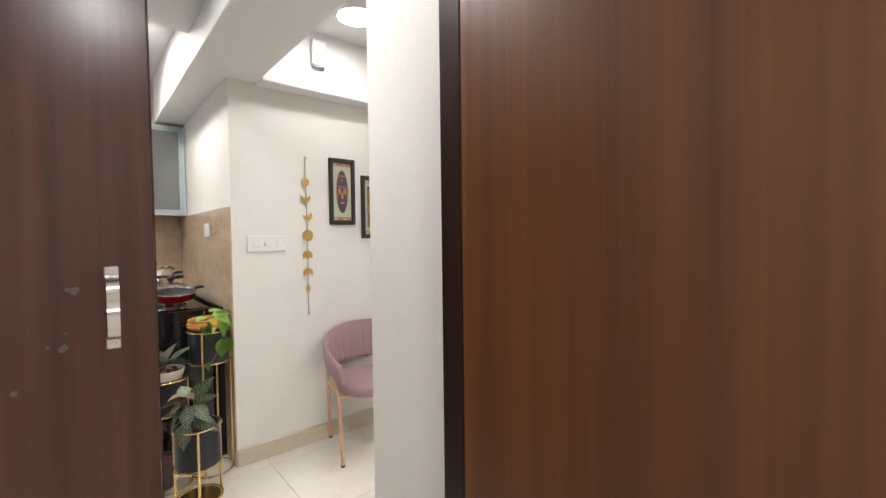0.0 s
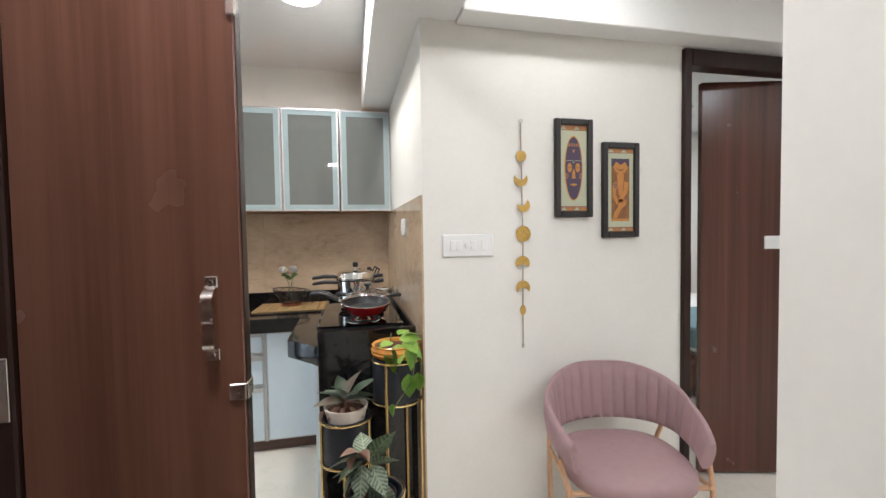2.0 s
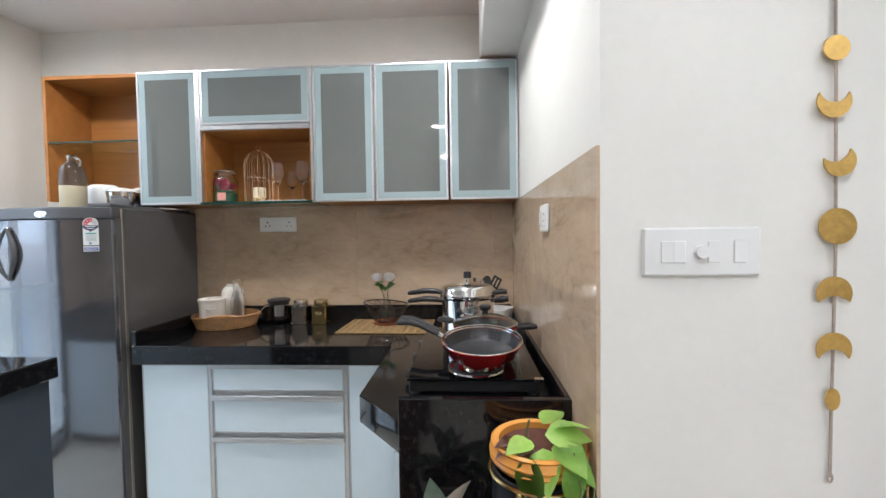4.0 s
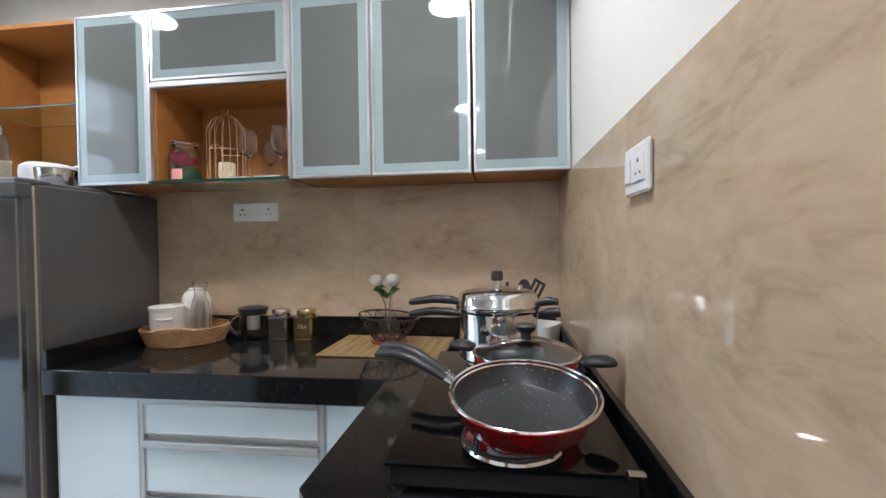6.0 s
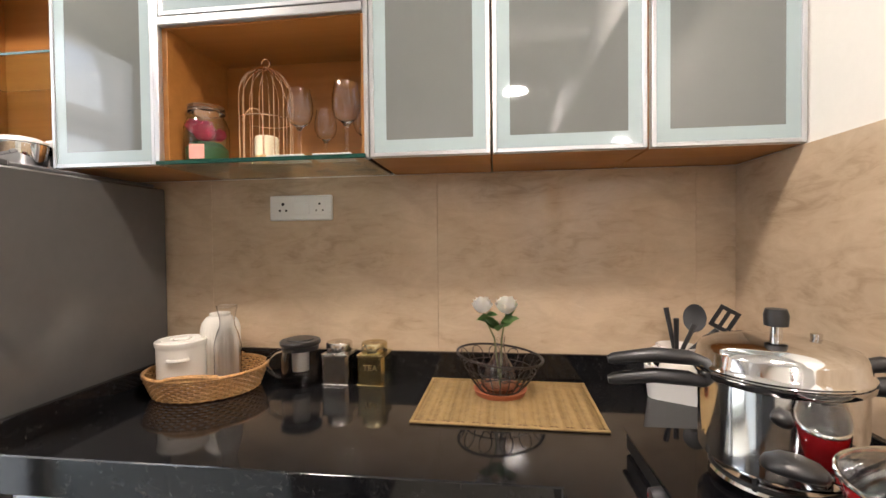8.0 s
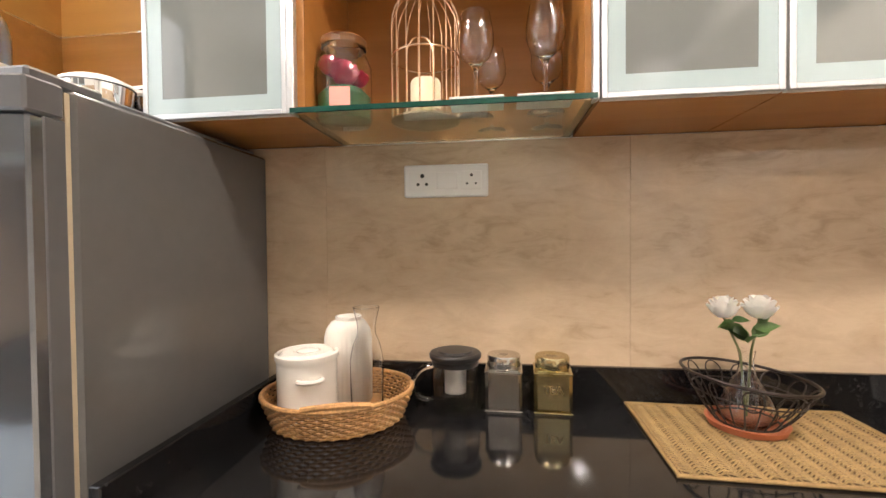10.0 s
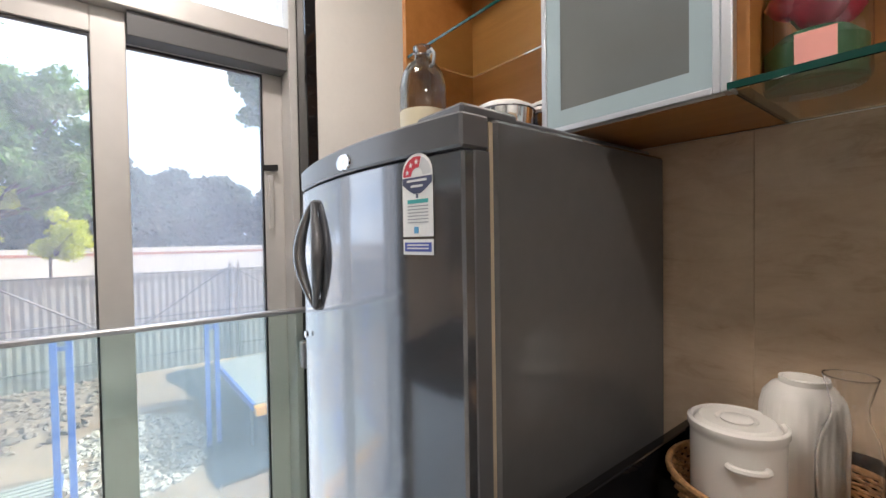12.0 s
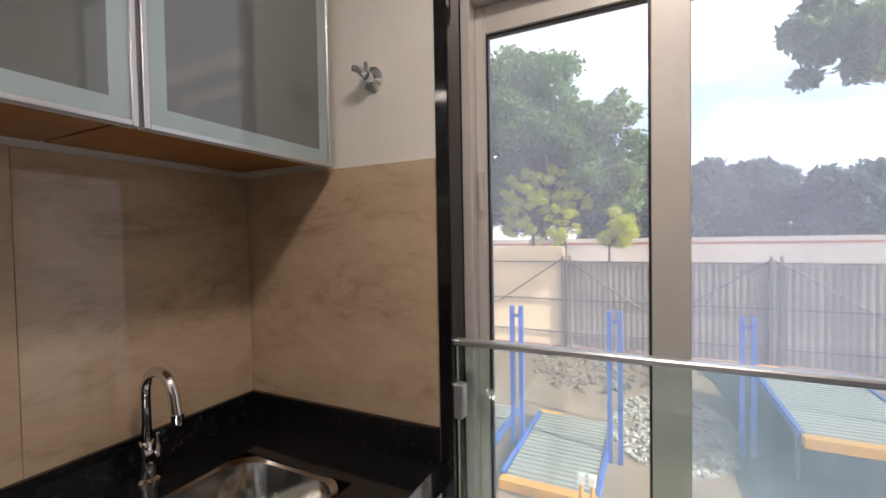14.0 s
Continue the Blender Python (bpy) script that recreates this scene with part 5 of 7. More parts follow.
for sh in ([(0.08, 0.86), (0.25, 0.95), (0.5, 0.90), (0.75, 0.95), (0.92, 0.86), (0.75, 0.78), (0.5, 0.75), (0.25, 0.78)], [(0.3, 0.76), (0.7, 0.76), (0.66, 0.60), (0.34, 0.60)], [(0.70, 0.64), (0.95, 0.62), (0.88, 0.46), (0.50, 0.28), (0.36, 0.34), (0.66, 0.50)], [(0.05, 0.56), (0.22, 0.60), (0.24, 0.42), (0.42, 0.30), (0.30, 0.26), (0.08, 0.38)], [(0.42, 0.36), (0.85, 0.34), (0.80, 0.26), (0.55, 0.20), (0.30, 0.05), (0.08, 0.05), (0.16, 0.14), (0.34, 0.22)], [(0.32, 0.60), (0.66, 0.60), (0.58, 0.42), (0.42, 0.42)]):
    paint(p2, [(X(u), Z(v)) for u, v in sh], FIG, 3, "figure")
paint(p2, [(X(0.25), Z(0.84)), (X(0.5), Z(0.80)), (X(0.75), Z(0.84)), (X(0.5), Z(0.825))], BROWNP, 4, "mouth")
paint(p2, ellipse(X(0.22), Z(0.57), 0.013, 0.016), PINKBAND, 4, "spiral")
paint(p2, ellipse(X(0.22), Z(0.57), 0.008, 0.010), VIOLET, 5, "spiral")
paint(p2, ellipse(X(0.22), Z(0.57), 0.004, 0.005), FIG, 6, "spiral")
# chime box on the beam
bx = thing("door_chime", 1.346, 2.37, 2.385, "white plastic door chime box on the ceiling beam", "door chime")
part("case", boxes((1.303, 1.390, 2.358, 2.39, 2.387, 2.545), bevel=0.006), PLASTIC, bx)
part("base", boxes((1.308, 1.385, 2.364, 2.389, 2.375, 2.388), bevel=0.003), plain("grey_plastic", (0.35, 0.35, 0.35), 0.4), bx)

# ---- plant stand and pots ----
TIERS = ((0.745, 2.590, 0.815, 0.110, 0.645), (0.525, 2.560, 0.590, 0.108, 0.420), (0.628, 2.330, 0.385, 0.110, 0.190))
stand = thing("plant_stand", 0.63, 2.5, 0, "three-tier brass wire plant stand", "plant stand")
for tx, ty, tz, tr, tb in TIERS:
    part("ring", ring(tx, ty, tz, tr, 0.0042), GOLD, stand)
    part("lower_ring", ring(tx, ty, tb - 0.006, tr, 0.0042), GOLD, stand)
    part("rest", boxes((tx - tr, tx + tr, ty - 0.004, ty + 0.004, tb - 0.0105, tb - 0.0045)), GOLD, stand)
for px, py, pz in ((0.69, 2.496, 0.815), (0.80, 2.685, 0.815), (0.85, 2.575, 0.815), (0.615, 2.497, 0.59), (0.425, 2.520, 0.59), (0.51, 2.668, 0.59), (0.61, 2.219, 0.385), (0.735, 2.35, 0.385), (0.53, 2.386, 0.385)):
    part("leg", tube([(px, py, 0.012), (px, py, pz)], 0.0065, 10), GOLD, stand)
for fx, fy in ((0.745, 2.59), (0.525, 2.56), (0.628, 2.33)):
    part("base_ring", ring(fx, fy, 0.010, 0.108, 0.005), GOLD, stand)
part("base_plate", lathe([(0.0, 0.004), (0.10, 0.004), (0.10, 0.009), (0.0, 0.009)], 36, Matrix.Translation((0.628, 2.33, 0)), cap=False), GOLD, stand)
PL = [thing("planter", tx, ty, tb, "matt dark navy cylinder planter in the stand", "planter", "planters") for tx, ty, tz, tr, tb in TIERS]
for p, (tx, ty, tz, tr, tb) in zip(PL, TIERS):
    r = tr - 0.006
    part("pot", lathe([(0.0, tb), (r, tb), (r, tz + 0.006), (r - 0.004, tz + 0.008), (r - 0.008, tz + 0.004), (r - 0.008, tz - 0.06), (0.0, tz - 0.062)], 40, Matrix.Translation((tx, ty, 0)), cap=False), POT_DARK, p)


def leaf_shape(length, width, fold=0.25, droop=0.3, n=7, tip=1.6):
    """A pointed leaf along +x, folded along its midrib and bent down."""
    bm = bmesh.new()
    rows = []
    for i in range(n + 1):
        u = i / n
        w = width * 0.5 * (math.sin(math.pi * u ** 0.8) ** 0.9) * (1 - 0.25 * u ** tip) if 0 < i < n else 0.0004
        x = length * u * (1 - 0.12 * droop * u)
        z = -droop * length * u * u
        rows.append([bm.verts.new((x, -w, z + fold * w)), bm.verts.new((x, -w * 0.5, z + fold * w * 0.35)), bm.verts.new((x, 0, z)), bm.verts.new((x, w * 0.5, z + fold * w * 0.35)), bm.verts.new((x, w, z + fold * w))])
    for a, b in zip(rows, rows[1:]):
        for k in range(4):
            bm.faces.new((a[k], a[k + 1], b[k + 1], b[k]))
    bmesh.ops.solidify(bm, geom=bm.faces[:], thickness=0.0007)
    return bm


def leaf_set(parent, mats_shapes, rows):
    """rows: shape, base place, turn, lift, roll, size."""
    made = [mesh_of(leaf_shape(*s), "leaf", m, 60) for m, s in mats_shapes]
    for k, (x, y, z), turn, lift, roll, size in rows:
        M = Matrix.Translation((x, y, z)) @ Matrix.Rotation(radians(turn), 4, "Z") @ Matrix.Rotation(radians(-lift), 4, "Y") @ Matrix.Rotation(radians(roll), 4, "X") @ Matrix.Scale(size, 4)
        piece("leaf", made[k], M, parent)


rnd = random.Random(7)
# trailing plant in the ochre bowl
tx, ty, tz = 0.745, 2.590, 0.823
pp = thing("potted_plant", tx, ty, tz, "trailing bright green plant in a glazed ochre bowl", "potted plant")
part("pot", lathe([(0.0, tz), (0.086, tz), (0.103, tz + 0.0126), (0.109, tz + 0.0224), (0.105, tz + 0.0280), (0.110, tz + 0.0364), (0.105, tz + 0.0420), (0.102, tz + 0.0504), (0.106, tz + 0.0560), (0.100, tz + 0.0595), (0.088, tz + 0.0560), (0.086, tz + 0.0420), (0.0, tz + 0.0420)], 48, Matrix.Translation((tx, ty, 0)), cap=False), POT_YELLOW, pp)
part("soil", lathe([(0.0, tz + 0.0462), (0.084, tz + 0.0434), (0.0, tz + 0.0385)], 32, Matrix.Translation((tx, ty, 0)), cap=False), SOIL, pp)
tz -= 0.024
part("stem", tube([(tx + 0.02, ty - 0.02, tz + 0.06), (tx + 0.06, ty - 0.08, tz + 0.09), (tx + 0.065, ty - 0.118, tz + 0.04), (tx + 0.05, ty - 0.125, tz - 0.05), (tx - 0.01, ty - 0.128, tz - 0.13), (tx - 0.035, ty - 0.13, tz - 0.17)], 0.0022, 6), STEM, pp)
part("stem", tube([(tx + 0.02, ty, tz + 0.06), (tx + 0.085, ty - 0.05, tz + 0.10), (tx + 0.098, ty - 0.09, tz + 0.02), (tx + 0.085, ty - 0.11, tz - 0.04)], 0.0022, 6), STEM, pp)
part("bare_stem", tube([(tx - 0.02, ty + 0.01, tz + 0.055), (tx - 0.025, ty, tz + 0.10), (tx - 0.02, ty, tz + 0.125)], 0.003, 6), STEM, pp)
leaf_set(pp, [(LEAF_BRIGHT, (0.085, 0.068, 0.2, 0.25)), (LEAF_BRIGHT, (0.095, 0.060, 0.3, 0.45)), (LEAF_BROWN, (0.05, 0.04, 0.3, 0.3))], [
    (0, (tx + 0.01, ty - 0.03, tz + 0.105), -15, 10, 25, 1.15), (0, (tx + 0.03, ty - 0.05, tz + 0.100), -60, -12, 10, 1.1), (0, (tx + 0.0, ty - 0.06, tz + 0.09), -95, -35, 15, 1.1),
    (1, (tx - 0.03, ty - 0.09, tz + 0.088), -105, -62, 20, 1.15), (1, (tx + 0.03, ty - 0.07, tz + 0.095), -40, -18, 25, 1.0), (0, (tx + 0.01, ty + 0.0, tz + 0.115), 40, 20, 0, 0.9),
    (1, (tx + 0.045, ty - 0.10, tz + 0.080), -75, -58, 0, 0.95), (0, (tx - 0.02, ty - 0.04, tz + 0.095), 215, 5, -10, 0.85), (1, (tx + 0.035, ty - 0.122, tz - 0.02), -85, -78, 10, 1.15),
    (1, (tx + 0.075, ty - 0.112, tz - 0.02), -70, -80, 30, 0.95), (0, (tx - 0.032, ty - 0.13, tz - 0.135), -120, -60, 30, 0.6), (2, (tx - 0.05, ty - 0.03, tz + 0.085), 200, 15, 0, 1.1),
    (0, (tx + 0.03, ty - 0.02, tz + 0.115), 0, 14, -15, 1.0), (2, (tx - 0.02, ty - 0.05, tz + 0.085), -140, 10, 0, 1.0), (2, (tx - 0.06, ty - 0.05, tz + 0.08), -160, 0, 20, 1.0)])
# rosette plant in the cream pot
tx, ty, tz = 0.525, 2.560, 0.542
pp = thing("potted_plant", tx, ty, tz, "dusky green rosette plant in a cream bowl", "potted plant")
part("pot", lathe([(0.0, tz), (0.066, tz), (0.088, tz + 0.085), (0.091, tz + 0.098), (0.084, tz + 0.098), (0.078, tz + 0.070), (0.0, tz + 0.070)], 44, Matrix.Translation((tx, ty, 0)), cap=False), POT_WHITE, pp)
part("soil", lathe([(0.0, tz + 0.088), (0.05, tz + 0.084), (0.078, tz + 0.078), (0.0, tz + 0.07)], 32, Matrix.Translation((tx, ty, 0)), cap=False), SOIL, pp)
part("stalk", tube([(tx, ty, tz + 0.08), (tx - 0.005, ty, tz + 0.13)], 0.007, 8), LEAF_BROWN, pp)
rows = []
for i in range(11):
    a = i * 137.5
    rows.append((0, (tx - 0.004, ty, tz + 0.115 + 0.004 * (i % 4)), a, 12 + 15 * (i % 4), rnd.uniform(-20, 20), rnd.uniform(0.95, 1.25)))
for i in range(9):
    a = i * 41 + 10
    rows.append((1, (tx + 0.03 * math.cos(radians(a)), ty + 0.03 * math.sin(radians(a)), tz + 0.098), a + rnd.uniform(-20, 20), rnd.uniform(-25, 5), rnd.uniform(-30, 30), rnd.uniform(0.6, 1.0)))
rows += [(1, (tx - 0.085, ty - 0.035, tz + 0.095), 205, -55, 10, 1.0), (1, (tx - 0.09, ty - 0.02, tz + 0.09), 185, -60, -20, 0.9), (0, (tx + 0.02, ty - 0.01, tz + 0.13), 15, 42, 0, 1.25)]
leaf_set(pp, [(LEAF_DUSKY, (0.122, 0.056, 0.30, 0.30)), (LEAF_BROWN, (0.085, 0.036, 0.4, 0.5))], rows)
# broad striped plant
tx, ty, tz = 0.628, 2.330, 0.326
pp = thing("potted_plant", tx, ty, tz, "broad striped-leaf plant in a dark nursery pot", "potted plant")
part("pot", lathe([(0.0, tz), (0.070, tz), (0.080, tz + 0.055), (0.076, tz + 0.056), (0.070, tz + 0.04), (0.0, tz + 0.04)], 36, Matrix.Translation((tx, ty, 0)), cap=False), POT_DARK, pp)
part("soil", lathe([(0.0, tz + 0.052), (0.072, tz + 0.046), (0.0, tz + 0.04)], 32, Matrix.Translation((tx, ty, 0)), cap=False), SOIL, pp)
part("stem", tube([(tx, ty, tz + 0.05), (tx + 0.004, ty, tz + 0.16), (tx - 0.035, ty, tz + 0.22)], 0.006, 8), STEM, pp)
tx, tz = tx - 0.035, tz + 0.018
leaf_set(pp, [(LEAF_STRIPE, (0.150, 0.096, 0.16, 0.20)), (LEAF_BROWN, (0.075, 0.055, 0.5, 0.2))], [
    (0, (tx, ty, tz + 0.185), 186, 2, 35, 1.0), (0, (tx - 0.01, ty, tz + 0.165), 215, -30, 30, 0.85), (0, (tx + 0.015, ty, tz + 0.165), -8, 56, -60, 1.05), (0, (tx + 0.02, ty, tz + 0.150), -35, 30, -45, 0.95),
    (0, (tx - 0.01, ty - 0.01, tz + 0.16), -100, -38, 0, 0.85), (0, (tx + 0.02, ty - 0.01, tz + 0.155), -62, -30, 10, 0.85), (0, (tx - 0.03, ty - 0.06, tz + 0.09), -108, -58, 0, 0.85), (0, (tx + 0.01, ty - 0.04, tz + 0.09), -40, -18, 25, 0.95),
    (0, (tx, ty, tz + 0.18), 95, 28, 0, 0.9), (0, (tx - 0.01, ty, tz + 0.14), 160, -8, 30, 0.8), (0, (tx - 0.01, ty - 0.02, tz + 0.18), -140, 0, 20, 0.8), (1, (tx - 0.03, ty - 0.015, tz + 0.205), -120, -20, 30, 0.95), (1, (tx - 0.02, ty - 0.01, tz + 0.21), -60, 0, 0, 0.9), (1, (tx - 0.03, ty, tz + 0.205), -170, 5, 0, 0.85)])
# small clay-brown pot on the floor
tx, ty = 0.495, 2.560
pp = thing("plant_pot", tx, ty, 0.008, "old grey plastic plant pot with dry soil", "plant pot")
part("pot", lathe([(0.0, 0.012), (0.058, 0.012), (0.074, 0.150), (0.079, 0.152), (0.079, 0.165), (0.072, 0.165), (0.068, 0.14), (0.0, 0.14)], 36, Matrix.Translation((tx, ty, 0)), cap=False), plain("aged_grey_pot", (0.075, 0.065, 0.06), 0.6, vary=0.35), pp)
part("soil", lathe([(0.0, 0.150), (0.068, 0.146), (0.0, 0.138)], 28, Matrix.Translation((tx, ty, 0)), cap=False), SOIL, pp)

# ---- bedroom seen through the doorway ----
bed = thing("bed", 4.0, 4.3, 0.0, "made bed with dark wooden frame and green pillow", "bed")
part("bed_frame", boxes((3.2, 4.9, 3.55, 5.40, 0.06, 0.36), bevel=0.01), DOOR, bed)
part("headboard", boxes((3.2, 4.9, 5.40, 5.46, 0.06, 1.05), bevel=0.01), DOOR, bed)
part("mattress", boxes((3.24, 4.86, 3.58, 5.39, 0.36, 0.54), bevel=0.03), PLASTIC, bed)
part("blanket", boxes((3.22, 4.88, 3.56, 4.4, 0.40, 0.565), bevel=0.02), plain("grey_blue_blanket", (0.16, 0.26, 0.28), 0.9, relief=0.3), bed)
for _x in (3.3, 4.8):
    for _y in (3.6, 5.3):
        part("leg", boxes((_x - 0.03, _x + 0.03, _y - 0.03, _y + 0.03, 0, 0.06)), DOOR, bed)
pl = single("pillow", moved(lathe([(0.0, 0), (0.8, 0.05), (1.0, 0.4), (0.85, 0.85), (0.0, 1.0)], 24, cap=False), Matrix.Translation((3.7, 5.1, 0.54)) @ Matrix.Diagonal((0.33, 0.22, 0.13, 1))), plain("green_pillow", (0.18, 0.30, 0.25), 0.9, relief=0.2), "soft green pillow on the bed", "pillow")

# ---- things on the worktop ----
ZC = 0.845
T = lambda x, y, z=0.0: Matrix.Translation((x, y, z))
# pans
pan = thing("frying_pan", 0.64, 2.975, 0.931, "speckled non-stick frying pans with red underside, stacked on the burner", "frying pan")
def pan_at(cx, cy, z, r, ang):
    M = T(cx, cy, z) @ Matrix.Rotation(radians(8), 4, "X")
    part("body", lathe([(0.0, 0.0), (r * 0.78, 0.0), (r * 0.84, 0.003), (r, 0.045), (r + 0.003, 0.047), (r + 0.001, 0.049)], 56, M, cap=False), RED, pan, "glossy red enamel underside", smooth=50)
    part("coating", lathe([(0.0, 0.004), (r * 0.80, 0.004), (r * 0.86, 0.009), (r - 0.003, 0.046)], 56, M, cap=False), NONSTICK, pan, "dark speckled non-stick coating", smooth=50)
    part("rim", moved(ring(0, 0, 0.0485, r, 0.0025, 64), M), POLISHED, pan)
    ca, sa = math.cos(radians(ang)), math.sin(radians(ang))
    P = lambda d, h: tuple(M @ Vector((ca * d, sa * d, h)))
    part("bracket", tube([P(r - 0.004, 0.036), P(r + 0.014, 0.042), P(r + 0.032, 0.050)], 0.009, 8, flat=0.5), STEEL, pan)
    part("handle", tube([P(r + 0.028, 0.049), P(r + 0.055, 0.060), P(r + 0.095, 0.074), P(r + 0.135, 0.080), P(r + 0.168, 0.076), P(r + 0.180, 0.070)], [0.009, 0.0115, 0.0125, 0.014, 0.0145, 0.009], 12, flat=0.75), BLACK, pan, "black bakelite handle", smooth=60)
pan_at(0.633, 2.984, 0.958, 0.1195, 161)
pan_at(0.634, 2.983, 0.963, 0.126, 156)

# lidded pan
kd = thing("lidded_pan", 0.655, 3.25, 0.931, "red pan with glass lid and black side handles", "pan")
KM = T(0.655, 3.245, 0.931)
part("body", lathe([(0.0, 0.0), (0.075, 0.0), (0.100, 0.015), (0.120, 0.060), (0.122, 0.074), (0.119, 0.074), (0.115, 0.058), (0.095, 0.018), (0.0, 0.006)], 56, KM, cap=False), RED, kd, smooth=50)
part("coating", lathe([(0.0, 0.010), (0.092, 0.020), (0.113, 0.060), (0.1175, 0.073)], 56, KM, cap=False), NONSTICK, kd, "dark non-stick inside", smooth=50)
part("lid_rim", ring(0.655, 3.245, 1.008, 0.121, 0.003, 64), POLISHED, kd)
LM2 = KM @ T(0, 0, 0.012)
lid = part("lid", lathe([(0.119, 0.066), (0.10, 0.078), (0.07, 0.089), (0.035, 0.096), (0.012, 0.098), (0.012, 0.095), (0.035, 0.093), (0.07, 0.086), (0.10, 0.075), (0.117, 0.065)], 56, LM2, cap=False), CLEAR, kd, "domed clear glass lid", smooth=60)
part("knob", lathe([(0.014, 0.095), (0.012, 0.108), (0.023, 0.118), (0.025, 0.126), (0.020, 0.131), (0.0, 0.132)], 24, LM2, cap=False), BLACK, lid)
for ang in (-22, 158):
    ca, sa = math.cos(radians(ang)), math.sin(radians(ang))
    P = lambda d, s, h: (0.655 + ca * d - sa * s, 3.245 + sa * d + ca * s, 0.943 + h)
    part("bracket", tube([P(0.116, 0, 0.054), P(0.134, 0, 0.058)], 0.007, 8, flat=0.6), STEEL, kd)
    part("handle", tube([P(0.130, 0, 0.058), P(0.138, 0, 0.060), P(0.155, 0, 0.063), P(0.176, 0, 0.065), P(0.192, 0, 0.063), P(0.199, 0, 0.060)], [0.012, 0.024, 0.030, 0.029, 0.020, 0.008], 16, flat=0.42), BLACK, kd, "black bakelite side handle", smooth=60)

# pressure cooker
ck = thing("pressure_cooker", 0.59, 3.485, 0.931, "polished aluminium pressure cooker with black handles", "pressure cooker")
CM = T(0.590, 3.485, 0.931)
part("body", lathe([(0.0, 0.0), (0.104, 0.0), (0.112, 0.008), (0.114, 0.135), (0.120, 0.140), (0.122, 0.148), (0.112, 0.150)], 56, CM, cap=False), POLISHED, ck, smooth=40)
lidp = part("lid", lathe([(0.119, 0.150), (0.121, 0.155), (0.116, 0.162), (0.113, 0.180), (0.106, 0.189), (0.085, 0.196), (0.05, 0.201), (0.0, 0.203)], 56, CM, cap=False), POLISHED, ck, smooth=40)
part("valve_stem", lathe([(0.009, 0.200), (0.009, 0.222)], 16, CM), STEEL, lidp)
part("weight", lathe([(0.017, 0.222), (0.018, 0.240), (0.015, 0.250), (0.0, 0.251)], 20, CM, cap=False), BLACK, lidp, "black pressure weight")
part("vent", lathe([(0.008, 0.198), (0.008, 0.208), (0.0, 0.209)], 12, T(0.655, 3.49, 0.931)), STEEL, lidp)
for zz, dy in ((0.122, 0.0), (0.158, 0.0)):
    part("long_handle", tube([(0.480, 3.488, 0.931 + zz), (0.455, 3.490, 0.931 + zz + 0.006), (0.40, 3.496, 0.931 + zz + 0.008), (0.335, 3.503, 0.931 + zz - 0.002), (0.325, 3.504, 0.931 + zz - 0.004)], [0.010, 0.015, 0.015, 0.0125, 0.008], 10, flat=0.85), BLACK, ck, "black bakelite long handle", smooth=50)
part("short_handle", tube([(0.705, 3.47, 1.055), (0.735, 3.462, 1.062), (0.765, 3.455, 1.066)], [0.010, 0.016, 0.012], 10), BLACK, ck, smooth=50)
part("lid_handle", tube([(0.702, 3.475, 1.088), (0.735, 3.468, 1.096), (0.760, 3.463, 1.094)], [0.010, 0.013, 0.010], 10), BLACK, ck, smooth=50)

# utensil caddy
cd = thing("utensil_caddy", 0.70, 3.985, ZC, "white plastic caddy with a jug of black utensils", "caddy")
CA = T(0.695, 3.985, ZC) @ Matrix.Rotation(radians(-28), 4, "Z")
_rr = rounded_rect(-0.125, 0.125, -0.07, 0.07, 0.03)
_r2 = rounded_rect(-0.135, 0.135, -0.08, 0.08, 0.035)
_ri = rounded_rect(-0.130, 0.130, -0.075, 0.075, 0.032)
_rb = rounded_rect(-0.120, 0.120, -0.065, 0.065, 0.028)
bm = loft([(_rr, 0.0), (_r2, 0.095), (_ri, 0.095), (_rb, 0.006)])
part("tray", moved(bm, CA), PLASTIC, cd, smooth=40)
part("grip_hole", moved(boxes((-0.1345, -0.130, -0.028, 0.028, 0.062, 0.078), bevel=0.002), CA), LBL_GREY, cd)
jug = part("jug", lathe([(0.0, 0.008), (0.044, 0.008), (0.050, 0.025), (0.051, 0.050), (0.047, 0.078), (0.040, 0.102), (0.039, 0.118), (0.044, 0.134), (0.055, 0.146), (0.053, 0.147), (0.042, 0.134), (0.037, 0.118), (0.0, 0.10)], 32, CA @ T(-0.055, 0.0), cap=False), CERAMIC, cd, "white ceramic jug", smooth=50)
part("jug_handle", moved(tube([(-0.098 - 0.034 * math.sin(math.pi * q / 12) ** 0.8, 0, 0.140 - 0.075 * q / 12) for q in range(13)], 0.0055, 10), CA), CERAMIC, jug)
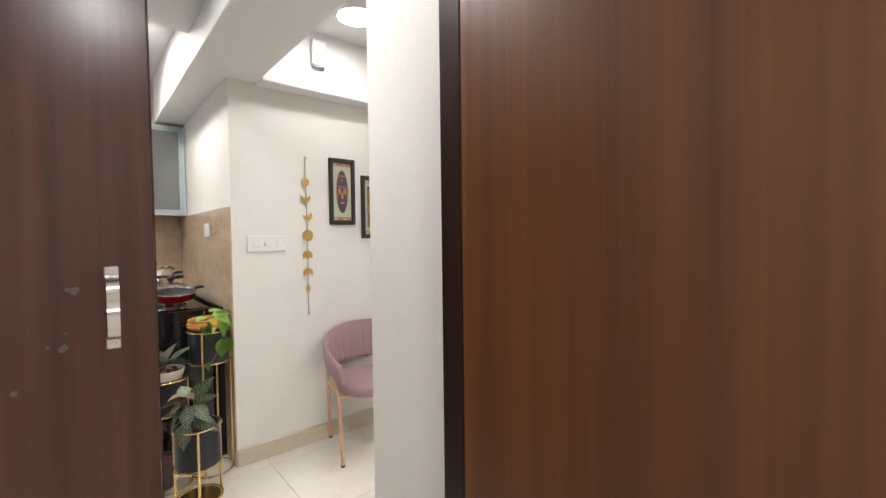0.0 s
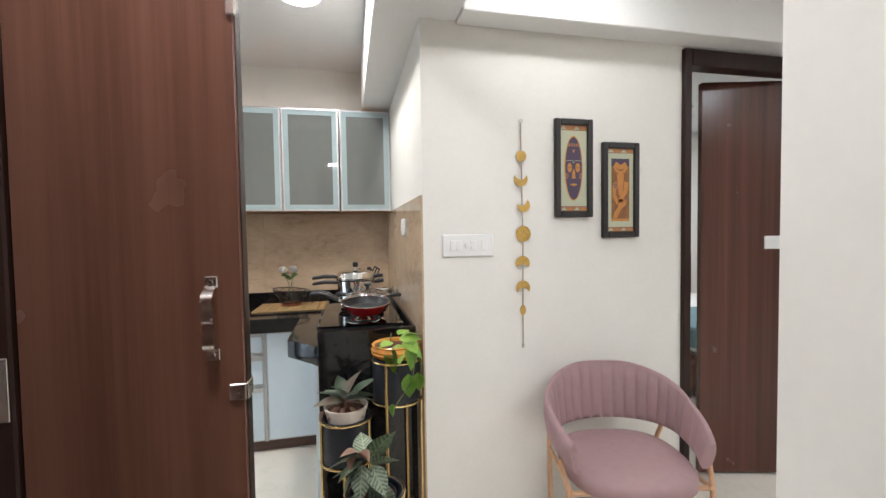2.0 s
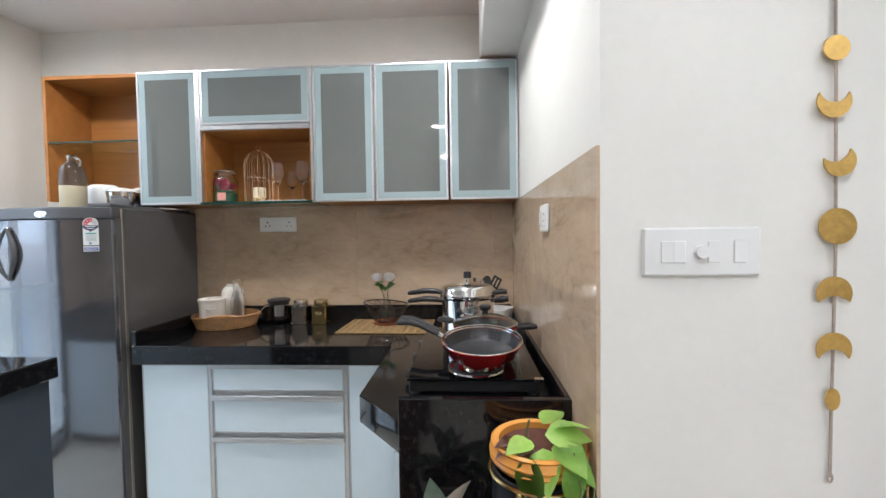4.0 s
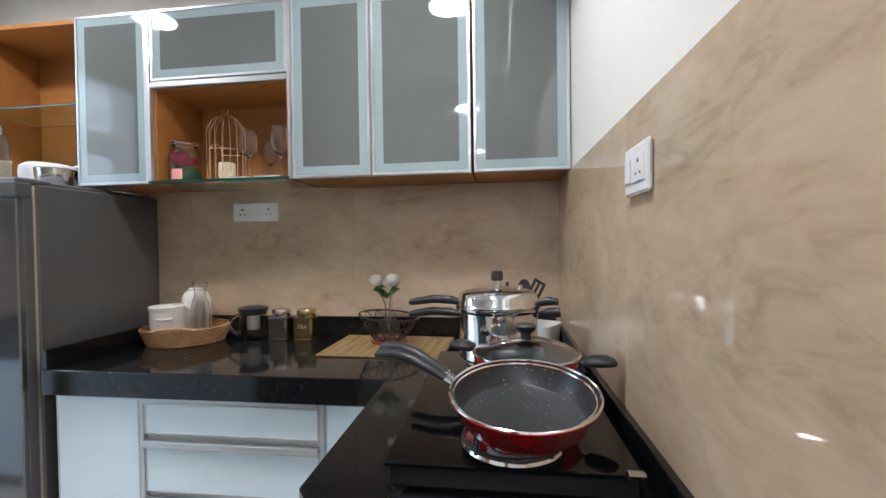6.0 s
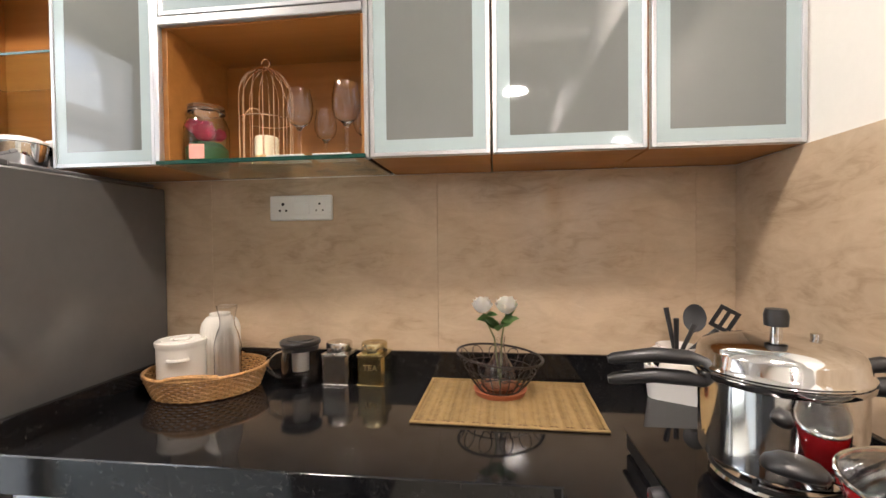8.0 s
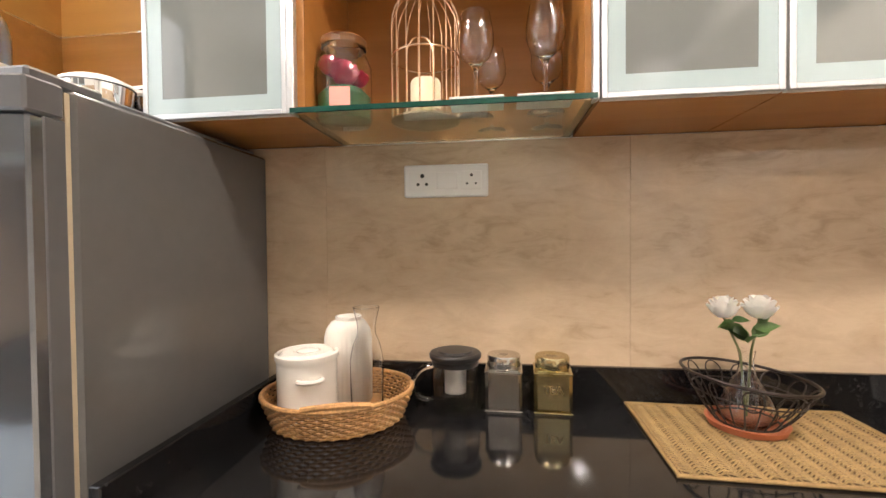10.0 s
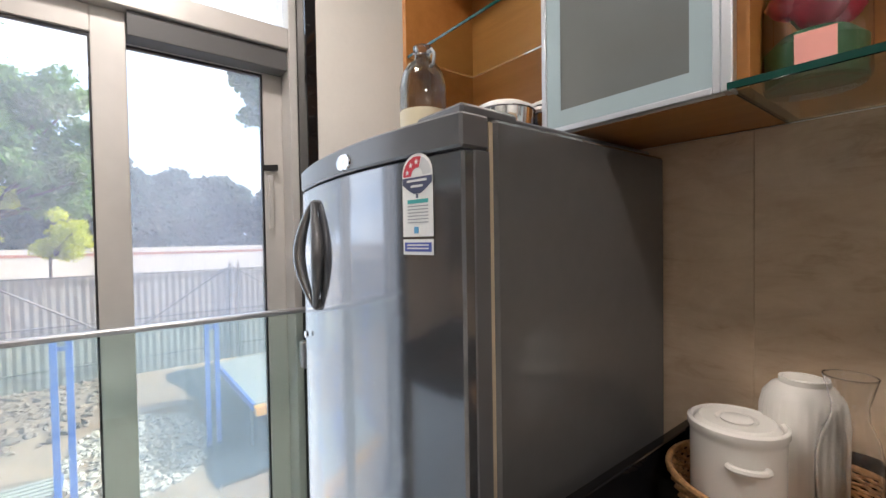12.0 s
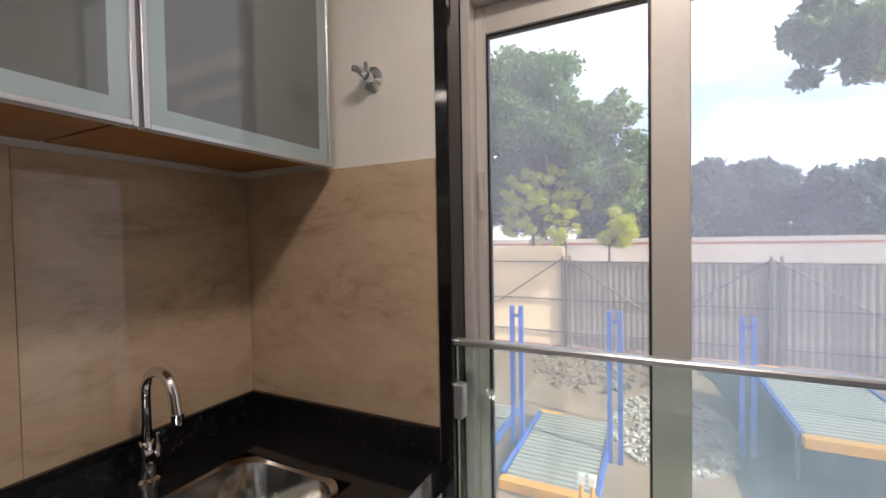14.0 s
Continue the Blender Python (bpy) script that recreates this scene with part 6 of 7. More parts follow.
for (x1, y1, z1), kind in (((-0.085, 0.02, 0.250), "stick"), ((-0.012, 0.025, 0.205), "spoon"), ((0.045, -0.01, 0.205), "turner"), ((-0.055, -0.01, 0.225), "stick")):
    part("utensil", moved(tube([(-0.055, 0, 0.10), (x1, y1, z1)], [0.005, 0.0075], 8), CA), BLACK, cd, "black nylon utensil")
    if kind == "spoon":
        part("spoon_head", moved(lathe([(0.0, -0.012), (0.024, -0.004), (0.030, 0.0), (0.022, -0.002), (0.0, -0.008)], 20), CA @ T(x1, y1, z1 + 0.02) @ Matrix.Rotation(radians(75), 4, "X") @ Matrix.Diagonal((1, 1.35, 1, 1))), BLACK, cd)
    if kind == "turner":
        part("turner_head", moved(boxes((-0.026, -0.015, -0.002, 0.002, 0, 0.06), (-0.005, 0.005, -0.002, 0.002, 0.012, 0.06), (0.015, 0.026, -0.002, 0.002, 0, 0.06), (-0.026, 0.026, -0.002, 0.002, 0.0, 0.012), (-0.026, 0.026, -0.002, 0.002, 0.055, 0.066), bevel=0.001), CA @ T(x1, y1, z1) @ Matrix.Rotation(radians(28), 4, "Y")), BLACK, cd)

# placemat
pm = thing("placemat", 0.155, 3.93, ZC, "woven straw placemat on the black worktop", "placemat")
PMR = T(0.155, 3.91, ZC + 0.001) @ Matrix.Rotation(radians(-1.5), 4, "Z")
part("backing", moved(boxes((-0.235, 0.235, -0.162, 0.162, 0.0, 0.002)), PMR), STRAW_DARK, pm)
bm = bmesh.new()
for i in range(25):
    u = -0.226 + 0.452 * i / 24
    tube([(u, -0.162, 0.0030), (u, 0.162, 0.0030)], 0.0016, 5, False, bm)
part("warp_cane", moved(bm, PMR), MAT_STRAW, pm, kind="stuff")
bm = bmesh.new()
for i in range(24):
    u0, u1 = -0.226 + 0.452 * i / 24, -0.226 + 0.452 * (i + 1) / 24
    lean = 0.011 if i % 2 else -0.011
    for j in range(32):
        v = -0.152 + 0.304 * j / 31
        tube([(u0 - 0.004, v - lean, 0.0032), ((u0 + u1) / 2, v, 0.0056), (u1 + 0.004, v + lean, 0.0032)], 0.0022, 5, False, bm, 0.7)
part("chevron_cane", moved(bm, PMR), MAT_STRAW, pm, "chevron-woven split cane", kind="stuff")
for v in (-0.165, 0.165):
    part("edge_binding", moved(tube([(-0.240, v, 0.0035), (0.240, v, 0.0035)], 0.0042, 8), PMR), MAT_STRAW, pm)
for u in (-0.236, 0.236):
    part("edge_binding", moved(tube([(u, -0.165, 0.0035), (u, 0.165, 0.0035)], 0.0042, 8), PMR), MAT_STRAW, pm)

# wire fruit bowl with vase
fb = thing("wire_bowl", 0.138, 3.966, ZC + 0.007, "dark wire fruit bowl on a terracotta saucer", "bowl")
FX, FY, FZ = 0.138, 3.966, ZC + 0.0085
part("saucer", lathe([(0.0, 0.0), (0.072, 0.0), (0.078, 0.014), (0.072, 0.014), (0.066, 0.006), (0.0, 0.006)], 40, T(FX, FY, FZ), cap=False), TERRACOTTA, fb, "terracotta saucer")
def bowl_pt(a, v):
    r = 0.060 + 0.064 * v ** 0.8
    return (FX + r * math.cos(a), FY + r * math.sin(a), FZ + 0.012 + 0.098 * v * (1 - 0.12 * math.cos(a)))
part("rim", tube([bowl_pt(2 * math.pi * i / 48, 1.0) for i in range(48)], 0.0036, 8, True), WIRE, fb)
part("foot_ring", ring(FX, FY, FZ + 0.013, 0.060, 0.0025, 40), WIRE, fb)
part("mid_ring", tube([bowl_pt(2 * math.pi * i / 48, 0.62) for i in range(48)], 0.0018, 8, True), WIRE, fb)
for k in range(24):
    a = 2 * math.pi * k / 24
    part("rib", tube([bowl_pt(a, v) for v in (0, 0.2, 0.4, 0.6)], 0.0015, 6), WIRE, fb)
for k in range(12):
    a = 2 * math.pi * (k + 0.25) / 12
    part("loop", tube([bowl_pt(a + 0.17 * math.cos(b), 0.72 + 0.24 * math.sin(b)) for b in [2 * math.pi * i / 14 for i in range(14)]], 0.0015, 6, True), WIRE, fb)
vs = thing("flower_vase", FX, FY, FZ + 0.006, "small clear glass vase holding two white roses", "vase")
VM = T(FX, FY, FZ + 0.0065)
part("glass", lathe([(0.0, 0.0), (0.040, 0.0), (0.054, 0.016), (0.056, 0.036), (0.042, 0.068), (0.018, 0.105), (0.013, 0.135), (0.017, 0.158), (0.0155, 0.158), (0.0115, 0.135), (0.0165, 0.105), (0.040, 0.067), (0.053, 0.036), (0.051, 0.018), (0.038, 0.004), (0.0, 0.004)], 40, VM, cap=False), CLEAR, vs, smooth=60)
def rose(x, y, z, r):
    bm = bmesh.new()
    rr = random.Random(int(x * 1000))
    for lay, (n, rad, hh) in enumerate(((3, 0.35, 1.05), (5, 0.62, 1.0), (6, 0.9, 0.85), (7, 1.05, 0.6))):
        for k in range(n):
            a0 = 2 * math.pi * k / n + lay * 0.5
            rows = []
            for j in range(5):
                v = j / 4
                w = 0.75 * math.sin(math.pi * (0.25 + 0.55 * v)) * 2 * math.pi / n
                rj = r * rad * (0.35 + 0.65 * v ** 0.6) * (1 + 0.08 * rr.random())
                zz = r * (hh * 1.5 * v - 0.6) + r * 0.1 * rr.random()
                rows.append([bm.verts.new((x + rj * math.cos(a0 + w * (q - 1.5) / 1.5), y + rj * math.sin(a0 + w * (q - 1.5) / 1.5), z + zz - (0.12 * r if q in (0, 3) and j == 4 else 0))) for q in range(4)])
            for a, b in zip(rows, rows[1:]):
                for q in range(3):
                    bm.faces.new((a[q], a[q + 1], b[q + 1], b[q]))
    bmesh.ops.solidify(bm, geom=bm.faces[:], thickness=0.0005)
    return bm
RX = ((FX - 0.050, FY - 0.005, 1.106, 0.029), (FX + 0.020, FY - 0.01, 1.107, 0.031))
for rx, ry, rz, r in RX:
    part("rose", rose(rx, ry, rz, r), BLOSSOM, vs, "white silk rose", smooth=60)
    part("stem", tube([(FX, FY, FZ + 0.02), (FX + (rx - FX) * 0.3, FY - 0.005, FZ + 0.16), (rx, ry, rz - r * 0.5)], 0.0025, 6), STEM, vs)
leaf_set(vs, [(LEAF_SPRIG, (0.055, 0.030, 0.3, 0.3))], [(0, (FX + dx, FY - 0.012, z), turn, lift, roll, size) for dx, z, turn, lift, roll, size in (
    (-0.030, 1.080, 170, -10, 55, 0.7), (-0.010, 1.062, 165, 15, 60, 0.9), (0.000, 1.045, 185, 35, -60, 1.0), (0.004, 1.050, -5, 40, 60, 1.0), (0.008, 1.066, -20, 20, 55, 0.9), (-0.004, 1.035, -80, 50, 10, 1.0), (-0.036, 1.085, -30, 10, 50, 0.6), (0.016, 1.082, 10, 35, 65, 0.7), (-0.012, 1.040, 200, 60, 40, 0.9))])

# rattan tray with jars
bs = thing("rattan_tray", -0.845, 3.965, ZC, "oval woven rattan tray", "tray")
BX, BY = -0.765, 3.934
BA = T(BX, BY, ZC) @ Matrix.Rotation(radians(18), 4, "Z") @ Matrix.Diagonal((0.915, 0.89, 1, 1))
part("bottom", moved(lathe([(0.0, 0.002), (1.0, 0.002), (1.0, 0.008), (0.0, 0.008)], 40, Matrix.Diagonal((0.160, 0.138, 1, 1)), cap=False), BA), RATTAN, bs)
rowsn = 10
bm = bmesh.new()
for j in range(rowsn):
    v = j / (rowsn - 1)
    rx, ry, z = 0.160 + 0.026 * v, 0.138 + 0.024 * v, 0.005 + 0.062 * v
    n = 66
    tube([((rx + 0.0036 * (1 if (k + j) % 2 else -1)) * math.cos(2 * math.pi * k / n), (ry + 0.0036 * (1 if (k + j) % 2 else -1)) * math.sin(2 * math.pi * k / n), z) for k in range(n)], 0.0040, 6, True, bm, 0.85)
part("woven_side", moved(bm, BA), RATTAN, bs, "woven cane side", kind="stuff")
part("rim", moved(ring(0, 0, 0.070, 0.187, 0.0058, 60, 0.163), BA), RATTAN, bs)
for s in (-1, 1):
    part("grip", moved(tube([(0.187 * math.cos(a), 0.163 * math.sin(a), 0.072 + 0.010 * math.cos((a - radians(90 * s)) * 3.4)) for a in [radians(90 * s - 24 + 4.8 * i) for i in range(11)]], 0.007, 8), BA), RATTAN, bs)
JZ = ZC + 0.009
jr = thing("ceramic_jar", -0.830, 3.905, JZ, "white ceramic lidded jar with ear handles on the tray", "jar")
JM = T(-0.830, 3.905, JZ) @ Matrix.Diagonal((1.03, 1.03, 1.04, 1))
part("body", lathe([(0.0, 0.0), (0.058, 0.0), (0.064, 0.006), (0.065, 0.125), (0.066, 0.132), (0.0685, 0.136), (0.0685, 0.146), (0.064, 0.149), (0.060, 0.146), (0.059, 0.140), (0.0, 0.140)], 48, JM, cap=False), CERAMIC, jr, smooth=40)
part("lid", lathe([(0.058, 0.142), (0.052, 0.150), (0.030, 0.150), (0.026, 0.146), (0.0, 0.146)], 40, JM, cap=False), CERAMIC, jr)
part("lid_grip", moved(lathe([(0.022, 0.147), (0.023, 0.150), (0.018, 0.153), (0.0, 0.153)], 24, cap=False), JM), CERAMIC, jr)
for a in (-60, 120):
    ca, sa = math.cos(radians(a)), math.sin(radians(a))
    part("ear", moved(tube([(0.062 * ca - s * sa, 0.062 * sa + s * ca, 0.100 + h) for s, h in ((-0.025, 0),)] + [((0.062 + 0.016 * math.sin(q)) * ca - (-0.025 * math.cos(q)) * sa, (0.062 + 0.016 * math.sin(q)) * sa + (-0.025 * math.cos(q)) * ca, 0.100) for q in [math.pi * i / 8 for i in range(1, 8)]] + [(0.062 * ca - 0.025 * sa, 0.062 * sa + 0.025 * ca, 0.100)], 0.0055, 8), JM), CERAMIC, jr)
bt = thing("ceramic_bottle", -0.764, 3.998, JZ, "ribbed white ceramic bottle vase", "bottle")
bm = bmesh.new()
prof = [(0.0, 0.0), (0.050, 0.0), (0.057, 0.008), (0.058, 0.168), (0.054, 0.190), (0.042, 0.206), (0.032, 0.211), (0.032, 0.220), (0.028, 0.220), (0.027, 0.207), (0.0, 0.20)]
seg = 96
rings_ = []
for r, z in prof:
    rib = 0.0012 if 0.005 < z < 0.18 and r > 0.05 else 0.0
    rings_.append([bm.verts.new((-0.764 + (r + rib * (i % 3 - 1)) * math.cos(2 * math.pi * i / seg), 3.998 + (r + rib * (i % 3 - 1)) * math.sin(2 * math.pi * i / seg), JZ + z)) for i in range(seg)])
for a, b in zip(rings_, rings_[1:]):
    for i in range(seg):
        bm.faces.new((a[i], a[(i + 1) % seg], b[(i + 1) % seg], b[i]))
bmesh.ops.remove_doubles(bm, verts=bm.verts, dist=1e-6)
part("body", bm, CERAMIC, bt, smooth=50)
gb = thing("glass_bottle", -0.698, 3.935, JZ, "clear glass carafe with a flared neck on the tray", "bottle")
part("glass", lathe([(0.0, 0.0), (0.034, 0.0), (0.038, 0.006), (0.039, 0.13), (0.032, 0.165), (0.022, 0.190), (0.021, 0.210), (0.031, 0.252), (0.0295, 0.252), (0.0195, 0.210), (0.0205, 0.190), (0.0305, 0.164), (0.0375, 0.13), (0.0365, 0.010), (0.032, 0.005), (0.0, 0.005)], 40, T(-0.698, 3.935, JZ), cap=False), CLEAR, gb, smooth=60)
part("lip", ring(-0.698, 3.935, JZ + 0.252, 0.0303, 0.0012, 40), CLEAR, gb, "rounded clear glass lip")

# glass teapot
tpz = ZC
tp = thing("glass_teapot", -0.515, 4.01, tpz, "glass teapot with black lid and strainer", "teapot")
TM = T(-0.498, 4.012, tpz)
SMOKE = glass("smoky_glass", (0.93, 0.93, 0.94))
part("body", lathe([(0.0, 0.001), (0.054, 0.001), (0.061, 0.012), (0.060, 0.085), (0.055, 0.110), (0.054, 0.128), (0.0525, 0.128), (0.0535, 0.110), (0.0585, 0.085), (0.0585, 0.014), (0.052, 0.004), (0.0, 0.004)], 44, TM, cap=False), SMOKE, tp, smooth=60)
part("strainer", lathe([(0.0, 0.044), (0.026, 0.044), (0.027, 0.118), (0.025, 0.118), (0.024, 0.046), (0.0, 0.046)], 32, TM, cap=False), plain("steel_mesh", (0.80, 0.78, 0.74), 0.45, 0.5, vary=0.2, scale=400), tp, "steel mesh strainer")
part("lid", lathe([(0.0, 0.124), (0.058, 0.124), (0.063, 0.129), (0.064, 0.138), (0.060, 0.142), (0.044, 0.143), (0.042, 0.147), (0.0, 0.148)], 40, TM, cap=False), BLACK, tp)
part("collar", lathe([(0.0565, 0.112), (0.0575, 0.124)], 40, TM, cap=False), BLACK, tp)
part("handle", tube([(-0.552 - 0.050 * math.sin(math.pi * q / 14) ** 0.55, 4.000 - 0.010 * math.sin(math.pi * q / 14), tpz + 0.110 - 0.088 * q / 14) for q in range(15)], 0.0065, 10), CLEAR, tp, smooth=60)


def canister(x, y, w, h, body, cap, label, ang=0.0, words=""):
    t = thing("canister", x, y, ZC, label, "canister", "canisters")
    M = T(x, y, ZC) @ Matrix.Rotation(radians(ang), 4, "Z")
    part("body", moved(boxes((-w / 2, w / 2, -w / 2, w / 2, 0.002, h), bevel=0.008), M), body, t)
    for z0 in (0.0, h - 0.006):
        part("seam", moved(boxes((-w / 2 - 0.001, w / 2 + 0.001, -w / 2 - 0.001, w / 2 + 0.001, z0, z0 + 0.004), bevel=0.001), M), body, t)
    part("lid", lathe([(0.040, h), (0.0415, h + 0.003), (0.0415, h + 0.027), (0.039, h + 0.031), (0.010, h + 0.033), (0.008, h + 0.032), (0.0, h + 0.032)], 36, M, cap=False), cap, t)
    if words:
        cu = bpy.data.curves.new("words", "FONT")
        cu.body, cu.size, cu.extrude, cu.align_x = words, 0.026, 0.0004, "CENTER"
        tmp = bpy.data.objects.new("words", cu)
        scene.collection.objects.link(tmp)
        me = bpy.data.meshes.new_from_object(tmp.evaluated_get(bpy.context.evaluated_depsgraph_get()))
        bpy.data.objects.remove(tmp)
        me.name = "lettering"
        me.materials.append(plain("lettering", (0.60, 0.50, 0.29), 0.32, 1.0))
        o = new("lettering", me)
        o.parent = t
        o.matrix_basis = T(-x + x, 0, 0) @ Matrix.Rotation(radians(ang), 4, "Z") @ T(0, -w / 2 - 0.0006, h * 0.5) @ Matrix.Rotation(radians(90), 4, "X")
    return t


SILVER_TIN = plain("brushed_tin", (0.56, 0.54, 0.52), 0.17, 1.0, vary=0.08, scale=60)
GOLD_TIN = plain("brass_tin", (0.56, 0.475, 0.26), 0.19, 1.0, vary=0.08, scale=60)
canister(-0.380, 4.043, 0.088, 0.100, SILVER_TIN, plain("tin_lid", (0.66, 0.63, 0.60), 0.2, 1.0, vary=0.05), "square brushed steel canister with round lid", -2)
canister(-0.262, 4.043, 0.088, 0.100, GOLD_TIN, plain("brass_lid", (0.60, 0.51, 0.30), 0.24, 1.0), "square brass coloured tea canister with round lid", -3, "TEA")

# ---- niche shelf ----
NZ = ZB + 0.0102
jar = thing("glass_jar", -0.735, 3.912, NZ, "clear glass jar filled with red and green dried flowers", "jar")
JJ = T(-0.735, 3.912, NZ)
part("glass", lathe([(0.0, 0.0), (0.056, 0.0), (0.062, 0.008), (0.062, 0.115), (0.052, 0.140), (0.046, 0.148), (0.048, 0.168), (0.0465, 0.168), (0.0445, 0.148), (0.0505, 0.139), (0.0600, 0.114), (0.0600, 0.010), (0.054, 0.004), (0.0, 0.004)], 44, JJ, cap=False), CLEAR, jar, smooth=60)
part("lid", lathe([(0.049, 0.158), (0.051, 0.160), (0.051, 0.176), (0.047, 0.180), (0.0, 0.180)], 40, JJ, cap=False), CLEAR, jar)
PETAL = plain("crimson_petal", (0.80, 0.05, 0.13), 0.6)
MOSS = plain("green_filling", (0.05, 0.20, 0.08), 0.8, vary=0.3, relief=0.8)
for k, (dx, dy, dz, r) in enumerate(((0.010, -0.026, 0.088, 0.031), (-0.026, -0.018, 0.112, 0.026), (0.03, 0.01, 0.09, 0.022), (-0.01, 0.025, 0.10, 0.022), (0.0, 0.0, 0.118, 0.018))):
    part("flower", rose(-0.735 + dx, 3.912 + dy, NZ + dz, r), PETAL if k != 3 else plain("cream_petal", (0.62, 0.48, 0.30), 0.6), jar, smooth=60)
part("filling", lathe([(0.0, 0.006), (0.056, 0.008), (0.058, 0.05), (0.04, 0.068), (0.0, 0.072)], 32, JJ, cap=False), MOSS, jar)
part("tag", moved(boxes((-0.022, 0.022, -0.001, 0.001, 0.0, 0.042)), T(-0.722, 3.8475, NZ + 0.012) @ Matrix.Rotation(radians(6), 4, "Z")), plain("pink_paper", (0.75, 0.33, 0.28), 0.7), jar, "pink paper tag")

cg = thing("birdcage_lantern", -0.551, 3.925, NZ, "copper wire birdcage candle holder", "candle holder")
GX, GY, GR = -0.551, 3.925, 0.075
part("base_ring", ring(GX, GY, NZ + 0.003, GR, 0.003, 40), ROSEGOLD, cg)
part("floor_plate", lathe([(0.0, 0.001), (GR, 0.001), (GR, 0.003), (0.0, 0.003)], 36, T(GX, GY, NZ), cap=False), ROSEGOLD, cg)
part("hoop", ring(GX, GY, NZ + 0.132, GR, 0.0024, 40), ROSEGOLD, cg)
for k in range(16):
    a = 2 * math.pi * k / 16
    part("bar", tube([(GX + GR * math.cos(a), GY + GR * math.sin(a), NZ + z) for z in (0.003, 0.06, 0.12, 0.200)] + [(GX + GR * math.cos(q) * math.cos(a), GY + GR * math.cos(q) * math.sin(a), NZ + 0.200 + 0.088 * math.sin(q)) for q in [radians(14 * i) for i in range(1, 7)]], 0.0017, 6), ROSEGOLD, cg)
part("crown", lathe([(0.012, 0.286), (0.013, 0.289), (0.0, 0.291)], 16, T(GX, GY, NZ), cap=False), ROSEGOLD, cg)
part("hang_loop", tube([(GX + 0.013 * math.cos(a), GY, NZ + 0.304 + 0.014 * math.sin(a)) for a in [2 * math.pi * i / 18 for i in range(18)]], 0.0018, 6, True), ROSEGOLD, cg)
part("door_arch", tube([(GX - 0.028, GY - 0.0695, NZ + 0.004), (GX - 0.028, GY - 0.0695, NZ + 0.115)] + [(GX - 0.028 * math.cos(q), GY - 0.0715, NZ + 0.115 + 0.035 * math.sin(q)) for q in [radians(30 * i) for i in range(1, 6)]] + [(GX + 0.028, GY - 0.0695, NZ + 0.115), (GX + 0.028, GY - 0.0695, NZ + 0.004)], 0.0019, 6), ROSEGOLD, cg)
cn = thing("candle", GX, GY, NZ + 0.003, "cream pillar candle in the birdcage holder", "candle")
part("wax", lathe([(0.0, 0.003), (0.033, 0.003), (0.034, 0.006), (0.034, 0.078), (0.031, 0.084), (0.0, 0.080)], 32, T(GX, GY, NZ), cap=False), WAX, cn)
part("band", lathe([(0.0345, 0.006), (0.0348, 0.024), (0.0345, 0.026)], 32, T(GX, GY, NZ), cap=False), GOLD, cn)
part("wick", tube([(GX, GY, NZ + 0.08), (GX + 0.001, GY, NZ + 0.094)], 0.0012, 6), BLACK, cn)


def wine_glass(x, y, s):
    t = thing("wine_glass", x, y, NZ, "clear stemmed wine glass on the glass shelf", "wine glass", "wine glasses")
    part("glass", lathe([(r * s, z * s) for r, z in ((0.0, 0.0), (0.036, 0.0), (0.036, 0.002), (0.008, 0.008), (0.0045, 0.018), (0.0040, 0.085), (0.010, 0.097), (0.028, 0.112), (0.037, 0.135), (0.037, 0.160), (0.030, 0.200), (0.029, 0.200), (0.0358, 0.160), (0.0358, 0.135), (0.027, 0.113), (0.009, 0.099), (0.0, 0.098))], 36, T(x, y, NZ), cap=False), CLEAR, t, smooth=60)


wine_glass(-0.438, 3.905, 1.06)
wine_glass(-0.405, 4.02, 0.92)
wine_glass(-0.292, 3.895, 1.09)
wine_glass(-0.275, 4.02, 1.0)
for _x in (-0.43, -0.30):
    single("coaster", boxes((_x - 0.055, _x + 0.05, 3.80, 3.86, NZ, NZ + 0.004), bevel=0.001), PLASTIC, "small white card at the shelf edge", "card", "shelf cards")

# ---- on the fridge ----
RZ = 1.506
bo = thing("glass_flask", -1.415, 3.69, RZ, "grey glass flask with cream lower half on the fridge", "bottle")
BM = T(-1.415, 3.70, RZ) @ Matrix.Diagonal((1, 1, 1.13, 1))
part("base", lathe([(0.0, 0.0), (0.054, 0.0), (0.056, 0.003), (0.056, 0.098)], 44, BM, cap=False), plain("cream_glaze", (0.62, 0.56, 0.40), 0.35), bo, "cream glazed base")
part("glass", lathe([(0.056, 0.098), (0.056, 0.150), (0.050, 0.178), (0.036, 0.198), (0.020, 0.208), (0.018, 0.222), (0.023, 0.226), (0.023, 0.236), (0.017, 0.238), (0.015, 0.222), (0.017, 0.206), (0.034, 0.195), (0.048, 0.176), (0.054, 0.150), (0.054, 0.100)], 44, BM, cap=False), glass("grey_glass", (0.62, 0.66, 0.68)), bo, "grey glass top", smooth=60)
part("ear", tube([(-1.393, 3.70, RZ + 0.249), (-1.378, 3.70, RZ + 0.251), (-1.368, 3.70, RZ + 0.238), (-1.372, 3.70, RZ + 0.217), (-1.384, 3.70, RZ + 0.212)], 0.004, 8), plain("grey_ceramic", (0.35, 0.37, 0.38), 0.3), bo)


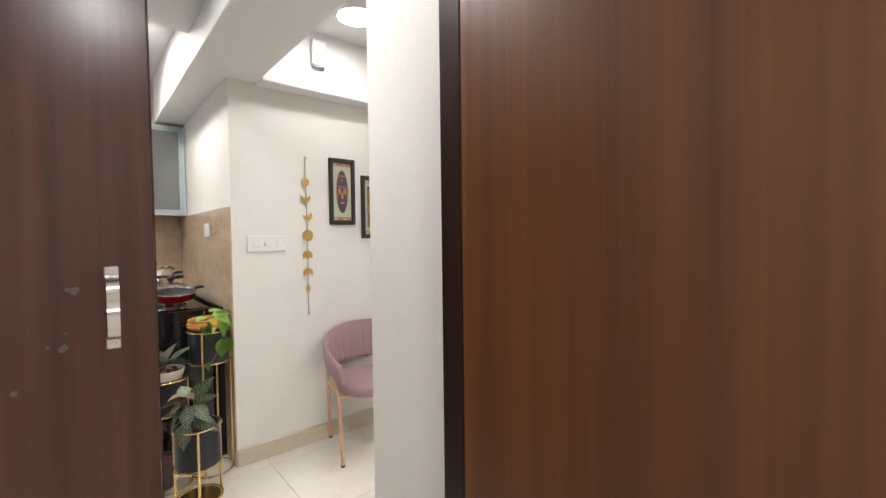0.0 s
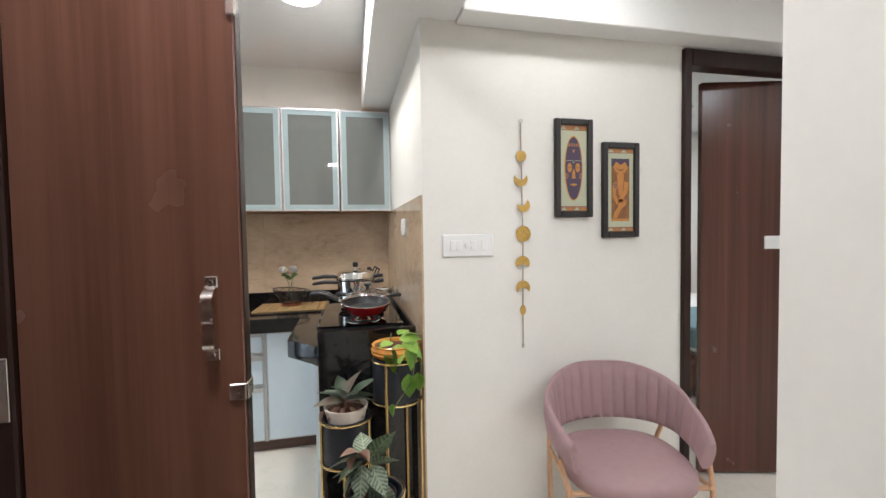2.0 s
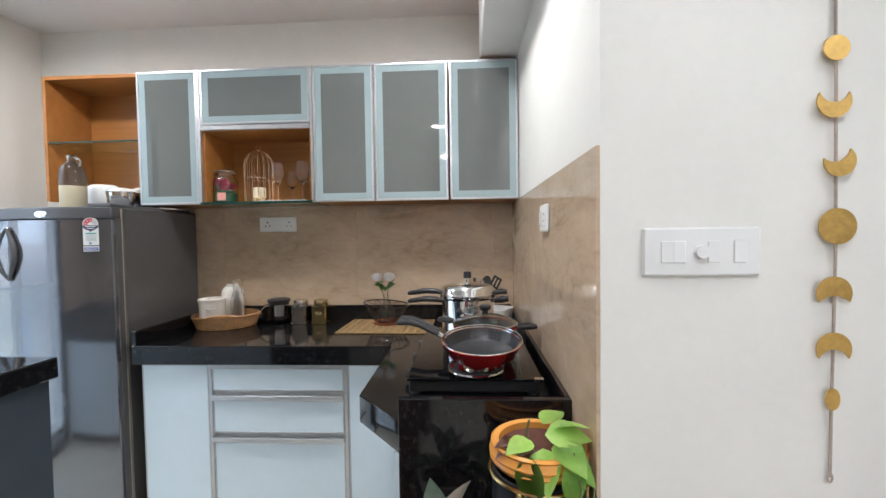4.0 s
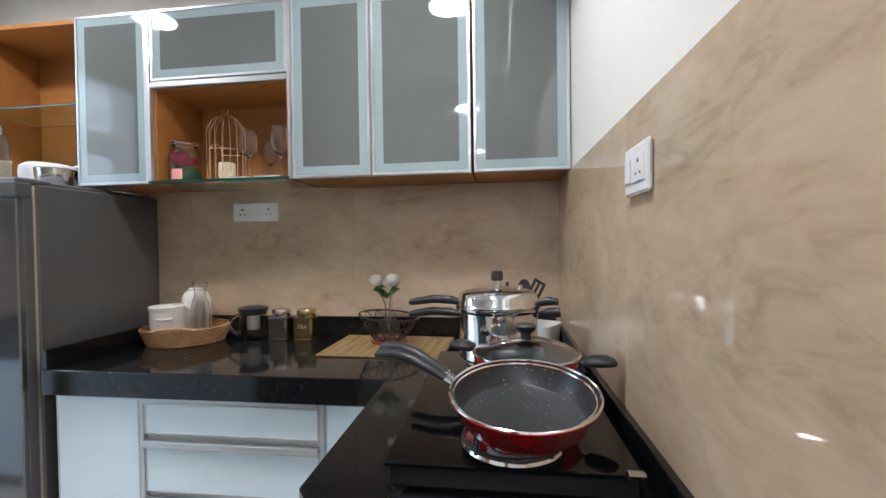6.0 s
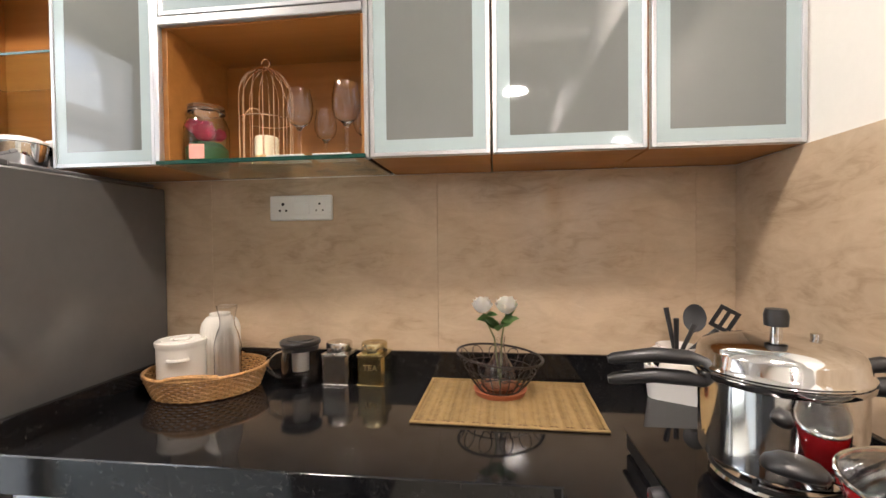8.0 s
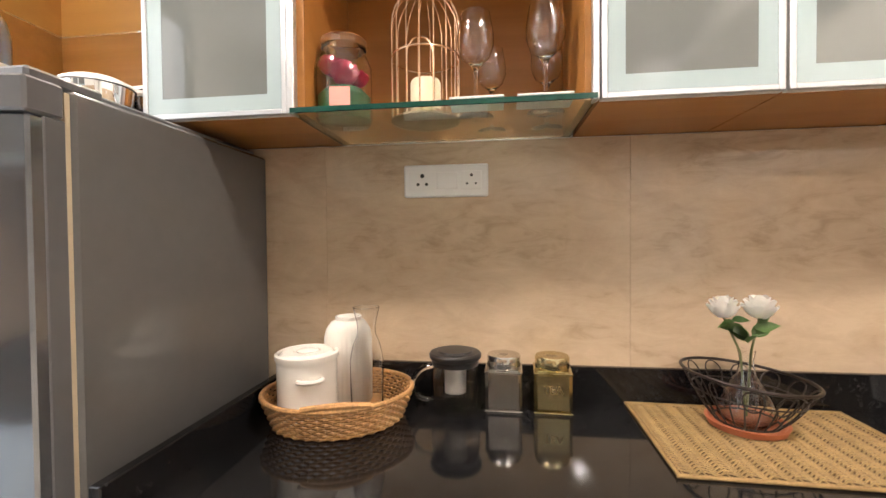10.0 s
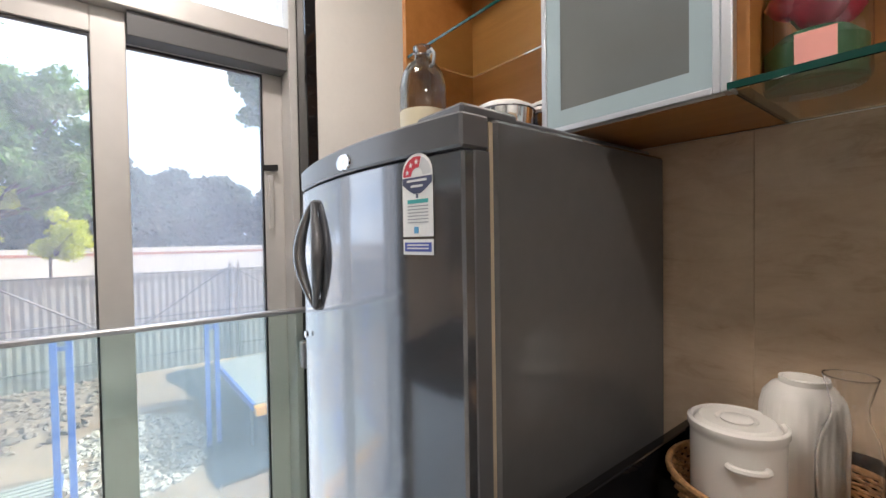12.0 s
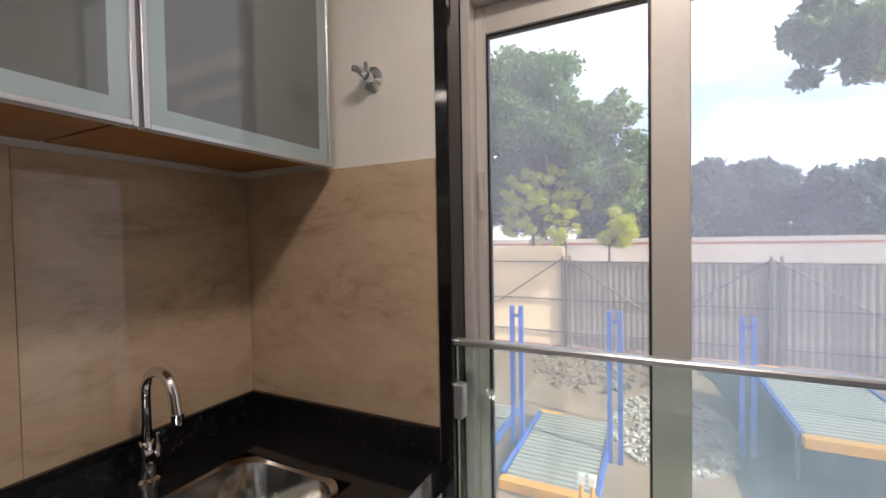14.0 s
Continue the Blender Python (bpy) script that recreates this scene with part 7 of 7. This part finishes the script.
def steel_bowl(x, y, r, h, label):
    t = thing("steel_bowl", x, y, RZ, label, "bowl", "bowls on the fridge")
    part("bowl", lathe([(0.0, 0.0), (r * 0.62, 0.0), (r * 0.92, h * 0.35), (r, h), (r * 1.05, h + 0.002), (r * 0.98, h + 0.003), (r * 0.9, h * 0.36), (0.0, 0.006)], 44, T(x, y, RZ), cap=False), CHROME, t, smooth=50)
    part("lid", lathe([(r * 1.03, h + 0.003), (r * 1.0, h + 0.010), (r * 0.7, h + 0.020), (r * 0.25, h + 0.026), (0.0, h + 0.027)], 40, T(x, y, RZ), cap=False), PLASTIC, t, "white domed lid")


steel_bowl(-1.245, 3.80, 0.066, 0.085, "shiny steel bowl with white lid on the fridge")
steel_bowl(-1.20, 3.93, 0.075, 0.100, "larger steel bowl with white lid behind")
wk = thing("white_casserole", -1.44, 3.90, RZ, "white casserole box with a grip on the fridge", "casserole")
part("body", lathe([(0.0, 0.0), (0.070, 0.0), (0.078, 0.01), (0.080, 0.10), (0.076, 0.125), (0.055, 0.140), (0.0, 0.143)], 40, T(-1.44, 3.91, RZ), cap=False), PLASTIC, wk)
part("grip", tube([(-1.365, 3.89, RZ + 0.02), (-1.335, 3.88, RZ + 0.03), (-1.335, 3.88, RZ + 0.045), (-1.365, 3.89, RZ + 0.05)], 0.006, 8), PLASTIC, wk)

# ---- outdoors ----
G = -5.2
GROUND = plain("dusty_ground", (0.25, 0.172, 0.122), 0.9, vary=0.45, scale=0.9, relief=0.6)
ground = single("ground", boxes((-400, 400, -400, 400, G - 0.3, G)), GROUND, "dusty grey yard ground", "ground", kind="structure")
single("building_base", boxes((-2.18, 5.32, -1.92, 5.6, G, -0.15)), plain("plaster", (0.55, 0.53, 0.48), 0.8), "plain plastered lower storey", "building", kind="structure")
FENCE = plain("grey_sheet_metal", (0.40, 0.39, 0.36), 0.6, 0.1, vary=0.15, scale=3)
STEELP = plain("dark_steel_post", (0.16, 0.16, 0.16), 0.6, 0.3)
fence = thing("sheet_fence", -26.8, 8, G, "tall grey corrugated sheet fence around the yard", "fence")
for k in range(34):
    y0 = -22 + 1.8 * k
    bm = bmesh.new()
    prof = []
    for i in range(13):
        prof.append((y0 + 1.78 * i / 12, -26.8 + (0.03 if i % 2 else 0.0)))
    lo = [bm.verts.new((x, y, G)) for y, x in prof]
    hi = [bm.verts.new((x, y, -0.15 + 0.02 * (k % 3))) for y, x in prof]
    for i in range(12):
        bm.faces.new((lo[i], lo[i + 1], hi[i + 1], hi[i]))
    bmesh.ops.solidify(bm, geom=bm.faces[:], thickness=0.01)
    part("sheet", bm, FENCE, fence, smooth=None)
for k in range(6):
    y = -21.7 + 10.0 * k
    for dy in (0.0, 0.42):
        part("post", boxes((-26.7, -26.58, y + dy, y + dy + 0.13, G, 0.2)), STEELP, fence)
    part("brace", tube([(-26.6, y + 0.1, 0.05), (-26.5, y + 4.6, -2.95)], 0.045, 6), STEELP, fence)
    part("brace", tube([(-26.6, y + 0.1, 0.05), (-26.5, y - 4.0, -2.75)], 0.045, 6), STEELP, fence)
for z in (-2.45, -4.4, -0.2):
    part("rail", boxes((-26.68, -26.60, -22, 39, z, z + 0.07)), STEELP, fence)
single("cream_cabin", boxes((-27.6, -26.76, -9.5, -1.66, G, 0.74), bevel=0.02), plain("cream_plaster", (0.74, 0.66, 0.47), 0.85, vary=0.06, scale=2), "plain cream walled site cabin by the fence", "cabin")
far_wall = thing("far_wall", -58, 20, G, "long pale railway wall with a red stripe", "wall")
part("wall", boxes((-58.3, -58, -50, 110, G, 0.95)), plain("pale_wall", (0.52, 0.52, 0.50), 0.85, vary=0.15, scale=1), far_wall)
part("stripe", boxes((-57.99, -57.97, -50, 110, 0.15, 0.45)), plain("dull_red_stripe", (0.36, 0.16, 0.13), 0.8), far_wall)

BLUE = plain("blue_painted_steel", (0.045, 0.13, 0.50), 0.5, 0.1, vary=0.12, scale=4)
DECK = plain("galvanised_deck", (0.50, 0.49, 0.46), 0.45, 0.5, vary=0.12, scale=3)
YEL = plain("orange_safety_paint", (0.72, 0.33, 0.045), 0.5, vary=0.1)


def parking_lift(x0, x1, y0, y1, z, columns, label):
    """A ribbed deck at height z between beams; columns: (x, y, top) of each twin blue column."""
    t = thing("parking_lift", (x0 + x1) / 2, (y0 + y1) / 2, G, label, "parking lift", "parking lifts")
    n = int((x1 - x0) / 0.22)
    bm = bmesh.new()
    for i in range(n):
        a = x0 + (x1 - x0) * i / n
        box(bm, a, a + 0.13, y0 + 0.1, y1 - 0.1, z, z + 0.06)
    box(bm, x0, x1, y0 + 0.1, y1 - 0.1, z - 0.06, z)
    part("deck", bm, DECK, t, "ribbed galvanised deck", kind="stuff")
    part("end_beam", boxes((x1, x1 + 0.3, y0, y1, z - 0.22, z + 0.03)), YEL, t, "orange end beam")
    part("far_beam", boxes((x0 - 0.2, x0, y0, y0 + (y1 - y0) * 0.3, z - 0.1, z + 0.06)), YEL, t)
    for y in (y0, y1):
        part("side_beam", boxes((x0, x1, y - 0.05, y + 0.05, z - 0.12, z + 0.10)), BLUE, t, "blue side beam")
        for x in (x0 + 0.3, x1 - 0.3):
            part("support", boxes((x - 0.06, x + 0.06, y - 0.04, y + 0.04, G, z - 0.12)), STEELP, t)
    for cx, cy, top in columns:
        for d in (-0.19, 0.09):
            part("column", boxes((cx - 0.06, cx + 0.06, cy + d, cy + d + 0.13, G, top)), BLUE, t, "blue steel column")
        part("column_tie", boxes((cx - 0.02, cx + 0.02, cy - 0.06, cy + 0.09, top - 0.35, top - 0.25)), BLUE, t)
    return t


parking_lift(-15.9, -11.6, -0.50, 1.90, G + 0.25, ((-13.8, -0.72, -0.80), (-13.9, 2.12, -0.81)), "ribbed steel car parking lift with blue columns")
parking_lift(-20.5, -14.4, 6.45, 9.3, -3.75, ((-15.7, 5.55, -1.07), (-15.7, 9.6, -1.07)), "second ribbed steel car parking lift, raised, with orange beam")
parking_lift(-15.9, -11.6, -4.4, -1.3, G + 0.25, ((-13.8, -4.6, -0.80),), "third ribbed steel car parking lift")


def lumps(name, cx, cy, n, spread, size, mat, label, seed):
    r = random.Random(seed)
    bm = bmesh.new()
    for i in range(n):
        s = size * r.uniform(0.3, 1.0)
        a, d = r.uniform(0, 6.28), spread * math.sqrt(r.random())
        m = T(cx + d * math.cos(a), cy + d * math.sin(a) * 0.6, G + s * 0.2) @ Matrix.Rotation(r.uniform(0, 3), 4, "Z") @ Matrix.Diagonal((s, s * r.uniform(0.5, 1), s * r.uniform(0.35, 0.7), 1))
        g = bmesh.ops.create_icosphere(bm, subdivisions=1, radius=1, matrix=m)
        for v in g["verts"]:
            v.co += Vector((r.uniform(-1, 1), r.uniform(-1, 1), r.uniform(-1, 1))) * s * 0.3
    return single(name, bm, mat, label, "rubble", kind="stuff", smooth=None)


lumps("rubble", -17.0, 3.7, 1100, 3.2, 0.15, plain("grey_brown_rubble", (0.40, 0.355, 0.315), 0.9, vary=0.35, scale=4, relief=0.5), "heap of grey-brown stones and rubble", 3)
lumps("stones", -24.0, 0.5, 420, 5.0, 0.22, plain("brown_rubble", (0.19, 0.14, 0.11), 0.9, vary=0.3, scale=4), "scattered brown stones and blocks", 4)
# dark sheet painting the raised lift's shade on the ground, with an uneven edge
bm = bmesh.new()
rr = random.Random(5)
gv = []
for i in range(31):
    x = -25.5 + 12.5 * i / 30
    edge = 5.45 + 0.35 * math.sin(x * 0.55) + rr.uniform(-0.08, 0.08)
    gv.append([bm.verts.new((x, edge + (9.8 - edge) * (j / 14) ** 1.3, G + 0.03 + (0.10 + rr.uniform(-0.05, 0.06)) * min(1, j / 3))) for j in range(15)])
for i in range(30):
    for j in range(14):
        bm.faces.new((gv[i][j], gv[i + 1][j], gv[i + 1][j + 1], gv[i][j + 1]))
bmesh.ops.solidify(bm, geom=bm.faces[:], thickness=0.02)
single("tarpaulin", bm, plain("grey_blue_shade", (0.10, 0.115, 0.14), 0.5, vary=0.25, scale=3), "grey-blue sheet for the shade of the raised lift on the ground", "tarpaulin", smooth=60)
for _y in (1.62, 1.86):
    bl = thing("bollard", -10.9, _y, G, "orange traffic bollard with white top", "bollard", "bollards")
    part("post", lathe([(0.06, 0.0), (0.05, 0.9)], 16, T(-10.9, _y, G)), YEL, bl)
    part("cap", boxes((-10.98, -10.82, _y - 0.08, _y + 0.08, G + 0.9, G + 1.12), bevel=0.01), PLASTIC, bl)

BARK = plain("bark", (0.10, 0.065, 0.045), 0.9, vary=0.3, scale=8, relief=0.8)
CROWN_A = crown_mat("leafy_crown", (0.028, 0.075, 0.034), (0.11, 0.20, 0.058))
CROWN_B = crown_mat("yellow_green_crown", (0.12, 0.17, 0.02), (0.42, 0.46, 0.05))
# CROWN_C: blue distance haze is put into the leaf colour
CROWN_C = crown_mat("hazed_far_crown", (0.026, 0.052, 0.058), (0.060, 0.098, 0.098))


def crown_mesh(blobs, count, size, seed, mat):
    """Many small leaf sprays scattered through overlapping masses, thicker towards their skins."""
    r = np.random.RandomState(seed)
    w = np.array([b[3] ** 2 for b in blobs], float)
    pick = r.choice(len(blobs), count, p=w / w.sum())
    c = np.array([b[:3] for b in blobs])[pick]
    rad = np.array([b[3] for b in blobs])[pick]
    d = r.normal(size=(count, 3))
    d /= np.linalg.norm(d, axis=1)[:, None]
    p = c + d * (rad * (r.uniform(0.15, 1.0, count) ** 0.5 + np.abs(r.normal(size=count)) * 0.22))[:, None] * np.array((1, 1, 0.8))
    a = r.normal(size=(count, 3))
    a /= np.linalg.norm(a, axis=1)[:, None]
    b = np.cross(a, r.normal(size=(count, 3)))
    b /= np.linalg.norm(b, axis=1)[:, None] + 1e-9
    s = size * r.uniform(0.5, 1.2, count)[:, None]
    v = np.stack((p - a * s, p - b * s * 0.45 + a * s * 0.1, p + a * s, p + b * s * 0.45 + a * s * 0.1), 1).reshape(-1, 3)
    me = bpy.data.meshes.new("crown")
    me.from_pydata(v.tolist(), [], np.arange(count * 4).reshape(-1, 4).tolist())
    me.materials.append(mat)
    return me


def tree(x, y, base, top, blobs, count, size, seed, mat, label, lean=0.0, trunk=0.28):
    t = thing("tree", x, y, G, label, "tree", "trees")
    r = random.Random(seed)
    fork = (x, y + lean, base)
    part("trunk", tube([(x, y, G), (x, y + lean * 0.4, (G + base) / 2), fork], [trunk, trunk * 0.8, trunk * 0.65], 10), BARK, t, smooth=60)
    for bx, by, bz, br in blobs:
        mid = ((x + bx) / 2 + r.uniform(-0.3, 0.3), (y + lean + by) / 2 + r.uniform(-0.3, 0.3), (base + bz) / 2 + 0.3)
        part("limb", tube([fork, mid, (bx, by, bz)], [trunk * 0.5, trunk * 0.3, trunk * 0.1], 7), BARK, t, smooth=60)
    o = new("crown", crown_mesh(blobs, count, size, seed, mat))
    o.parent = t
    o.matrix_basis = T(-x, -y, -G)
    return t


def mass(cx, cy, cz, rx, ry, rz, n, rb, seed):
    r = random.Random(seed)
    out = []
    while len(out) < n:
        u, v, w = r.uniform(-1, 1), r.uniform(-1, 1), r.uniform(-1, 1)
        if u * u + v * v + w * w < 1:
            out.append((cx + rx * u, cy + ry * v, cz + rz * w, rb * r.uniform(0.6, 1.15)))
    return out


tree(-40, -3.6, 2.5, 17, mass(-40, -7.8, 11.6, 3.0, 6.2, 6.8, 70, 1.35, 11) + mass(-39, -0.4, 8.4, 2.0, 3.6, 4.8, 40, 1.1, 16) + mass(-41, -9.0, 4.6, 2.0, 5.5, 2.6, 30, 1.0, 17), 46000, 0.30, 11, CROWN_A, "tall dark green tree behind the fence", -0.6, 0.42)
# added tree: sunlight on the tall tree's lower leaves, put into yellow-green
tree(-38, -6.5, 1.5, 5, mass(-38, -5.4, 4.0, 1.5, 4.2, 3.6, 150, 0.42, 12), 16000, 0.13, 12, CROWN_B, "yellow-green crown for the sunlit lower leaves of the tall tree", 0.3, 0.2)
tree(-36, 0.2, 0.5, 3, mass(-36, 0.6, 1.9, 0.8, 1.3, 1.4, 20, 0.55, 13), 5000, 0.12, 13, CROWN_B, "small yellow-green bush tree behind the fence", 0.0, 0.12)
tree(-26, 14.6, 8.5, 13, mass(-25.0, 12.3, 10.2, 2.4, 4.0, 3.6, 40, 0.8, 14), 20000, 0.22, 14, CROWN_A, "tree with overhanging branches beside the yard", -0.5, 0.16)
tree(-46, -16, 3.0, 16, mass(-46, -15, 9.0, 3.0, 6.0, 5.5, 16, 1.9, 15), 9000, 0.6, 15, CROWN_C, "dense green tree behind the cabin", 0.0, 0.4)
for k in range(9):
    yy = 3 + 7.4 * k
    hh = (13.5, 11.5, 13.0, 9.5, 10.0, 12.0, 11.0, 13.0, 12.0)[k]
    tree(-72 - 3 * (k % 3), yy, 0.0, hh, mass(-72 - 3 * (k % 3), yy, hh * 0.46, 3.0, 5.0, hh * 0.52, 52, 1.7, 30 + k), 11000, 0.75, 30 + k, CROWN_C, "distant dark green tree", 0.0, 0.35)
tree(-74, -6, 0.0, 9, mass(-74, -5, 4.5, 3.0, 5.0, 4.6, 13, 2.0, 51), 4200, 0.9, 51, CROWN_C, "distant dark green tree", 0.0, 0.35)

# bright hazy sky far off
def cloud_mat(name):
    m, n, l, b = base_mat(name)
    e = n.new("ShaderNodeEmission")
    l.new(ramp_between(n, l, noise_tex(n, l, coords(n, l, (0.012, 0.012, 0.03)), 1.0, 5), [(0.36, (0.50, 0.66, 0.90)), (0.53, (0.90, 0.95, 1.0))]), e.inputs[0])
    e.inputs[1].default_value = 1.25
    l.new(e.outputs[0], n["Material Output"].inputs[0])
    return m


single("backdrop", boxes((-151, -150, -190, 260, G, 150)), cloud_mat("bright_hazy_sky"), "bright hazy white sky with pale blue gaps", "sky", kind="structure")

# ---- wall and floor tiles ----
def tile_mesh(name, w, h, t, mat):
    return mesh_of(boxes((0, w, 0, t, 0, h), bevel=0.0006), name, mat, None)


def tile_wall(parent, mat, origin, along, length, z0, z1, tw, th, gap=0.0007):
    """Lays tiles on a wall from origin (x, y) in the direction along (degrees); the wall's face looks to the right of it."""
    cache = {}
    m0 = Matrix.Translation((origin[0], origin[1], 0)) @ Matrix.Rotation(radians(along), 4, "Z")
    z = z0
    while z < z1 - 0.01:
        h = min(th, z1 - z)
        u = 0.0
        while u < length - 0.005:
            w = min(tw, length - u)
            key = (round(w, 3), round(h, 3))
            if key not in cache:
                cache[key] = tile_mesh("tile", w - gap, h - gap, 0.008, mat)
            piece("tile", cache[key], m0 @ Matrix.Translation((u, -0.008, z)), parent)
            u += tw
        z += th


tile_wall(wall_north, TILE, (-1.66, YB), 0, 2.52, 0.845, 1.520, 0.80, 0.675)
tile_wall(wall_east, TILE, (XR, YB - 0.009), -90, YB - 0.009 - YL, 0.0, 1.520, 0.956, 0.76)
tile_wall(wall_west, TILE, (XW, YS), 90, 2.575 - YS, 0.770, 1.557, 0.80, 0.787)
tile_wall(wall_south, TILE, (0.20, YS), 180, 2.17, 0.770, 1.557, 0.80, 0.787)
_ft = {}
for _i in range(12):
    for _j in range(12):
        _fx, _fy = -1.98 + 0.6 * _i, -1.8 + 0.6 * _j
        if "f" not in _ft:
            _ft["f"] = mesh_of(boxes((0, 0.5985, 0, 0.5985, -0.006, 0.0), bevel=0.0006), "floor_tile", FLOOR_TILE, None)
        piece("floor_tile", _ft["f"], Matrix.Translation((_fx, _fy, 0)), floor)
